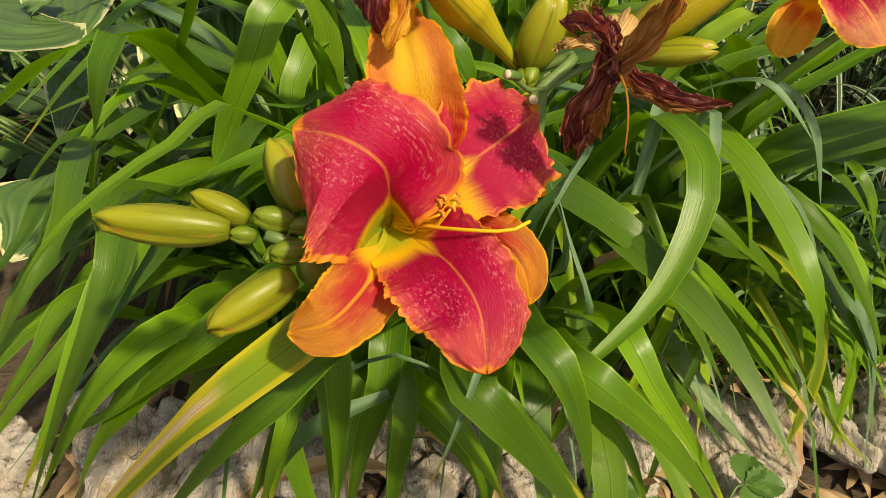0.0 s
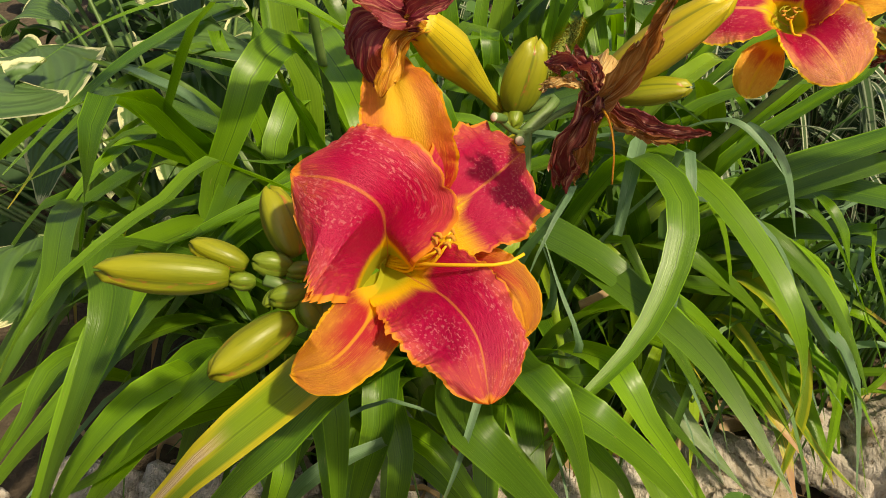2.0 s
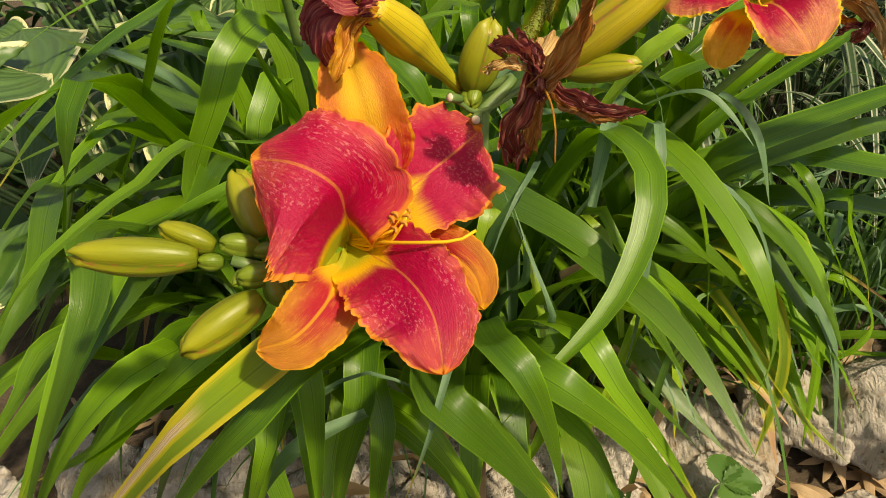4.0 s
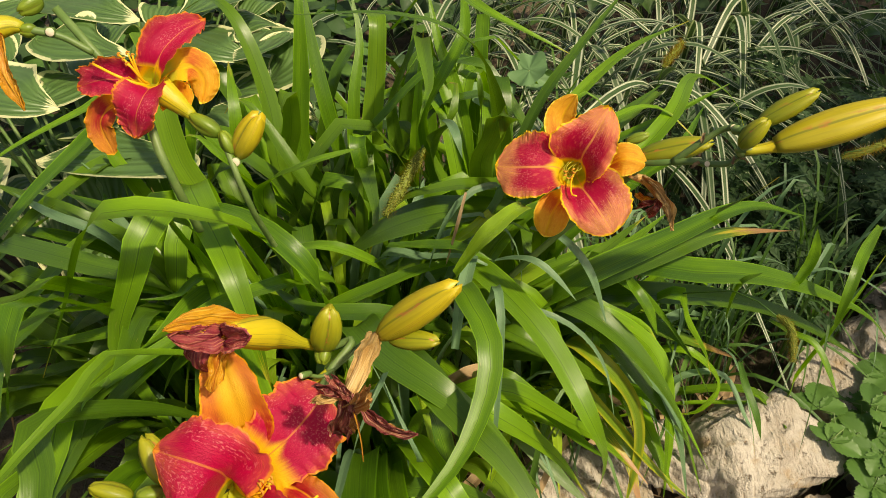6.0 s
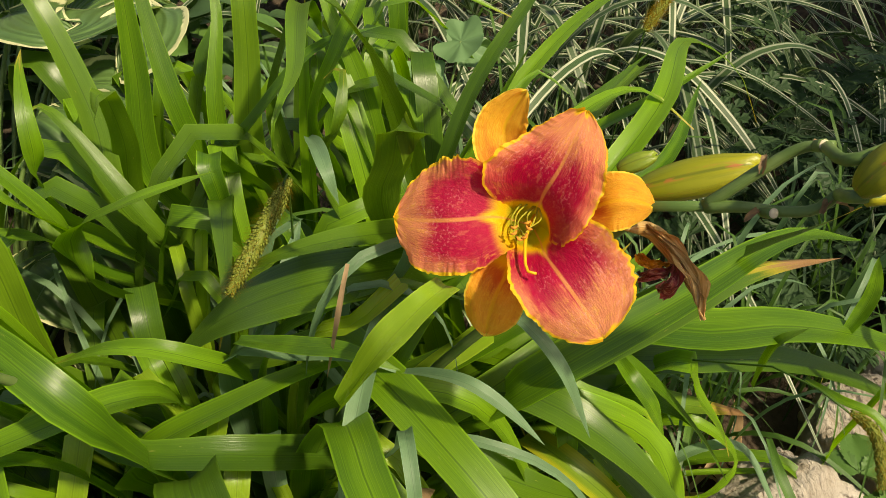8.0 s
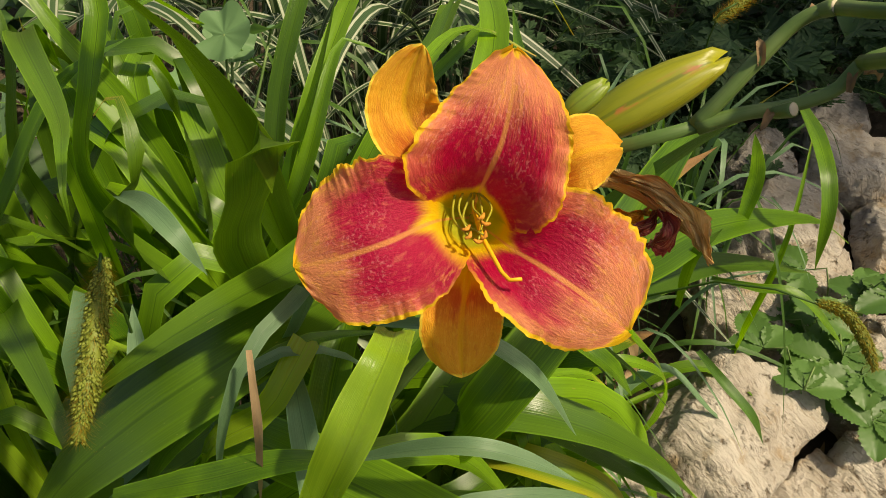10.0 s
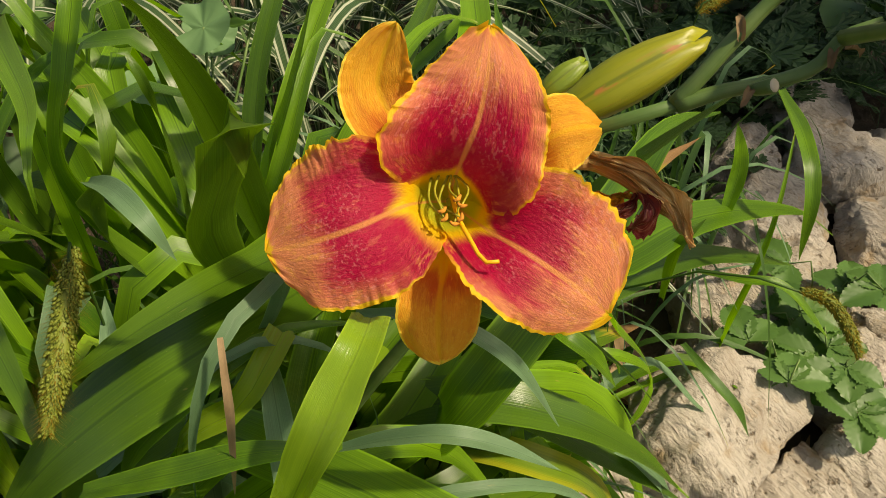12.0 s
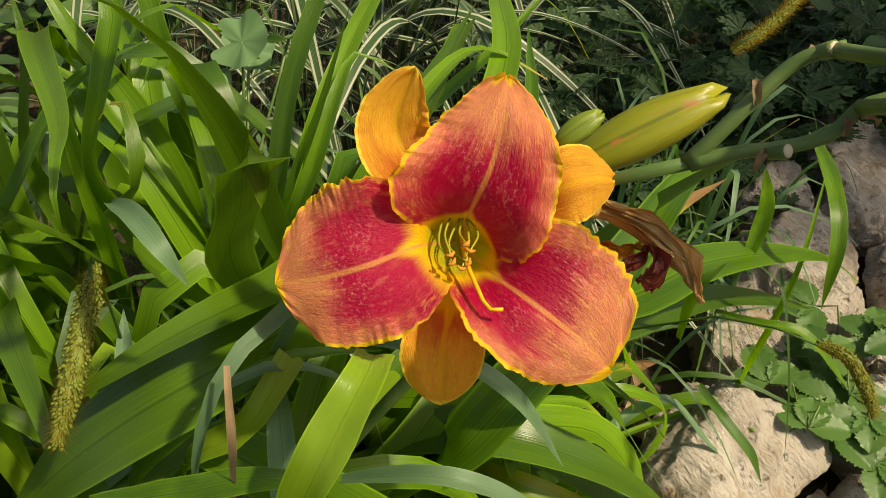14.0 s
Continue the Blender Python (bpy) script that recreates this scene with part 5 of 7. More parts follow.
strap_leaf(clump_c, 0.027, [(0.325, 0.743, -0.060), (0.331, 0.735, 0.234), (0.337, 0.727, 0.360), (0.392, 0.720, 0.440), (0.481, 0.786, 0.480), (0.557, 0.896, 0.470), (0.620, 0.891, 0.430), (0.640, 0.862, 0.380)])
strap_leaf(clump_c, 0.022, [(0.320, 0.734, -0.060), (0.321, 0.716, 0.234), (0.322, 0.697, 0.360), (0.430, 0.739, 0.420), (0.486, 0.762, 0.440), (0.568, 0.869, 0.440)])
strap_leaf(clump_c, 0.038, [(0.285, 0.719, -0.060), (0.245, 0.683, 0.192), (0.205, 0.647, 0.300), (0.242, 0.661, 0.335), (0.271, 0.665, 0.350), (0.293, 0.671, 0.358)], LEAF_BRIGHT, blunt=True, fold=-.5)
strap_leaf(clump_a, 0.032, [(0.089, 0.668, -0.060), (0.124, 0.654, 0.276), (0.158, 0.640, 0.420), (0.189, 0.563, 0.470), (0.220, 0.492, 0.480), (0.247, 0.445, 0.460), (0.267, 0.392, 0.430), (0.289, 0.385, 0.360), (0.288, 0.394, 0.260)])
strap_leaf(clump_a, 0.030, [(0.091, 0.635, -0.060), (0.127, 0.583, 0.311), (0.163, 0.530, 0.470), (0.173, 0.467, 0.510), (0.180, 0.420, 0.510), (0.171, 0.387, 0.485), (0.141, 0.344, 0.460), (0.093, 0.305, 0.440), (0.066, 0.286, 0.420)])
strap_leaf(clump_a, 0.010, [(0.100, 0.625, -0.060), (0.147, 0.561, 0.318), (0.194, 0.497, 0.480), (0.197, 0.483, 0.520), (0.196, 0.450, 0.500), (0.183, 0.401, 0.400), (0.180, 0.403, 0.320)], BLADE)
strap_leaf(clump_c, 0.010, [(0.288, 0.686, -0.060), (0.252, 0.612, 0.276), (0.215, 0.538, 0.420), (0.242, 0.511, 0.450), (0.285, 0.494, 0.430), (0.316, 0.482, 0.380), (0.326, 0.456, 0.320)], BLADE)
strap_leaf(clump_c, 0.022, [(0.329, 0.733, -0.060), (0.340, 0.713, 0.220), (0.351, 0.693, 0.340), (0.376, 0.621, 0.370), (0.426, 0.605, 0.320), (0.488, 0.602, 0.220), (0.518, 0.586, 0.160)])
strap_leaf(clump_c, 0.038, [(0.319, 0.719, -0.060), (0.317, 0.682, 0.164), (0.315, 0.645, 0.260), (0.390, 0.648, 0.270), (0.475, 0.649, 0.220), (0.604, 0.672, 0.120)], LEAF_DRY)
strap_leaf(clump_c, 0.032, [(0.315, 0.711, -0.060), (0.309, 0.666, 0.213), (0.304, 0.621, 0.330), (0.354, 0.584, 0.340), (0.410, 0.575, 0.290), (0.430, 0.550, 0.240), (0.444, 0.535, 0.150), (0.439, 0.499, 0.060)])
strap_leaf(clump_c, 0.027, [(0.318, 0.702, -0.060), (0.315, 0.647, 0.192), (0.312, 0.591, 0.300), (0.344, 0.547, 0.300), (0.381, 0.532, 0.240), (0.396, 0.519, 0.160), (0.382, 0.492, 0.060)], LEAF_YELLOW)
strap_leaf(clump_c, 0.019, [(0.317, 0.697, -0.060), (0.314, 0.634, 0.164), (0.310, 0.572, 0.260), (0.363, 0.535, 0.200), (0.424, 0.507, 0.120), (0.481, 0.474, 0.070)], LEAF_YELLOW)
strap_leaf(clump_a, 0.032, [(0.091, 0.622, -0.060), (0.127, 0.554, 0.234), (0.164, 0.486, 0.360), (0.214, 0.474, 0.370), (0.281, 0.478, 0.300), (0.328, 0.485, 0.240), (0.382, 0.489, 0.160)])
strap_leaf(clump_a, 0.043, [(0.061, 0.639, -0.060), (0.061, 0.592, 0.276), (0.062, 0.545, 0.420), (0.092, 0.462, 0.460), (0.137, 0.412, 0.460), (0.175, 0.395, 0.420), (0.226, 0.371, 0.340)], LEAF_DARK)
strap_leaf(clump_a, 0.035, [(0.089, 0.610, -0.060), (0.123, 0.527, 0.262), (0.157, 0.444, 0.400), (0.196, 0.418, 0.400), (0.250, 0.417, 0.330), (0.289, 0.407, 0.260)])
strap_leaf(clump_a, 0.035, [(0.102, 0.632, -0.060), (0.151, 0.575, 0.220), (0.200, 0.518, 0.340), (0.246, 0.495, 0.320), (0.293, 0.485, 0.260), (0.340, 0.486, 0.200)])
strap_leaf(clump_c, 0.022, [(0.326, 0.701, -0.060), (0.332, 0.644, 0.192), (0.339, 0.587, 0.300), (0.336, 0.579, 0.330), (0.334, 0.568, 0.260), (0.314, 0.562, 0.180)])
strap_leaf(clump_c, 0.035, [(0.291, 0.696, -0.060), (0.257, 0.634, 0.234), (0.223, 0.571, 0.360), (0.281, 0.537, 0.340), (0.341, 0.542, 0.280), (0.389, 0.566, 0.240)], LEAF_DARK)
strap_leaf(clump_c, 0.027, [(0.346, 0.714, -0.060), (0.376, 0.673, 0.178), (0.406, 0.631, 0.280), (0.452, 0.613, 0.270), (0.488, 0.612, 0.220), (0.499, 0.615, 0.190)], fold=.1)
strap_leaf(clump_c, 0.016, [(0.369, 0.717, -0.060), (0.426, 0.678, 0.122), (0.483, 0.640, 0.200), (0.526, 0.619, 0.180), (0.543, 0.609, 0.140), (0.520, 0.604, 0.100), (0.488, 0.619, 0.080)])
strap_leaf(clump_c, 0.013, [(0.364, 0.714, -0.060), (0.416, 0.672, 0.073), (0.467, 0.630, 0.130), (0.509, 0.626, 0.160), (0.557, 0.619, 0.150), (0.582, 0.574, 0.100), (0.609, 0.553, 0.070)], BLADE)
strap_leaf(clump_c, 0.016, [(0.390, 0.714, -0.060), (0.495, 0.672, 0.052), (0.599, 0.631, 0.100), (0.636, 0.587, 0.090), (0.663, 0.533, 0.060), (0.709, 0.522, 0.030)])
strap_leaf(clump_c, 0.008, [(0.390, 0.710, -0.060), (0.520, 0.664, 0.038), (0.650, 0.617, 0.080), (0.654, 0.604, 0.160), (0.689, 0.611, 0.260), (0.755, 0.653, 0.340)])
strap_leaf(clump_c, 0.043, [(0.313, 0.736, -0.060), (0.305, 0.719, 0.290), (0.296, 0.702, 0.440), (0.231, 0.654, 0.500), (0.180, 0.637, 0.520), (0.134, 0.641, 0.510), (0.103, 0.660, 0.480)], LEAF_DARK, fold=.3)
strap_leaf(clump_a, 0.012, [(0.100, 0.690, -0.060), (0.170, 0.670, 0.330), (0.226, 0.620, 0.510), (0.206, 0.584, 0.556), (0.184, 0.581, 0.548), (0.166, 0.576, 0.528), (0.153, 0.580, 0.490), (0.144, 0.586, 0.445)], BLADE, lean=30)
strap_leaf(clump_a, 0.009, [(0.100, 0.680, -0.060), (0.130, 0.660, 0.300), (0.165, 0.625, 0.465), (0.197, 0.612, 0.498), (0.222, 0.606, 0.490), (0.243, 0.604, 0.455), (0.252, 0.602, 0.400), (0.252, 0.612, 0.335)], BLADE)
strap_leaf(clump_c, 0.024, [(0.269, 0.737, -0.060), (0.210, 0.722, 0.234), (0.151, 0.706, 0.360), (0.179, 0.688, 0.440), (0.194, 0.697, 0.460)])
strap_leaf(clump_a, 0.032, [(0.045, 0.653, -0.060), (0.028, 0.621, 0.248), (0.011, 0.589, 0.380), (0.102, 0.584, 0.440), (0.164, 0.593, 0.450), (0.203, 0.603, 0.430)])
strap_leaf(clump_a, 0.035, [(0.094, 0.650, -0.060), (0.133, 0.615, 0.220), (0.173, 0.580, 0.340), (0.098, 0.554, 0.420), (0.016, 0.577, 0.420), (-0.036, 0.648, 0.400)], LEAF_DARK)
strap_leaf(clump_a, 0.054, [(0.312, 0.710, 0.400), (0.245, 0.659, 0.460), (0.176, 0.631, 0.490), (0.131, 0.635, 0.480), (0.086, 0.648, 0.450), (0.041, 0.663, 0.400)], LEAF_DARK, fold=.15)
strap_leaf(clump_a, 0.041, [(0.063, 0.686, -0.060), (0.066, 0.692, 0.220), (0.069, 0.699, 0.340), (0.129, 0.653, 0.400), (0.174, 0.632, 0.430), (0.218, 0.616, 0.430)], blunt=True, fold=.15)
strap_leaf(clump_a, 0.023, [(0.070, 0.663, -0.060), (0.082, 0.643, 0.290), (0.094, 0.623, 0.440), (0.143, 0.596, 0.460), (0.175, 0.570, 0.480), (0.200, 0.556, 0.480), (0.207, 0.554, 0.460)], BLADE, fold=.3)
strap_leaf(clump_a, 0.009, [(0.206, 0.535, 0.500), (0.221, 0.514, 0.520), (0.236, 0.496, 0.530), (0.253, 0.483, 0.520), (0.271, 0.469, 0.500)], BLADE)
strap_leaf(clump_c, 0.041, [(0.303, 0.722, -0.060), (0.284, 0.690, 0.192), (0.264, 0.658, 0.300), (0.311, 0.593, 0.360), (0.362, 0.550, 0.340), (0.409, 0.520, 0.280), (0.440, 0.500, 0.220)], LEAF_DARK)
strap_leaf(clump_c, 0.035, [(0.307, 0.730, -0.060), (0.292, 0.706, 0.178), (0.276, 0.682, 0.280), (0.312, 0.622, 0.340), (0.343, 0.586, 0.330), (0.399, 0.536, 0.260), (0.446, 0.490, 0.200)], LEAF_DARK)
strap_leaf(clump_b, 0.032, [(0.082, 0.974, -0.060), (0.026, 0.979, 0.192), (-0.030, 0.984, 0.300), (-0.007, 0.939, 0.420), (-0.000, 0.905, 0.500), (-0.012, 0.901, 0.480)], blunt=True)
strap_leaf(clump_b, 0.030, [(0.090, 0.974, -0.060), (0.044, 0.978, 0.220), (-0.002, 0.983, 0.340), (0.012, 1.006, 0.460), (0.023, 1.026, 0.560), (0.026, 1.071, 0.620)])
strap_leaf(clump_b, 0.030, [(0.108, 0.975, -0.060), (0.081, 0.980, 0.206), (0.055, 0.985, 0.320), (0.042, 0.989, 0.420), (0.034, 1.026, 0.500), (0.030, 1.072, 0.580)])
strap_leaf(clump_b, 0.035, [(0.123, 0.981, -0.060), (0.115, 0.995, 0.220), (0.106, 1.008, 0.340), (0.122, 1.036, 0.440), (0.131, 1.057, 0.510), (0.128, 1.094, 0.510)], blunt=True)
strap_leaf(clump_b, 0.030, [(0.125, 0.966, -0.060), (0.118, 0.962, 0.192), (0.112, 0.958, 0.300), (0.094, 0.864, 0.420), (0.082, 0.841, 0.460), (0.085, 0.826, 0.430), (0.091, 0.829, 0.300)])
strap_leaf(clump_b, 0.030, [(0.104, 0.962, -0.060), (0.074, 0.953, 0.206), (0.045, 0.944, 0.320), (0.137, 0.938, 0.440), (0.196, 0.947, 0.490), (0.267, 0.992, 0.480)])
strap_leaf(clump_c, 0.024, [(0.300, 0.737, -0.060), (0.276, 0.723, 0.304), (0.252, 0.708, 0.460), (0.224, 0.638, 0.620), (0.194, 0.633, 0.690), (0.127, 0.632, 0.720), (0.037, 0.625, 0.730)], LEAF_DARK, taper=.6)
strap_leaf(clump_b, 0.019, [(0.153, 1.055, 0.500), (0.216, 1.013, 0.580), (0.259, 0.873, 0.600), (0.353, 0.825, 0.560)])
strap_leaf(clump_b, 0.030, [(0.082, 0.958, -0.060), (0.025, 0.945, 0.220), (-0.031, 0.931, 0.340), (-0.035, 0.971, 0.440), (-0.060, 1.017, 0.540), (-0.102, 1.075, 0.560), (-0.163, 1.115, 0.520)], LEAF_DARK)
strap_leaf(clump_b, 0.038, [(0.082, 0.917, -0.060), (0.025, 0.855, 0.234), (-0.031, 0.793, 0.360), (-0.042, 0.803, 0.420), (0.014, 0.772, 0.470), (0.063, 0.778, 0.480), (0.091, 0.814, 0.460)])
strap_leaf(clump_b, 0.032, [(0.095, 0.936, -0.060), (0.055, 0.897, 0.234), (0.015, 0.857, 0.360), (-0.046, 0.919, 0.460), (-0.075, 0.944, 0.470), (-0.091, 0.928, 0.460)], LEAF_DARK)
strap_leaf(clump_b, 0.030, [(0.065, 0.953, -0.060), (-0.011, 0.934, 0.234), (-0.088, 0.915, 0.360), (-0.075, 0.904, 0.460), (-0.077, 0.953, 0.500), (-0.083, 1.000, 0.500)])
strap_leaf(clump_b, 0.032, [(0.150, 0.962, -0.060), (0.173, 0.952, 0.192), (0.197, 0.942, 0.300), (0.183, 0.931, 0.420), (0.216, 0.925, 0.500), (0.244, 0.954, 0.540), (0.252, 1.043, 0.580)])
strap_leaf(clump_b, 0.027, [(0.164, 0.964, -0.060), (0.203, 0.957, 0.206), (0.242, 0.951, 0.320), (0.236, 0.983, 0.420), (0.213, 1.007, 0.500), (0.206, 1.062, 0.560)])
strap_leaf(clump_b, 0.027, [(0.167, 0.955, -0.060), (0.210, 0.937, 0.206), (0.254, 0.919, 0.320), (0.261, 0.914, 0.440), (0.256, 0.935, 0.490), (0.239, 0.925, 0.480)], LEAF_DARK)
strap_leaf(clump_b, 0.024, [(0.140, 0.963, -0.060), (0.151, 0.955, 0.178), (0.162, 0.947, 0.280), (0.175, 0.963, 0.420), (0.193, 1.005, 0.520)])
strap_leaf(clump_b, 0.024, [(0.135, 0.972, -0.060), (0.141, 0.975, 0.178), (0.148, 0.978, 0.280), (0.141, 1.002, 0.400), (0.175, 0.998, 0.500), (0.186, 1.036, 0.540)], LEAF_DARK)
strap_leaf(clump_b, 0.022, [(0.114, 0.968, -0.060), (0.095, 0.965, 0.178), (0.076, 0.962, 0.280), (0.083, 0.981, 0.420), (0.102, 1.030, 0.500), (0.095, 1.086, 0.560)])
strap_leaf(clump_b, 0.027, [(0.072, 0.940, -0.060), (0.005, 0.905, 0.206), (-0.062, 0.870, 0.320), (-0.070, 0.858, 0.400), (-0.137, 0.893, 0.500), (-0.150, 0.932, 0.520)])
strap_leaf(clump_d, 0.035, [(-0.138, 0.814, -0.060), (-0.135, 0.830, 0.248), (-0.132, 0.846, 0.380), (-0.148, 0.856, 0.440), (-0.154, 0.877, 0.520), (-0.157, 0.904, 0.560), (-0.180, 0.964, 0.570)], blunt=True)
strap_leaf(clump_d, 0.030, [(-0.143, 0.830, -0.060), (-0.146, 0.865, 0.234), (-0.149, 0.900, 0.360), (-0.132, 0.888, 0.460), (-0.141, 0.936, 0.500)])
strap_leaf(clump_d, 0.032, [(-0.160, 0.822, -0.060), (-0.182, 0.847, 0.220), (-0.205, 0.872, 0.340), (-0.237, 0.886, 0.430), (-0.240, 0.898, 0.440), (-0.230, 0.864, 0.380)])
strap_leaf(clump_b, 0.027, [(0.075, 0.940, -0.060), (0.010, 0.905, 0.234), (-0.055, 0.870, 0.360), (-0.087, 0.830, 0.450), (-0.120, 0.864, 0.470), (-0.145, 0.877, 0.460)])
strap_leaf(clump_b, 0.027, [(0.170, 0.925, -0.060), (0.216, 0.872, 0.220), (0.263, 0.820, 0.340), (0.304, 0.803, 0.420), (0.370, 0.851, 0.470), (0.397, 0.870, 0.475), (0.419, 0.850, 0.460)])
strap_leaf(clump_b, 0.019, [(0.178, 0.933, -0.060), (0.235, 0.889, 0.220), (0.291, 0.846, 0.340), (0.309, 0.823, 0.420), (0.344, 0.826, 0.480), (0.383, 0.838, 0.540)])
strap_leaf(clump_c, 0.030, [(0.289, 0.728, -0.060), (0.253, 0.702, 0.332), (0.217, 0.676, 0.500), (0.223, 0.640, 0.575), (0.225, 0.614, 0.620), (0.233, 0.615, 0.615), (0.234, 0.627, 0.590)], blunt=True, fold=.1)
strap_leaf(clump_b, 0.027, [(0.178, 0.948, -0.060), (0.234, 0.923, 0.192), (0.290, 0.898, 0.300), (0.293, 0.840, 0.400), (0.297, 0.836, 0.440)])
strap_leaf(clump_b, 0.030, [(0.177, 0.934, -0.060), (0.232, 0.891, 0.220), (0.288, 0.849, 0.340), (0.327, 0.784, 0.420), (0.379, 0.768, 0.480), (0.493, 0.841, 0.500)], LEAF_DARK)
strap_leaf(clump_b, 0.024, [(0.190, 0.944, -0.060), (0.260, 0.914, 0.192), (0.330, 0.884, 0.300), (0.428, 0.851, 0.400), (0.517, 0.853, 0.440), (0.606, 0.884, 0.460)])
strap_leaf(clump_a, 0.035, [(0.059, 0.610, -0.060), (0.058, 0.451, 0.325), (0.058, 0.292, 0.490), (0.071, 0.257, 0.505), (0.090, 0.258, 0.450), (0.104, 0.262, 0.380)], fold=.5)
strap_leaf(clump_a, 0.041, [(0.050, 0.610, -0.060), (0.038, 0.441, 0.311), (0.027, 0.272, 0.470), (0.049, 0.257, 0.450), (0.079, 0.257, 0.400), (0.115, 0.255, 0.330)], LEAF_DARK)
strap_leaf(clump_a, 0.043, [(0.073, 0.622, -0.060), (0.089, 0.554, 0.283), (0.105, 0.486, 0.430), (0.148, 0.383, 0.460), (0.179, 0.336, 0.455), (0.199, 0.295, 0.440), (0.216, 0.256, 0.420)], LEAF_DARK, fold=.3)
strap_leaf(clump_a, 0.030, [(0.063, 0.610, -0.060), (0.067, 0.458, 0.304), (0.071, 0.306, 0.460), (0.107, 0.287, 0.420), (0.131, 0.290, 0.380), (0.160, 0.288, 0.300)])
strap_leaf(clump_a, 0.035, [(0.068, 0.610, -0.060), (0.077, 0.452, 0.304), (0.086, 0.294, 0.460), (0.137, 0.280, 0.420), (0.174, 0.277, 0.370), (0.216, 0.272, 0.300)])
strap_leaf(clump_a, 0.030, [(0.078, 0.610, -0.060), (0.099, 0.479, 0.290), (0.120, 0.348, 0.440), (0.145, 0.310, 0.420), (0.179, 0.298, 0.370), (0.219, 0.285, 0.300)])
strap_leaf(clump_a, 0.027, [(0.019, 0.610, -0.060), (-0.028, 0.488, 0.276), (-0.075, 0.367, 0.420), (-0.083, 0.324, 0.400), (-0.094, 0.308, 0.360), (-0.117, 0.293, 0.280)])
strap_leaf(clump_a, 0.030, [(0.028, 0.610, -0.060), (-0.009, 0.456, 0.332), (-0.046, 0.302, 0.500), (-0.043, 0.270, 0.490), (-0.044, 0.255, 0.450), (-0.050, 0.247, 0.380)], fold=.5)
strap_leaf(clump_a, 0.030, [(0.030, 0.610, -0.060), (-0.004, 0.438, 0.353), (-0.039, 0.266, 0.530), (-0.061, 0.220, 0.550), (-0.092, 0.207, 0.530), (-0.122, 0.211, 0.490), (-0.159, 0.214, 0.440), (-0.202, 0.215, 0.380), (-0.242, 0.215, 0.320)], LEAF_TAN, fold=.12)
strap_leaf(clump_a, 0.024, [(0.030, 0.610, -0.060), (-0.005, 0.444, 0.332), (-0.040, 0.277, 0.500), (-0.064, 0.232, 0.510), (-0.098, 0.230, 0.470), (-0.141, 0.237, 0.400), (-0.186, 0.242, 0.320)], fold=.12)
strap_leaf(clump_a, 0.035, [(-0.010, 0.610, -0.060), (-0.101, 0.511, 0.325), (-0.191, 0.412, 0.490), (-0.179, 0.340, 0.500), (-0.193, 0.309, 0.470), (-0.220, 0.289, 0.420), (-0.258, 0.261, 0.340)], LEAF_DARK)
strap_leaf(clump_a, 0.035, [(0.018, 0.610, -0.060), (-0.032, 0.511, 0.276), (-0.081, 0.411, 0.420), (-0.122, 0.347, 0.440), (-0.168, 0.337, 0.400), (-0.239, 0.357, 0.320), (-0.325, 0.386, 0.240)])
strap_leaf(clump_d, 0.030, [(-0.186, 0.731, -0.060), (-0.241, 0.651, 0.276), (-0.295, 0.571, 0.420), (-0.269, 0.434, 0.440), (-0.280, 0.384, 0.420), (-0.318, 0.363, 0.370)], LEAF_DARK)
strap_leaf(clump_a, 0.011, [(0.066, 0.610, -0.060), (0.072, 0.481, 0.367), (0.079, 0.352, 0.550), (0.091, 0.352, 0.575), (0.070, 0.314, 0.570), (0.059, 0.307, 0.540)], BLADE)
strap_leaf(clump_a, 0.009, [(0.055, 0.610, -0.060), (0.049, 0.457, 0.325), (0.042, 0.305, 0.490), (0.031, 0.264, 0.490), (0.018, 0.249, 0.450), (0.002, 0.244, 0.400)], BLADE)
strap_leaf(clump_a, 0.011, [(0.021, 0.610, -0.060), (-0.025, 0.465, 0.262), (-0.071, 0.320, 0.400), (-0.024, 0.316, 0.440), (0.004, 0.308, 0.440), (0.029, 0.307, 0.420)], BLADE)
strap_leaf(clump_a, 0.011, [(0.071, 0.610, -0.060), (0.083, 0.505, 0.290), (0.095, 0.401, 0.440), (0.081, 0.412, 0.500), (0.070, 0.422, 0.520)], BLADE)
strap_leaf(clump_a, 0.011, [(0.075, 0.610, -0.060), (0.093, 0.491, 0.276), (0.110, 0.371, 0.420), (0.095, 0.391, 0.470), (0.084, 0.412, 0.500)], BLADE)
strap_leaf(clump_a, 0.027, [(0.070, 0.610, -0.060), (0.081, 0.480, 0.276), (0.093, 0.350, 0.420), (0.127, 0.338, 0.430), (0.174, 0.341, 0.380), (0.222, 0.332, 0.320)], LEAF_DARK)
strap_leaf(clump_a, 0.027, [(0.034, 0.610, -0.060), (0.005, 0.505, 0.234), (-0.025, 0.400, 0.360), (-0.015, 0.352, 0.340), (-0.024, 0.328, 0.280), (-0.031, 0.324, 0.200)])
strap_leaf(clump_a, 0.024, [(0.026, 0.610, -0.060), (-0.014, 0.506, 0.213), (-0.053, 0.402, 0.330), (0.010, 0.361, 0.300), (0.043, 0.353, 0.240), (0.050, 0.346, 0.180)])
strap_leaf(clump_a, 0.032, [(-0.006, 0.614, -0.060), (-0.082, 0.536, 0.234), (-0.159, 0.459, 0.360), (-0.176, 0.420, 0.320), (-0.211, 0.398, 0.240), (-0.262, 0.389, 0.120)], LEAF_DARK)
strap_leaf(clump_a, 0.0045, [(0.184, 0.572, 0.560), (0.179, 0.564, 0.550), (0.172, 0.556, 0.530), (0.160, 0.557, 0.480)], DRY, fold=.1)
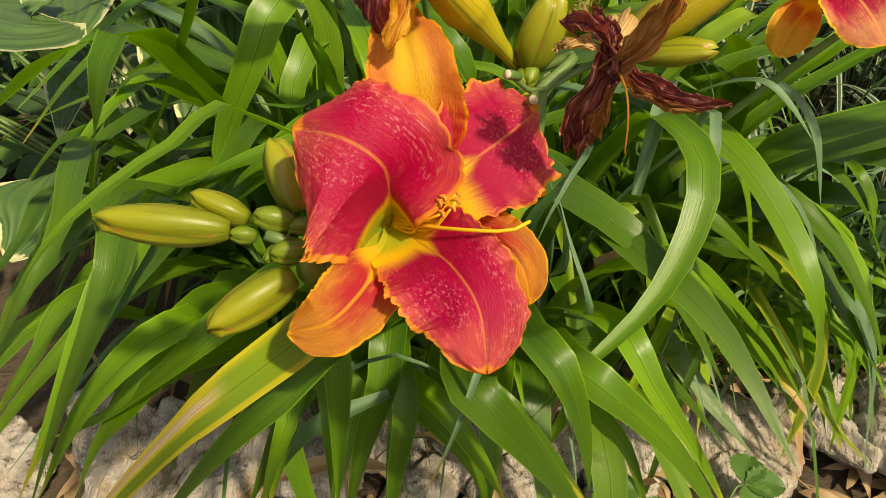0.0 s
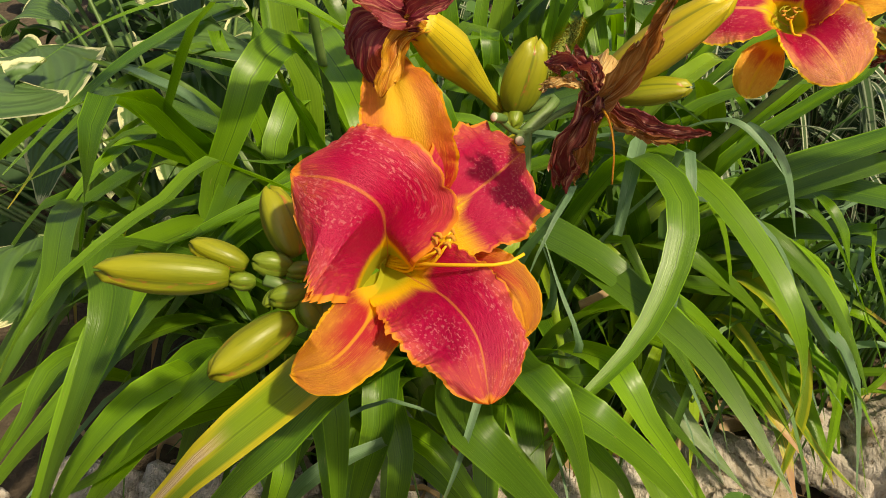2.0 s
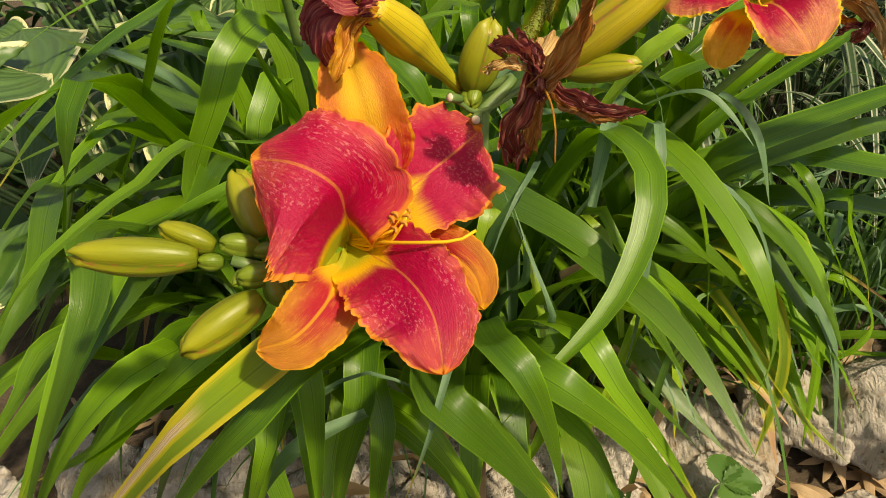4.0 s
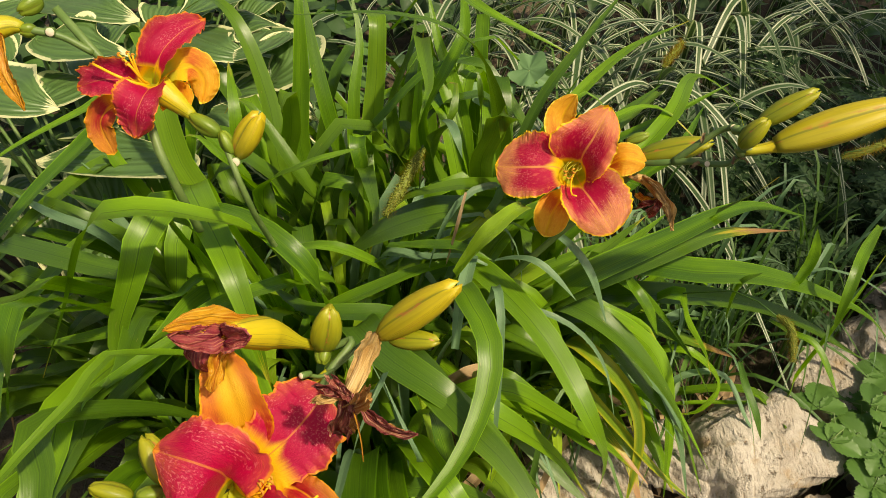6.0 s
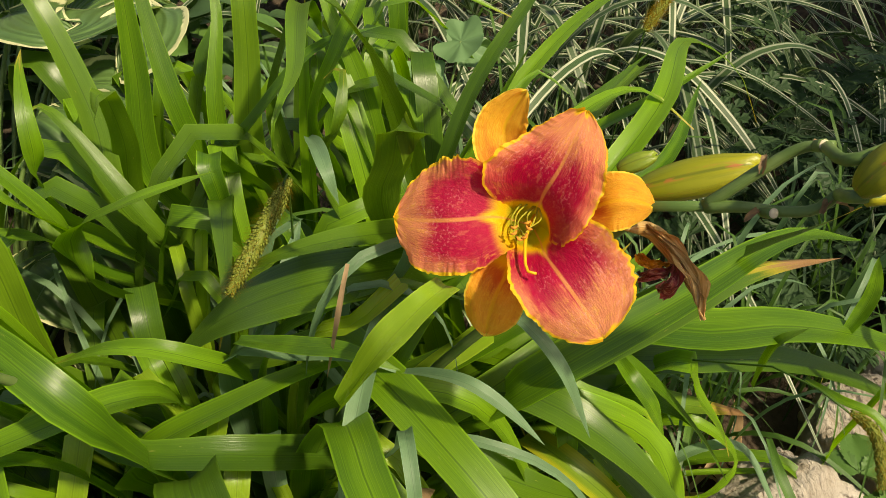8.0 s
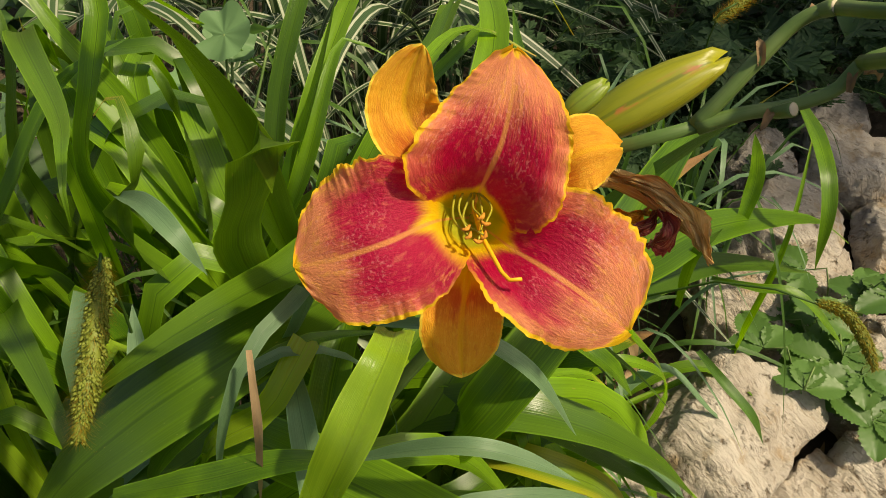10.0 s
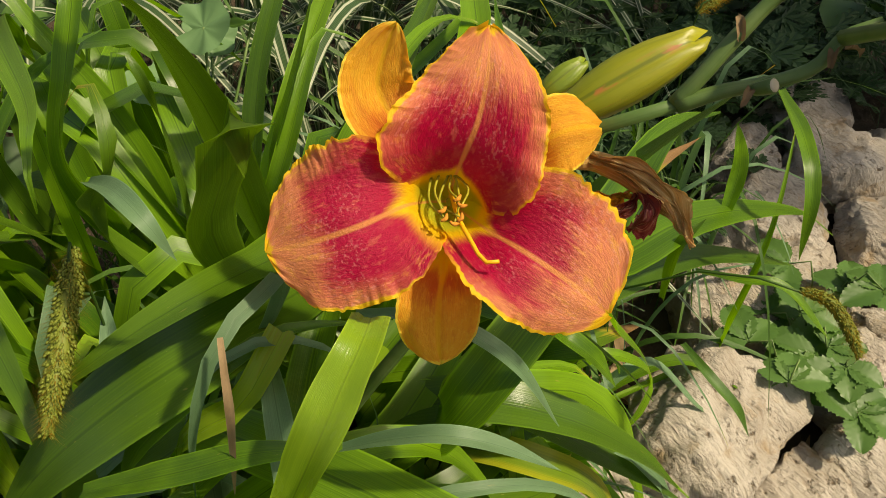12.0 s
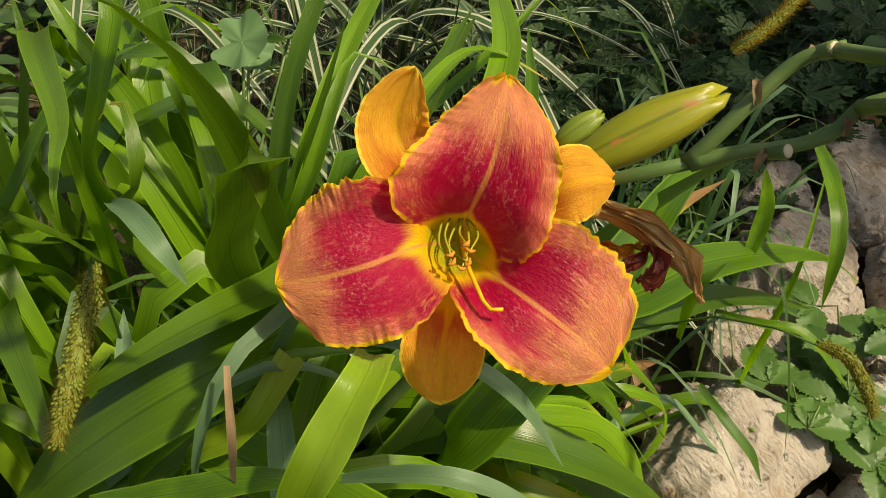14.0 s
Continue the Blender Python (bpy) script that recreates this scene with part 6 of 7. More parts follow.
strap_leaf(clump_a, 0.041, [(0.025, 0.610, -0.060), (-0.015, 0.529, 0.234), (-0.056, 0.448, 0.360), (-0.078, 0.360, 0.380), (-0.105, 0.337, 0.330), (-0.139, 0.319, 0.250)], LEAF_DARK)
strap_leaf(clump_a, 0.032, [(0.035, 0.610, -0.060), (0.005, 0.508, 0.248), (-0.025, 0.405, 0.380), (-0.031, 0.357, 0.360), (-0.049, 0.339, 0.300), (-0.069, 0.333, 0.200)])
strap_leaf(clump_a, 0.032, [(-0.005, 0.610, -0.060), (-0.081, 0.528, 0.234), (-0.156, 0.446, 0.360), (-0.173, 0.383, 0.400), (-0.213, 0.374, 0.360), (-0.268, 0.369, 0.280)])
strap_leaf(clump_d, 0.035, [(-0.160, 0.730, -0.060), (-0.182, 0.611, 0.248), (-0.205, 0.491, 0.380), (-0.208, 0.408, 0.420), (-0.230, 0.371, 0.400), (-0.273, 0.364, 0.330)], LEAF_DARK)
strap_leaf(clump_d, 0.030, [(-0.181, 0.781, -0.060), (-0.175, 0.660, 0.340), (-0.204, 0.550, 0.517), (-0.206, 0.499, 0.559), (-0.228, 0.482, 0.563), (-0.255, 0.483, 0.552), (-0.297, 0.505, 0.520), (-0.365, 0.545, 0.461)], fold=.15, taper=.8, lean=-25)
strap_leaf(clump_d, 0.028, [(-0.170, 0.758, -0.060), (-0.170, 0.660, 0.340), (-0.200, 0.555, 0.480), (-0.221, 0.515, 0.511), (-0.250, 0.489, 0.513), (-0.289, 0.483, 0.498), (-0.344, 0.493, 0.466)], fold=.15, taper=.8, lean=-25)
strap_leaf(clump_d, 0.024, [(-0.182, 0.730, -0.060), (-0.180, 0.620, 0.360), (-0.191, 0.514, 0.530), (-0.196, 0.477, 0.566), (-0.199, 0.463, 0.578), (-0.203, 0.449, 0.578), (-0.214, 0.437, 0.544), (-0.234, 0.445, 0.493), (-0.257, 0.463, 0.444)], fold=.2, taper=.8)
strap_leaf(clump_d, 0.035, [(-0.134, 0.774, -0.060), (-0.128, 0.744, 0.290), (-0.121, 0.715, 0.440), (-0.185, 0.704, 0.480), (-0.258, 0.752, 0.480)])
strap_leaf(clump_a, 0.027, [(0.014, 0.669, -0.060), (-0.039, 0.655, 0.276), (-0.092, 0.642, 0.420), (-0.125, 0.599, 0.440), (-0.162, 0.591, 0.450)])
strap_leaf(clump_a, 0.032, [(0.037, 0.610, -0.060), (0.010, 0.516, 0.262), (-0.017, 0.422, 0.400), (-0.092, 0.642, 0.420), (-0.120, 0.660, 0.480), (-0.140, 0.689, 0.520)])
strap_leaf(clump_a, 0.035, [(-0.003, 0.657, -0.060), (-0.076, 0.629, 0.276), (-0.149, 0.602, 0.420), (-0.160, 0.492, 0.450), (-0.185, 0.462, 0.440), (-0.205, 0.455, 0.400)], LEAF_DARK)
strap_leaf(clump_a, 0.032, [(0.025, 0.610, -0.060), (-0.016, 0.519, 0.192), (-0.058, 0.427, 0.300), (0.002, 0.363, 0.340), (0.037, 0.341, 0.300), (0.066, 0.329, 0.240)])
strap_leaf(clump_a, 0.041, [(0.047, 0.610, -0.060), (0.033, 0.473, 0.262), (0.018, 0.336, 0.400), (0.046, 0.294, 0.420), (0.077, 0.289, 0.380), (0.116, 0.280, 0.320)], LEAF_DARK)
strap_leaf(clump_c, 0.030, [(0.320, 0.740, -0.060), (0.271, 0.666, 0.134), (0.221, 0.591, 0.227), (0.254, 0.523, 0.263), (0.314, 0.514, 0.227), (0.371, 0.520, 0.155)])
strap_leaf(clump_c, 0.030, [(0.320, 0.740, -0.060), (0.264, 0.687, 0.146), (0.208, 0.634, 0.251), (0.269, 0.578, 0.299), (0.356, 0.591, 0.275), (0.461, 0.632, 0.227)], LEAF_DARK)
strap_leaf(clump_c, 0.032, [(0.320, 0.740, -0.060), (0.262, 0.686, 0.158), (0.203, 0.632, 0.275), (0.270, 0.608, 0.323), (0.364, 0.624, 0.299), (0.467, 0.622, 0.251)])
strap_leaf(clump_c, 0.032, [(0.320, 0.740, -0.060), (0.257, 0.710, 0.158), (0.194, 0.680, 0.275), (0.272, 0.667, 0.335), (0.360, 0.692, 0.347), (0.490, 0.746, 0.323)])
strap_leaf(clump_c, 0.030, [(0.320, 0.740, -0.060), (0.272, 0.680, 0.170), (0.224, 0.620, 0.299), (0.290, 0.621, 0.347), (0.375, 0.663, 0.359), (0.485, 0.744, 0.359)])
strap_leaf(clump_c, 0.030, [(0.320, 0.740, -0.060), (0.290, 0.700, 0.170), (0.261, 0.660, 0.299), (0.334, 0.661, 0.347), (0.454, 0.742, 0.359)], LEAF_DARK)
strap_leaf(clump_c, 0.027, [(0.283, 0.700, -0.060), (0.239, 0.642, 0.276), (0.196, 0.584, 0.420), (0.261, 0.645, 0.460), (0.328, 0.651, 0.480), (0.387, 0.678, 0.470), (0.421, 0.678, 0.450)])
strap_leaf(clump_c, 0.027, [(0.309, 0.731, -0.060), (0.296, 0.709, 0.192), (0.282, 0.687, 0.300), (0.312, 0.634, 0.350), (0.356, 0.602, 0.340), (0.408, 0.593, 0.310), (0.426, 0.578, 0.280)])
strap_leaf(clump_c, 0.030, [(0.358, 0.709, -0.060), (0.402, 0.661, 0.220), (0.446, 0.613, 0.340), (0.465, 0.603, 0.300), (0.499, 0.595, 0.240), (0.513, 0.589, 0.200)])
strap_leaf(clump_a, 0.038, [(0.081, 0.683, -0.060), (0.105, 0.687, 0.192), (0.129, 0.691, 0.300), (0.162, 0.692, 0.340), (0.190, 0.677, 0.360), (0.222, 0.655, 0.370)], fold=.15)
strap_leaf(clump_a, 0.027, [(0.068, 0.721, -0.060), (0.077, 0.770, 0.276), (0.087, 0.818, 0.420), (0.096, 0.701, 0.460), (0.094, 0.667, 0.450), (0.082, 0.648, 0.420)], LEAF_DARK)
strap_leaf(clump_c, 0.024, [(0.282, 0.820, -0.060), (0.238, 0.913, 0.332), (0.193, 1.006, 0.500), (0.171, 0.751, 0.580), (0.157, 0.676, 0.600), (0.150, 0.679, 0.570)])
strap_leaf(clump_c, 0.024, [(0.277, 0.769, -0.060), (0.226, 0.791, 0.290), (0.176, 0.813, 0.440), (0.197, 0.765, 0.520), (0.208, 0.801, 0.550), (0.193, 0.821, 0.530)], LEAF_DARK)
strap_leaf(clump_a, 0.022, [(0.166, 0.520, 0.500), (0.191, 0.516, 0.545), (0.210, 0.523, 0.560), (0.223, 0.530, 0.565), (0.235, 0.542, 0.560)], LEAF_BRIGHT, fold=.45, blunt=True)
strap_leaf(clump_a, 0.015, [(0.105, 0.610, 0.470), (0.146, 0.570, 0.500), (0.174, 0.551, 0.510), (0.204, 0.537, 0.500)], fold=.2)
strap_leaf(clump_c, 0.016, [(0.372, 0.587, 0.400), (0.375, 0.565, 0.400), (0.387, 0.550, 0.380), (0.399, 0.543, 0.350)])
strap_leaf(clump_c, 0.011, [(0.548, 0.589, 0.220), (0.539, 0.552, 0.220), (0.544, 0.522, 0.200), (0.555, 0.507, 0.160)], GRASS)
strap_leaf(clump_c, 0.011, [(0.591, 0.620, 0.260), (0.595, 0.579, 0.280), (0.616, 0.550, 0.280), (0.632, 0.505, 0.240)])
strap_leaf(clump_c, 0.014, [(0.738, 0.668, 0.360), (0.670, 0.601, 0.380), (0.641, 0.567, 0.360), (0.630, 0.553, 0.300)])
strap_leaf(clump_c, 0.014, [(0.605, 0.615, 0.320), (0.624, 0.624, 0.360), (0.624, 0.635, 0.400)])
strap_leaf(clump_c, 0.012, [(0.516, 0.598, 0.300), (0.519, 0.596, 0.360), (0.540, 0.592, 0.380)], LEAF_DARK)
strap_leaf(clump_a, 0.010, [(0.174, 0.671, 0.580), (0.178, 0.632, 0.600), (0.181, 0.607, 0.600), (0.185, 0.600, 0.580)], BLADE)
strap_leaf(clump_d, 0.038, [(-0.146, 0.730, -0.060), (-0.153, 0.557, 0.262), (-0.161, 0.384, 0.400), (-0.191, 0.343, 0.410), (-0.240, 0.323, 0.360), (-0.301, 0.309, 0.260)])
strap_leaf(clump_d, 0.035, [(-0.165, 0.730, -0.060), (-0.194, 0.583, 0.248), (-0.222, 0.437, 0.380), (-0.254, 0.378, 0.380), (-0.316, 0.355, 0.320), (-0.365, 0.333, 0.260)])
strap_leaf(clump_d, 0.032, [(-0.182, 0.730, -0.060), (-0.231, 0.586, 0.234), (-0.279, 0.443, 0.360), (-0.306, 0.388, 0.340), (-0.354, 0.367, 0.280)])
strap_leaf(clump_a, 0.041, [(-0.010, 0.610, -0.060), (-0.095, 0.492, 0.234), (-0.179, 0.375, 0.360), (-0.218, 0.348, 0.340), (-0.261, 0.348, 0.280), (-0.302, 0.343, 0.200)])
strap_leaf(clump_a, 0.027, [(0.024, 0.610, -0.060), (-0.019, 0.478, 0.276), (-0.061, 0.347, 0.420), (-0.052, 0.278, 0.450), (-0.051, 0.260, 0.420), (-0.056, 0.258, 0.360)], fold=.2)
strap_leaf(clump_a, 0.024, [(0.017, 0.610, -0.060), (-0.032, 0.477, 0.262), (-0.082, 0.344, 0.400), (-0.083, 0.290, 0.410), (-0.097, 0.279, 0.370), (-0.116, 0.282, 0.300)], fold=.3)
strap_leaf(clump_a, 0.016, [(-0.026, 0.347, 0.360), (-0.075, 0.317, 0.360), (-0.117, 0.309, 0.300)], BLADE)
strap_leaf(clump_a, 0.022, [(-0.174, 0.458, 0.060), (-0.101, 0.475, 0.070), (-0.040, 0.475, 0.060)], DRY)
strap_leaf(clump_a, 0.024, [(-0.081, 0.543, 0.100), (-0.086, 0.490, 0.090), (-0.090, 0.465, 0.040)], DRY)
strap_leaf(clump_d, 0.030, [(-0.170, 0.870, -0.060), (-0.205, 0.967, 0.262), (-0.240, 1.064, 0.400), (-0.294, 0.855, 0.450), (-0.340, 0.706, 0.450), (-0.388, 0.621, 0.420)])
strap_leaf(clump_d, 0.030, [(-0.168, 0.839, -0.060), (-0.200, 0.885, 0.262), (-0.232, 0.930, 0.400), (-0.298, 0.787, 0.440), (-0.347, 0.673, 0.430), (-0.398, 0.623, 0.380)], LEAF_DARK)
strap_leaf(clump_d, 0.027, [(-0.168, 0.790, -0.060), (-0.202, 0.778, 0.262), (-0.235, 0.767, 0.400), (-0.270, 0.641, 0.440), (-0.309, 0.570, 0.420), (-0.347, 0.527, 0.360)])
strap_leaf(clump_d, 0.027, [(-0.171, 0.772, -0.060), (-0.207, 0.738, 0.248), (-0.244, 0.705, 0.380), (-0.282, 0.595, 0.420), (-0.319, 0.539, 0.400), (-0.355, 0.506, 0.340)], LEAF_DARK)
strap_leaf(clump_d, 0.024, [(-0.167, 0.870, -0.060), (-0.198, 0.995, 0.276), (-0.229, 1.121, 0.420), (-0.285, 0.971, 0.460), (-0.365, 0.885, 0.460), (-0.439, 0.832, 0.430)])
strap_leaf(clump_a, 0.014, [(0.108, 0.671, 0.400), (0.137, 0.666, 0.460), (0.157, 0.710, 0.480)], BLADE)
strap_leaf(clump_a, 0.014, [(0.158, 0.481, 0.440), (0.167, 0.502, 0.480), (0.188, 0.559, 0.490), (0.216, 0.640, 0.470)], BLADE)
strap_leaf(clump_a, 0.011, [(0.263, 0.624, 0.460), (0.287, 0.578, 0.480), (0.309, 0.544, 0.460), (0.328, 0.525, 0.400)], BLADE)
strap_leaf(clump_a, 0.024, [(0.083, 0.657, -0.060), (0.111, 0.629, 0.248), (0.138, 0.602, 0.380), (0.198, 0.577, 0.430), (0.255, 0.556, 0.420), (0.289, 0.544, 0.340), (0.310, 0.534, 0.220)])
strap_leaf(clump_a, 0.027, [(0.073, 0.663, -0.060), (0.088, 0.644, 0.262), (0.104, 0.624, 0.400), (0.070, 0.612, 0.460), (0.024, 0.623, 0.470), (-0.037, 0.654, 0.430)])
strap_leaf(clump_a, 0.027, [(0.078, 0.667, -0.060), (0.098, 0.652, 0.276), (0.119, 0.638, 0.420), (0.169, 0.617, 0.480), (0.217, 0.616, 0.490), (0.267, 0.614, 0.460)])
strap_leaf(clump_a, 0.024, [(0.087, 0.662, -0.060), (0.118, 0.641, 0.290), (0.149, 0.620, 0.440), (0.183, 0.597, 0.480), (0.218, 0.608, 0.500)], LEAF_BRIGHT, blunt=True)
strap_leaf(clump_a, 0.022, [(0.154, 0.550, 0.300), (0.188, 0.552, 0.310), (0.224, 0.567, 0.300)], DRY)
strap_leaf(clump_a, 0.016, [(0.356, 0.724, 0.300), (0.380, 0.719, 0.280), (0.414, 0.729, 0.220)], DRY)
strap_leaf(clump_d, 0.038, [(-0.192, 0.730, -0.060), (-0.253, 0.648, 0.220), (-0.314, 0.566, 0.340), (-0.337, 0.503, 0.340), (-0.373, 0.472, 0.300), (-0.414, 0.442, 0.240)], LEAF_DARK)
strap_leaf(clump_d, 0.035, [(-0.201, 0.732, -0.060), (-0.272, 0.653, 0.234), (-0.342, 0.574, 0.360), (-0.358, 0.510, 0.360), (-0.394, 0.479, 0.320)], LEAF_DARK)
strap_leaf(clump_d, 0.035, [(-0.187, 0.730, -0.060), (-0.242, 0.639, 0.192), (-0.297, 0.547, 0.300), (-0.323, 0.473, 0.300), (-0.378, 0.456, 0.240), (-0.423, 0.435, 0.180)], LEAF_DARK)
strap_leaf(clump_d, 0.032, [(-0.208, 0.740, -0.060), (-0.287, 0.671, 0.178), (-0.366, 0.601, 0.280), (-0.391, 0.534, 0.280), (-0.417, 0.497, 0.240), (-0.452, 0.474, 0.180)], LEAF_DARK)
strap_leaf(clump_d, 0.044, [(-0.120, 0.740, -0.060), (-0.160, 0.620, 0.330), (-0.195, 0.463, 0.455), (-0.203, 0.402, 0.454), (-0.215, 0.348, 0.437), (-0.241, 0.302, 0.388), (-0.276, 0.276, 0.327)])
strap_leaf(clump_a, 0.016, [(0.000, 0.660, -0.060), (-0.040, 0.520, 0.380), (-0.121, 0.427, 0.545), (-0.141, 0.387, 0.552), (-0.163, 0.351, 0.553), (-0.194, 0.321, 0.538), (-0.225, 0.312, 0.503), (-0.264, 0.320, 0.446)])


def fill_leaf(clump, rng, centre, spread, reach, height, width, angle, materials):
    """One more arching leaf of a clump."""
    a = radians(angle)
    way = Vector((math.cos(a), math.sin(a), 0))
    side = Vector((-way.y, way.x, 0)) * rng.uniform(-0.05, 0.05)
    base = Vector((centre[0] + rng.uniform(-spread, spread), centre[1] + rng.uniform(-spread, spread), GROUND - 0.01))
    pts = [base, base + way * reach * 0.22 + UP * height * 0.62, base + way * reach * 0.5 + UP * height + side,
           base + way * reach * 0.78 + UP * height * rng.uniform(0.78, 0.98) + side * 2, base + way * reach + UP * height * rng.uniform(0.35, 0.75) + side * 3]
    strap_leaf(clump, width, pts, rng.choice(materials), fold=rng.uniform(0.1, 0.4), twist=rng.uniform(-30, 30), n=16)


rng = random.Random(11)
GREENS = (LEAF, LEAF, LEAF_DARK, LEAF_DARK, LEAF_DRY)
for i in range(22):
    fill_leaf(clump_a, rng, (0.06, 0.68), 0.09, rng.uniform(0.16, 0.34), rng.uniform(0.20, 0.36), rng.uniform(0.024, 0.038), rng.uniform(185, 355), GREENS)
for i in range(46):
    fill_leaf(clump_b, rng, (0.13, 1.00), 0.20, rng.uniform(0.10, 0.36), rng.uniform(0.34, 0.50), rng.uniform(0.022, 0.034), rng.uniform(0, 360), (LEAF, LEAF, LEAF_DARK))
for i in range(22):
    fill_leaf(clump_c, rng, (0.32, 0.75), 0.09, rng.uniform(0.16, 0.32), rng.uniform(0.14, 0.28), rng.uniform(0.022, 0.036), rng.uniform(-120, 60), GREENS)
for i in range(46):
    fill_leaf(clump_d, rng, (-0.16, 0.79), 0.13, rng.uniform(0.18, 0.42), rng.uniform(0.22, 0.40), rng.uniform(0.024, 0.036), rng.uniform(110, 320), GREENS)
for i in range(44):
    fill_leaf(clump_a, rng, (0.07, 0.69), 0.07, rng.uniform(0.10, 0.27), rng.uniform(0.34, 0.46), rng.uniform(0.011, 0.025), rng.uniform(0, 360), (LEAF, LEAF, LEAF_BRIGHT, BLADE))
for i in range(24):
    fill_leaf(clump_c, rng, (0.33, 0.76), 0.07, rng.uniform(0.14, 0.30), rng.uniform(0.22, 0.32), rng.uniform(0.010, 0.022), rng.uniform(-120, 60), (LEAF, LEAF_BRIGHT, BLADE))
# short withered leaves at the foot
for i in range(26):
    a = rng.uniform(0, 6.28)
    c = rng.choice(((0.06, 0.62), (0.30, 0.66), (-0.12, 0.66), (0.16, 0.60)))
    base = Vector((c[0] + rng.uniform(-0.1, 0.1), c[1] + rng.uniform(-0.1, 0.1), GROUND))
    way = Vector((math.cos(a), math.sin(a), 0)) * rng.uniform(0.08, 0.22)
    strap_leaf(clump_a, rng.uniform(0.010, 0.022), [base, base + way * 0.5 + UP * rng.uniform(0.03, 0.16), base + way + UP * rng.uniform(0.01, 0.06)], DRY, "dry brown leaf", name="dry_leaf", fold=0.6, wave=0.12, twist=rng.uniform(-80, 80), n=10)


# ---- hosta with cream-edged leaves ----
hosta = thing("hosta", (-0.330, 1.000, GROUND), "hosta with broad blue-green leaves edged in cream", "hosta")


def hosta_leaf(points, width, seed):
    pts = [Vector(p) for p in points]
    v, f, uv = flat_leaf(pts, width, 18, 15, 0.42, 0.10, 0.05, seed)
    leaf = mesh_part("leaf", v, f, HOSTA, hosta, "", uv)
    foot = Vector((-0.33 + (pts[0].x + 0.33) * 0.2, 1.0 + (pts[0].y - 1.0) * 0.2, GROUND - 0.01))
    stalk(hosta, "leaf_stalk", [foot, foot.lerp(pts[0], 0.55) + UP * 0.06, pts[0]], [0.004, 0.0035, 0.003], STEM, n=10)
    return leaf


hosta_leaf([(-0.465, 1.460, 0.420), (-0.346, 1.334, 0.450), (-0.270, 1.323, 0.430)], 0.150, 1)
hosta_leaf([(-0.127, 1.613, 0.380), (-0.158, 1.395, 0.420), (-0.226, 1.350, 0.410)], 0.160, 2)
hosta_leaf([(-0.502, 1.107, 0.460), (-0.394, 1.014, 0.470), (-0.327, 1.001, 0.450)], 0.150, 3)
hosta_leaf([(-0.174, 0.994, 0.360), (-0.250, 0.922, 0.420), (-0.352, 0.922, 0.420)], 0.180, 4)
hosta_leaf([(-0.338, 1.216, 0.380), (-0.364, 1.133, 0.410), (-0.404, 1.108, 0.400)], 0.140, 5)
hosta_leaf([(-0.424, 1.255, 0.440), (-0.339, 1.228, 0.440), (-0.286, 1.245, 0.400)], 0.150, 6)
hosta_leaf([(-0.057, 1.384, 0.360), (-0.066, 1.241, 0.400), (-0.124, 1.232, 0.390)], 0.130, 7)
hosta_leaf([(-0.213, 1.393, 0.360), (-0.143, 1.256, 0.400), (-0.080, 1.241, 0.380)], 0.140, 8)
hosta_leaf([(-0.330, 1.092, 0.360), (-0.282, 1.052, 0.410), (-0.256, 1.095, 0.410)], 0.140, 9)
hosta_leaf([(-0.475, 0.779, 0.23), (-0.465, 0.696, 0.23), (-0.486, 0.644, 0.204)], 0.140, 11)
hosta_leaf([(-0.521, 1.022, 0.373), (-0.440, 0.846, 0.395), (-0.446, 0.794, 0.373)], 0.162, 12)
hosta_leaf([(-0.564, 0.871, 0.395), (-0.453, 0.786, 0.418), (-0.413, 0.846, 0.395)], 0.162, 13)
hosta_leaf([(-0.058, 1.231, 0.340), (-0.022, 1.230, 0.380), (-0.012, 1.334, 0.380)], 0.130, 14)
hosta_leaf([(-0.589, 1.330, 0.440), (-0.494, 1.311, 0.460), (-0.453, 1.390, 0.450)], 0.150, 15)
for i in range(84):
    a = rng.uniform(0, 6.28)
    r = rng.uniform(0.08, 0.95)
    b = Vector((min(-0.42 + r * math.cos(a), -0.20 + 0.1 * rng.random()), max(1.32 + r * math.sin(a) * 0.9, 1.0 + 0.2 * rng.random()), rng.uniform(0.12, 0.34)))
    way = Vector((math.cos(a), math.sin(a), 0)) * rng.uniform(0.13, 0.18)
    hosta_leaf([b, b + way * 0.5 + UP * 0.02, b + way - UP * 0.04], rng.uniform(0.085, 0.115), 100 + i)


# ---- low leafy cover behind the bed ----
def cover_mesh(name, seed):
    v, f, uv = flat_leaf([Vector((0, 0, 0)), Vector((0.035, 0.004, 0.008)), Vector((0.075, 0, -0.006))], 0.05, 8, 7, 0.45, 0.2, 0.06, seed)
    me = bpy.data.meshes.new(name)
    me.from_pydata([tuple(q) for q in v], [], f)
    me.materials.append(BERRY if seed % 2 else CUTLEAF)
    me.polygons.foreach_set("use_smooth", [True] * len(me.polygons))
    return me


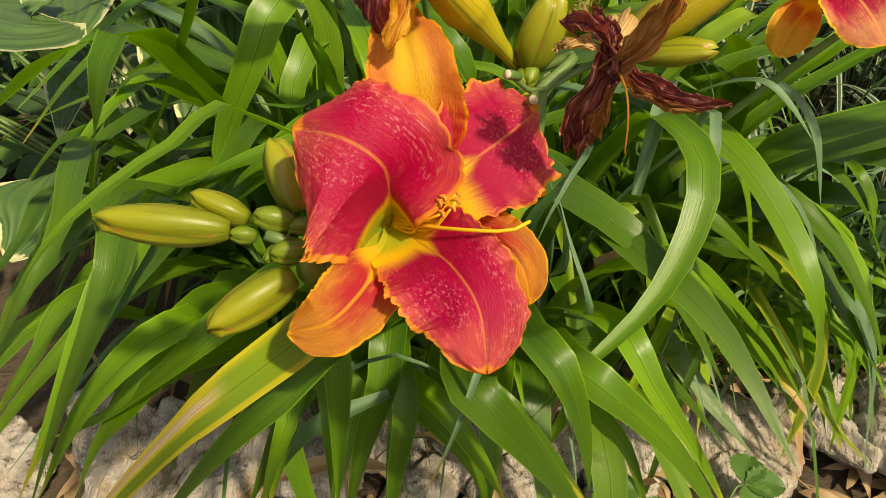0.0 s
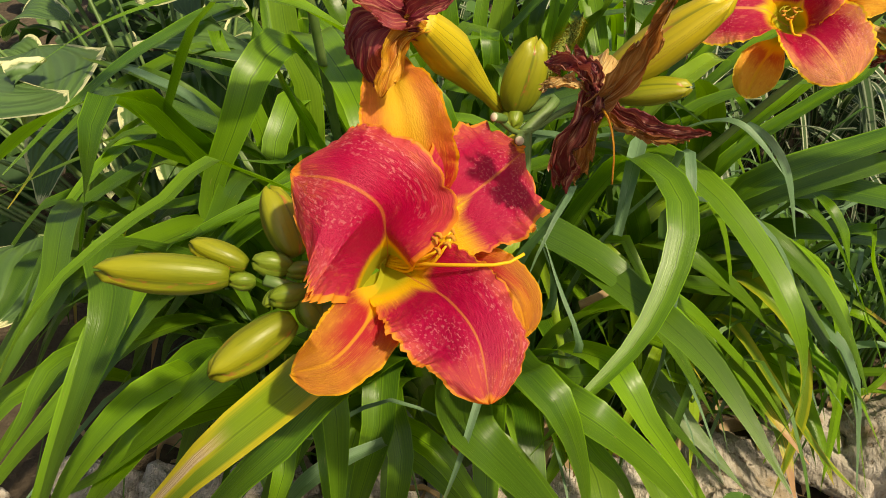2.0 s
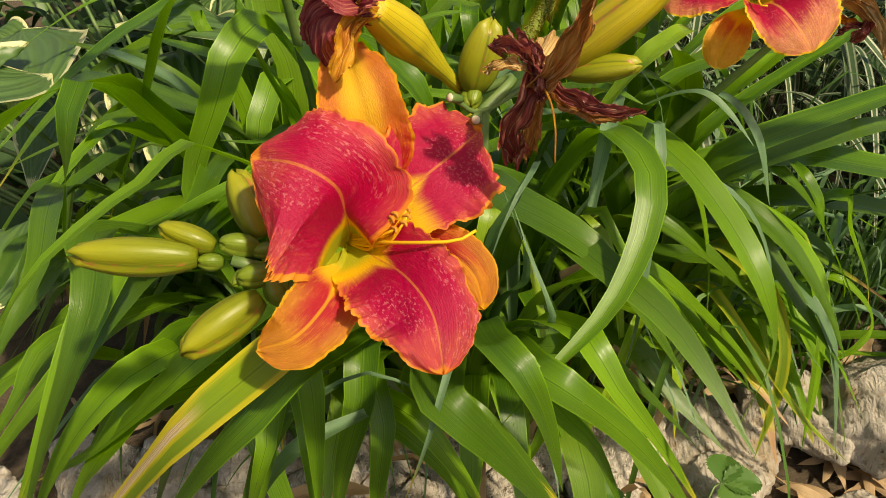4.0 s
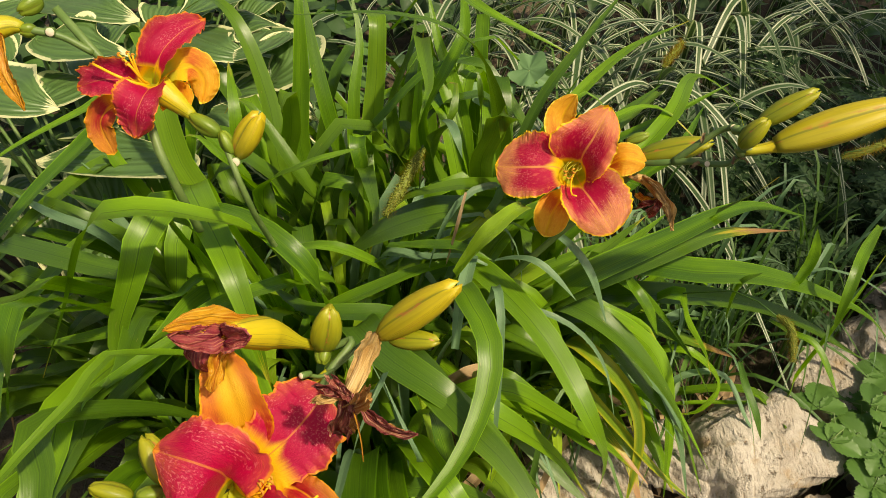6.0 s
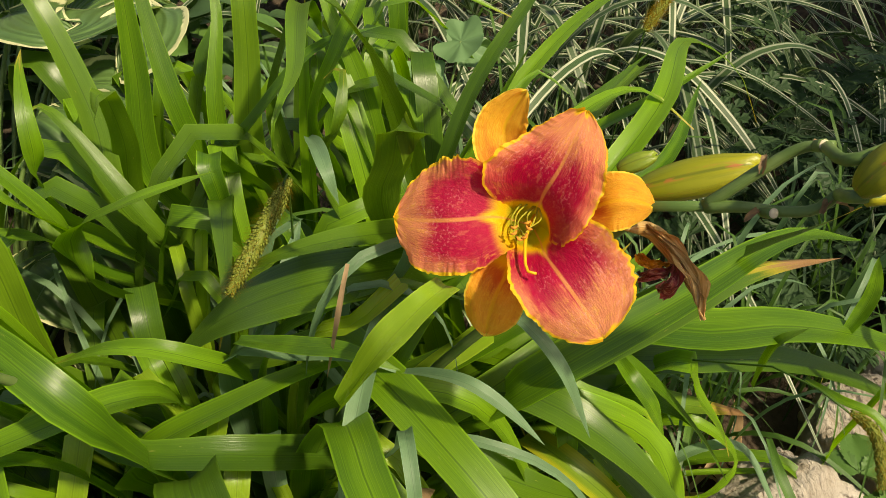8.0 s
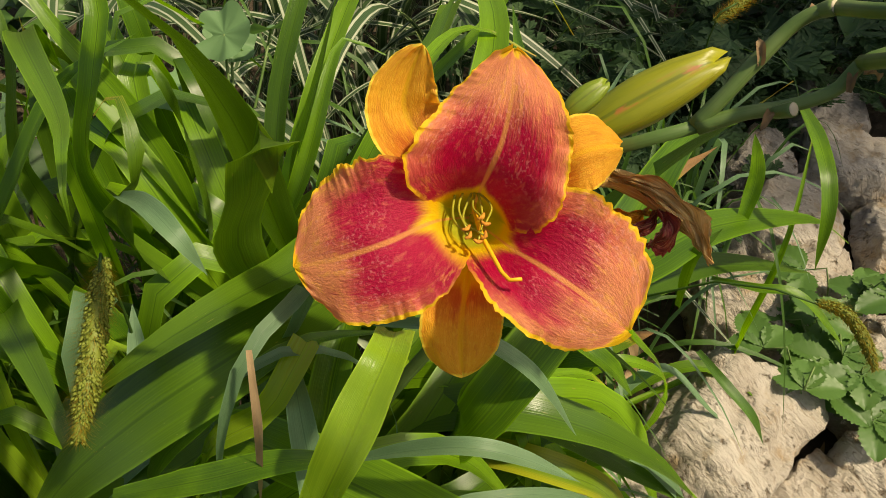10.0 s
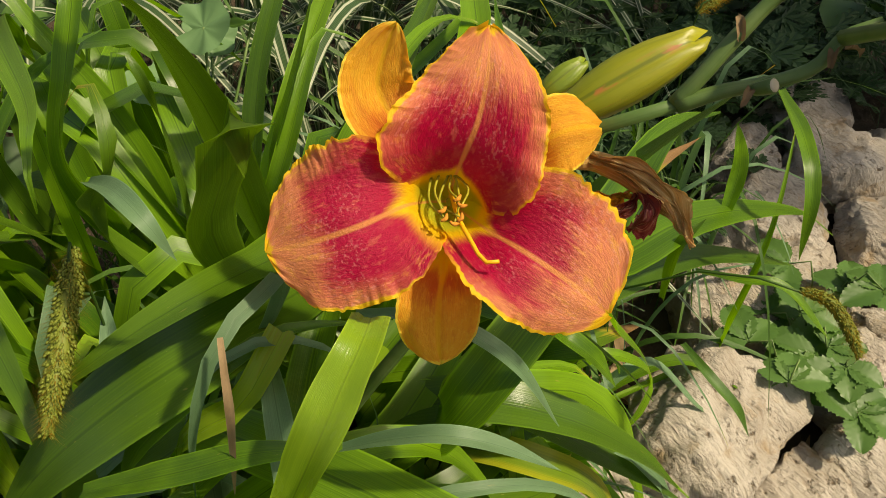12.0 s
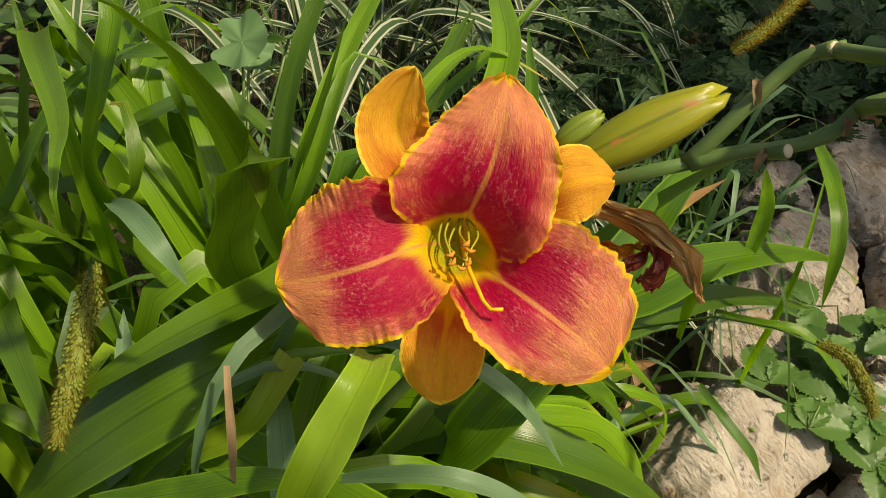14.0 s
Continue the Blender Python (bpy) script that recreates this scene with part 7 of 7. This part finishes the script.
cover_meshes = [cover_mesh("leaf", 700 + i) for i in range(6)]
for centre, spread, many, tall in (((-0.75, 1.50), 0.28, 150, 0.22), ((-0.20, 1.75), 0.30, 190, 0.26), ((-0.28, 2.25), 0.30, 150, 0.26), ((-0.45, 1.90), 0.28, 150, 0.24), ((0.30, 2.10), 0.32, 150, 0.24), ((1.00, 2.20), 0.35, 150, 0.22), ((1.65, 1.75), 0.32, 130, 0.2), ((-0.95, 0.95), 0.22, 100, 0.2), ((1.40, 1.10), 0.24, 130, 0.18), ((-0.70, 2.20), 0.35, 130, 0.25), ((1.80, 2.40), 0.35, 110, 0.25)):
    plant = thing("leafy_plant", (centre[0], centre[1], GROUND), "low bushy plant with small dark green leaves behind the flower bed", "plant", "leafy plants")
    for i in range(many):
        q = Vector((centre[0] + rng.gauss(0, spread * 0.6), centre[1] + rng.gauss(0, spread * 0.6), GROUND + tall * rng.uniform(0.1, 1.0)))
        ob = new("leaf", cover_meshes[i % 6])
        ob.parent = plant
        ob.location = q - origin_of(plant)
        ob.rotation_euler = (rng.uniform(-0.5, 0.5), rng.uniform(-0.4, 0.6), rng.uniform(0, 6.28))
        z = rng.uniform(0.7, 1.5)
        ob.scale = (z, z, z)
    for i in range(10):
        q = Vector((centre[0] + rng.gauss(0, spread * 0.5), centre[1] + rng.gauss(0, spread * 0.5), GROUND + tall * rng.uniform(0.6, 0.95)))
        foot = Vector((centre[0] + rng.gauss(0, 0.06), centre[1] + rng.gauss(0, 0.06), GROUND - 0.01))
        stalk(plant, "stem", [foot, foot.lerp(q, 0.5) + UP * 0.03, q], [0.0025, 0.002, 0.0012], STEM, n=6)


# ---- unseen small tree, added so that its crown shades the stones and the plants at the back ----
def added_shade_tree():
    r = random.Random(91)
    foot = Vector((2.45, 0.55, GROUND - 0.02))
    tree = thing("tree", foot, "unseen small tree added so its low crown shades the bed", "tree")
    fork = Vector((2.30, 0.60, 0.95))
    stalk(tree, "trunk", [foot, (2.43, 0.57, 0.4), fork], [0.055, 0.042, 0.036], TWIG, "grey-brown bark")
    verts, faces, uvs = [], [], []
    # limbs after the ninth are aimed to shade the right-hand stones
    for i in range(13):
        end = Vector((r.uniform(1.45, 2.75), r.uniform(-0.05, 1.35), r.uniform(1.35, 1.75)))
        if i > 8:
            end = Vector((r.uniform(1.62, 1.95), r.uniform(-0.10, 0.22), r.uniform(1.40, 1.65)))
        mid = fork.lerp(end, 0.5) + UP * r.uniform(0.05, 0.2)
        stalk(tree, "limb", [fork, mid, end], [0.020, 0.012, 0.004], TWIG, n=8)
        for k in range(190):
            at = (mid.lerp(end, r.uniform(0.0, 1.1))) + Vector((r.gauss(0, 0.13), r.gauss(0, 0.13), r.gauss(0, 0.08)))
            a = r.uniform(0, 6.28)
            way = Vector((math.cos(a), math.sin(a), r.uniform(-0.6, 0.2))) * r.uniform(0.05, 0.085)
            v, f, uv = flat_leaf([at, at + way * 0.5 + UP * 0.006, at + way], r.uniform(0.035, 0.05), 5, 3, 0.45, 0.2, 0.04, i * 200 + k)
            q = len(verts)
            verts.extend(v)
            uvs.extend(uv)
            faces.extend([tuple(q + c for c in g) for g in f])
    mesh_part("crown", verts, faces, BERRY, tree, "many small green leaves", uvs)


added_shade_tree()

# ---- striped ornamental grass ----
def blade_copies(parent, name, meshes, places):
    for i, (at, turn, size) in enumerate(places):
        ob = new(name, meshes[i % len(meshes)])
        ob.parent = parent
        ob.location = Vector(at) - origin_of(parent)
        ob.rotation_euler = (0, 0, turn)
        ob.scale = (size, size, size)


def blade_mesh(name, reach, height, width, material, seed, droop=0.4, n=24):
    r = random.Random(seed)
    side = r.uniform(-0.06, 0.06)
    pts = [(0, 0, 0), (reach * 0.10, side * 0.3, height * 0.62), (reach * 0.26, side * 0.7, height * 0.93), (reach * 0.45, side, height), (reach * 0.64, side * 1.3, height * (1 - droop * 0.18)), (reach * 0.83, side * 1.6, height * (1 - droop * 0.52)), (reach, side * 2, height * (1 - droop))]
    v, f, uv = leaf_sheet([Vector(p) for p in pts], width, fold=0.25, n=n, across=3, seed=seed, twist=r.uniform(-40, 40), taper=0.35)
    me = bpy.data.meshes.new(name)
    me.from_pydata([tuple(p) for p in v], [], f)
    layer = me.uv_layers.new(name="UVMap")
    flat = np.empty(len(me.loops), dtype=np.int32)
    me.loops.foreach_get("vertex_index", flat)
    layer.data.foreach_set("uv", np.array(uv, dtype=np.float32)[flat].ravel())
    me.materials.append(material)
    me.polygons.foreach_set("use_smooth", [True] * len(me.polygons))
    return me


striped_meshes = [blade_mesh("blade", rng.uniform(0.40, 0.62), rng.uniform(0.24, 0.36), rng.uniform(0.011, 0.019), STRIPED, 300 + i, rng.uniform(0.5, 0.95), 32) for i in range(14)]
for centre, spread, many in (((0.60, 1.36), 0.15, 76), ((0.92, 1.58), 0.22, 76), ((0.40, 1.68), 0.20, 64), ((1.20, 1.95), 0.20, 24)):
    tuft = thing("striped_grass_clump", (centre[0], centre[1], GROUND), "ornamental grass with narrow green and white striped arching blades", "grass", "striped grass clumps")
    places = []
    for i in range(many):
        places.append(((centre[0] + rng.gauss(0, spread * 0.6), centre[1] + rng.gauss(0, spread * 0.6), GROUND - 0.01), rng.gauss(-0.9, 1.1), rng.uniform(0.7, 1.15)))
    blade_copies(tuft, "blade", striped_meshes, places)


# ---- thin garden grass between the plants ----
grass_meshes = [blade_mesh("blade", rng.uniform(0.10, 0.26), rng.uniform(0.14, 0.34), rng.uniform(0.004, 0.008), GRASS if i % 3 else BLADE, 400 + i, rng.uniform(0.1, 0.7), 14) for i in range(14)]
for centre, spread, many in (((0.34, 0.98), 0.16, 40), ((0.52, 0.78), 0.08, 46), ((0.06, 0.74), 0.12, 40), ((0.40, 1.15), 0.14, 40), ((-0.10, 1.35), 0.2, 40), ((0.60, 0.74), 0.05, 30), ((0.78, 0.82), 0.09, 50), ((0.20, 0.66), 0.12, 50), ((-0.12, 0.66), 0.12, 40), ((0.02, 0.95), 0.16, 50), ((0.20, 1.20), 0.18, 50)):
    tuft = thing("grass_tuft", (centre[0], centre[1], GROUND), "tuft of thin green garden grass among the daylilies", "grass", "grass tufts")
    blade_copies(tuft, "blade", grass_meshes, [((centre[0] + rng.gauss(0, spread * 0.6), centre[1] + rng.gauss(0, spread * 0.6), GROUND - 0.01), rng.uniform(0, 6.28), rng.uniform(0.7, 1.2)) for _ in range(many)])


# ---- cut-leaved foliage plant ----
def cut_leaf_mesh(name, seed, lobes=5):
    r = random.Random(seed)
    verts, faces = [], []

    def lobe(at, angle, length, width, lift):
        d = Vector((math.cos(angle), math.sin(angle), 0))
        s = Vector((-d.y, d.x, 0))
        k = len(verts)
        p = Vector(at)
        verts.extend([p, p + d * length * 0.55 + s * width + UP * lift, p + d * length + UP * lift * 0.2, p + d * length * 0.55 - s * width + UP * lift, p + d * length * 0.55 + UP * lift * 0.2])
        faces.extend([(k, k + 4, k + 1), (k + 4, k + 2, k + 1), (k, k + 3, k + 4), (k + 4, k + 3, k + 2)])

    for i in range(lobes):
        a = (i - (lobes - 1) / 2) * 0.72 + r.uniform(-0.1, 0.1)
        ln = 0.030 * (1 - 0.10 * abs(i - (lobes - 1) / 2)) * r.uniform(0.85, 1.1)
        lobe((0, 0, 0), a, ln, 0.0046, 0.002)
        tip = Vector((math.cos(a), math.sin(a), 0)) * ln
        for f, da in ((0.45, 0.6), (0.45, -0.6), (0.72, 0.5), (0.72, -0.5)):
            lobe(tip * f + UP * 0.001, a + da + r.uniform(-0.1, 0.1), ln * 0.40, 0.0034, 0.0015)
        lobe(tip * 0.82, a, ln * 0.32, 0.0034, 0.001)
    k = len(verts)
    verts.extend([Vector((0, 0.0005, 0)), Vector((0, -0.0005, 0)), Vector((-0.05, -0.0006, -0.035)), Vector((-0.05, 0.0006, -0.035))])
    faces.append((k, k + 1, k + 2, k + 3))
    me = bpy.data.meshes.new(name)
    me.from_pydata([tuple(v) for v in verts], [], faces)
    me.materials.append(CUTLEAF)
    return me


cut_meshes = [cut_leaf_mesh("leaf", 500 + i) for i in range(5)]
for centre, spread, many, tall in (((0.86, 1.00), 0.13, 110, 0.30), ((1.10, 1.12), 0.16, 100, 0.30), ((0.70, 0.86), 0.09, 70, 0.22), ((1.30, 1.35), 0.2, 90, 0.3), ((1.28, 0.92), 0.12, 80, 0.20), ((1.04, 0.96), 0.10, 90, 0.22), ((0.80, 0.92), 0.08, 60, 0.20), ((1.22, 0.98), 0.14, 100, 0.22), ((1.36, 0.74), 0.12, 70, 0.12), ((0.92, 1.20), 0.14, 90, 0.3)):
    plant = thing("cut_leaved_plant", (centre[0], centre[1], GROUND), "low dark green plant with deeply cut feathery leaves", "plant", "cut-leaved plants")
    for i in range(int(many * 0.62)):
        q = Vector((centre[0] + rng.gauss(0, spread * 0.7), centre[1] + rng.gauss(0, spread * 0.7), GROUND + tall * rng.uniform(0.25, 1.0)))
        ob = new("leaf", cut_meshes[i % 5])
        ob.parent = plant
        ob.location = q - origin_of(plant)
        ob.rotation_euler = (rng.uniform(-0.6, 0.6), rng.uniform(-0.6, 0.6), rng.uniform(0, 6.28))
        z = rng.uniform(1.1, 1.7)
        ob.scale = (z, z, z)
    for i in range(14):
        q = Vector((centre[0] + rng.gauss(0, spread * 0.6), centre[1] + rng.gauss(0, spread * 0.6), GROUND + tall * rng.uniform(0.6, 0.95)))
        foot = Vector((centre[0] + rng.uniform(-0.03, 0.03), centre[1] + rng.uniform(-0.03, 0.03), GROUND - 0.01))
        stalk(plant, "leaf_stalk", [foot, foot.lerp(q, 0.5) + UP * 0.04, q], [0.0016, 0.0012, 0.0009], STEM, n=8)


# ---- round-leaved plant, toothed low plant ----
def round_leaf(parent, at, size, tilt, turn, seed, material, teeth=0, lobes=5, name="leaf"):
    around, rings = 48, 6
    verts = [Vector((0, 0, 0))]
    for k in range(1, rings + 1):
        f = k / rings
        for j in range(around):
            g = 2 * math.pi * j / around
            notch = 1 - 0.55 * math.exp(-((g - math.pi) / 0.30) ** 2)
            rad = size * f * notch * (1 + 0.09 * math.cos(lobes * g)) * (1 + (0.06 * (((j * teeth / around) % 1) - 0.5) if teeth and k == rings else 0))
            z = size * (0.12 * f * f * math.cos(lobes * g) + 0.10 * f * f + 0.03 * math.sin(g * 9 + seed) * f)
            verts.append(Vector((rad * math.cos(g), rad * math.sin(g), z)))
    faces = [(0, 1 + j, 1 + (j + 1) % around) for j in range(around)]
    for k in range(rings - 1):
        for j in range(around):
            a, b = 1 + k * around, 1 + (k + 1) * around
            faces.append((a + j, b + j, b + (j + 1) % around, a + (j + 1) % around))
    rot = Euler((radians(tilt[0]), radians(tilt[1]), radians(turn))).to_matrix()
    return mesh_part(name, [Vector(at) + rot @ v for v in verts], faces, material, parent)


mallow = thing("round_leaved_plant", (0.320, 1.080, GROUND), "plant with round scalloped soft green leaves", "plant")
for i, (x, y, z, s) in enumerate(((0.38, 1.13, 0.37, 0.034), (0.33, 1.12, 0.34, 0.026), (0.43, 1.12, 0.36, 0.030), (0.30, 1.16, 0.31, 0.028), (0.40, 1.18, 0.33, 0.030))):
    round_leaf(mallow, (x, y, z), s, (rng.uniform(10, 40), rng.uniform(-20, 20)), rng.uniform(0, 360), i, ROUND)
    stalk(mallow, "leaf_stalk", [(0.32, 1.08, GROUND - 0.01), (0.32, 1.06, 0.2), (x, y, z)], [0.0025, 0.002, 0.0015], STEM, n=10)


def toothed_leaf(parent, base, way, length, width, seed):
    """A strawberry-like leaflet with toothed edges and a folded middle."""
    base, way = Vector(base), Vector(way).normalized()
    side = way.cross(UP).normalized()
    up = side.cross(way)
    n, across = 24, 9
    verts, uvs = [], []
    for i in range(n + 1):
        u = i / n
        hw = width * 0.5 * max(math.sin(math.pi * u ** 0.9) ** 0.6 if 0 < u < 1 else 0.03, 0.03)
        for j in range(across):
            v = 2 * j / (across - 1) - 1
            tooth = 1 + (0.10 if i % 2 else -0.06) * (abs(v) > 0.95)
            rip = 0.03 * width * math.cos(math.pi * (u * 12 - abs(v) * 3.5)) * abs(v)
            verts.append(base + way * length * (u + 0.08 * abs(v)) + side * hw * v * tooth + up * (0.22 * hw * abs(v) + rip - length * 0.25 * u * u))
            uvs.append((u, (v + 1) / 2))
    return mesh_part("leaflet", verts, grid_faces(n + 1, across), BERRY, parent, "", uvs)


for c in ((0.735, 0.555), (0.765, 0.520), (0.715, 0.530), (0.790, 0.575), (0.860, 0.600), (0.300, 0.430), (0.180, 0.420)):
    low = thing("toothed_low_plant", (c[0], c[1], GROUND), "low plant with toothed three-part green leaves beside the stones", "plant", "toothed low plants")
    for i in range(4 if c[0] > 0.5 else 2):
        hub = Vector((c[0] + rng.uniform(-0.05, 0.05), c[1] + rng.uniform(-0.05, 0.05), rng.uniform(0.03, 0.10)))
        stalk(low, "leaf_stalk", [(c[0], c[1], GROUND - 0.01), ((c[0] + hub.x) / 2, (c[1] + hub.y) / 2, hub.z + 0.01), hub], [0.0016, 0.0013, 0.001], STEM, n=6)
        a0 = rng.uniform(0, 6.28)
        for k in (-1.1, 0, 1.1):
            toothed_leaf(low, hub, (math.cos(a0 + k), math.sin(a0 + k), 0.15), rng.uniform(0.036, 0.052), rng.uniform(0.030, 0.040), i)


# ---- foxtail grass with bristly seed heads ----
def foxtail(foot, points, thick, label, seed, rise=()):
    r = random.Random(seed)
    pts = [Vector(p) for p in points]
    ob = thing("foxtail_grass", foot, label, "grass", "foxtail grasses")
    stalk(ob, "stem", [Vector(foot) - UP * 0.01, *(rise or [Vector(foot).lerp(pts[0], 0.5) + UP * 0.04]), pts[0], pts[1]], [0.0012, 0.0010, 0.0009, 0.0008], GRASS, n=14)
    line, tans = curve_through(pts, 60)
    sv, sf, bv, bf = [], [], [], []
    for i, (p, t) in enumerate(zip(line, tans)):
        u = i / 60
        rad = thick * min(1.0, 0.45 + 3 * u) * (1 - 0.55 * smooth01(u, 0.75, 1.0))
        ref = t.cross(UP).normalized()
        other = t.cross(ref)
        for k in range(13):
            g = r.uniform(0, 6.28)
            d = ref * math.cos(g) + other * math.sin(g)
            c = p + d * rad * r.uniform(0.6, 0.85) + t * r.uniform(-0.001, 0.001)
            ax = (t * 0.8 + d * 0.6).normalized()
            s1 = ax.cross(d).normalized()
            s2 = ax.cross(s1)
            a, b = thick * 0.26, thick * 0.14
            q = len(sv)
            sv.extend([c - ax * a, c + s1 * b, c + s2 * b, c - s1 * b, c - s2 * b, c + ax * a])
            for m in range(4):
                sf.append((q, q + 1 + m, q + 1 + (m + 1) % 4))
                sf.append((q + 5, q + 1 + (m + 1) % 4, q + 1 + m))
        for k in range(22):
            g = r.uniform(0, 6.28)
            d = ref * math.cos(g) + other * math.sin(g)
            c = p + d * rad * 0.7
            far = c + (d * 0.9 + t * r.uniform(0.2, 0.8)).normalized() * thick * r.uniform(0.8, 1.7)
            w = t.cross(d) * 0.00013
            q = len(bv)
            bv.extend([c - w, c + w, far])
            bf.append((q, q + 1, q + 2))
    cv, cf, cu = tube(pts, [thick * 0.4, thick * 0.72, thick * 0.72, thick * 0.4], 16, 8)
    k = len(sv)
    sv.extend(cv)
    sf.extend([tuple(k + x for x in f) for f in cf])
    head = mesh_part("seed_head", sv, sf, SEED, ob, "bristly green seed head")
    mesh_part("bristles", bv, bf, BRISTLE, head, "fine golden bristles", smooth=False)
    return ob


foxtail((0.100, 0.720, GROUND), [(0.155, 0.690, 0.534), (0.140, 0.669, 0.523), (0.121, 0.644, 0.510), (0.106, 0.626, 0.499)], 0.0070, "foxtail grass with a bristly nodding green seed head", 1)
foxtail((0.400, 0.730, GROUND), [(0.502, 0.494, 0.415), (0.508, 0.478, 0.414), (0.505, 0.460, 0.406), (0.500, 0.447, 0.397)], 0.0045, "foxtail grass with a bristly nodding green seed head", 2, [(0.430, 0.670, 0.250), (0.480, 0.558, 0.392), (0.489, 0.525, 0.412)])
foxtail((0.900, 0.900, GROUND), [(0.719, 0.758, 0.409), (0.753, 0.754, 0.420), (0.799, 0.754, 0.440)], 0.0058, "foxtail grass with an upright yellow-green seed head", 3)
foxtail((0.560, 1.080, GROUND), [(0.494, 0.863, 0.508), (0.510, 0.873, 0.521), (0.523, 0.881, 0.532)], 0.0052, "foxtail grass with an upright yellow-green seed head", 4)


# ---- loose bits on the soil ----
for i in range(14):
    a = rng.uniform(0, 6.28)
    x, y = rng.uniform(-0.2, 0.75), rng.uniform(0.36, 0.75)
    ln = rng.uniform(0.04, 0.12)
    twig = stalk(None, "twig", [(x, y, GROUND + 0.006), (x + math.cos(a) * ln * 0.5, y + math.sin(a) * ln * 0.5, GROUND + 0.010), (x + math.cos(a) * ln, y + math.sin(a) * ln, GROUND + 0.004)], [0.0014, 0.0012, 0.0008], TWIG, n=6)
    tagged(twig, "thin dry brown twig lying on the soil", "twig", "twigs")


def litter(name, seed, many, box, label):
    """Flattened dry leaf scraps over the soil, one sheet of debris."""
    r = random.Random(seed)
    verts, faces, uvs = [], [], []
    for i in range(many):
        x, y = r.uniform(box[0], box[1]), r.uniform(box[2], box[3])
        a = r.uniform(0, 6.28)
        ln = r.uniform(0.03, 0.13)
        way = Vector((math.cos(a), math.sin(a), 0)) * ln
        p = Vector((x, y, GROUND + r.uniform(0.008, 0.022)))
        v, f, uv = leaf_sheet([p, p + way * 0.35 + UP * r.uniform(0.0, 0.014), p + way * 0.7 + UP * r.uniform(0.0, 0.018), p + way + UP * r.uniform(-0.004, 0.008)], r.uniform(0.006, 0.018), fold=r.uniform(-0.4, 0.6), twist=r.uniform(-70, 70), n=8, across=4, wave=0.14, seed=i)
        k = len(verts)
        verts.extend(v)
        uvs.extend(uv)
        faces.extend([tuple(k + c for c in q) for q in f])
    ob = mesh_part(name, verts, faces, DRY, None, "", uvs)
    tagged(ob, label, "leaf litter", kind="stuff")


litter("leaf_litter", 71, 260, (-0.45, 0.65, 0.42, 0.72), "dry tan leaf scraps lying on the soil between stones")
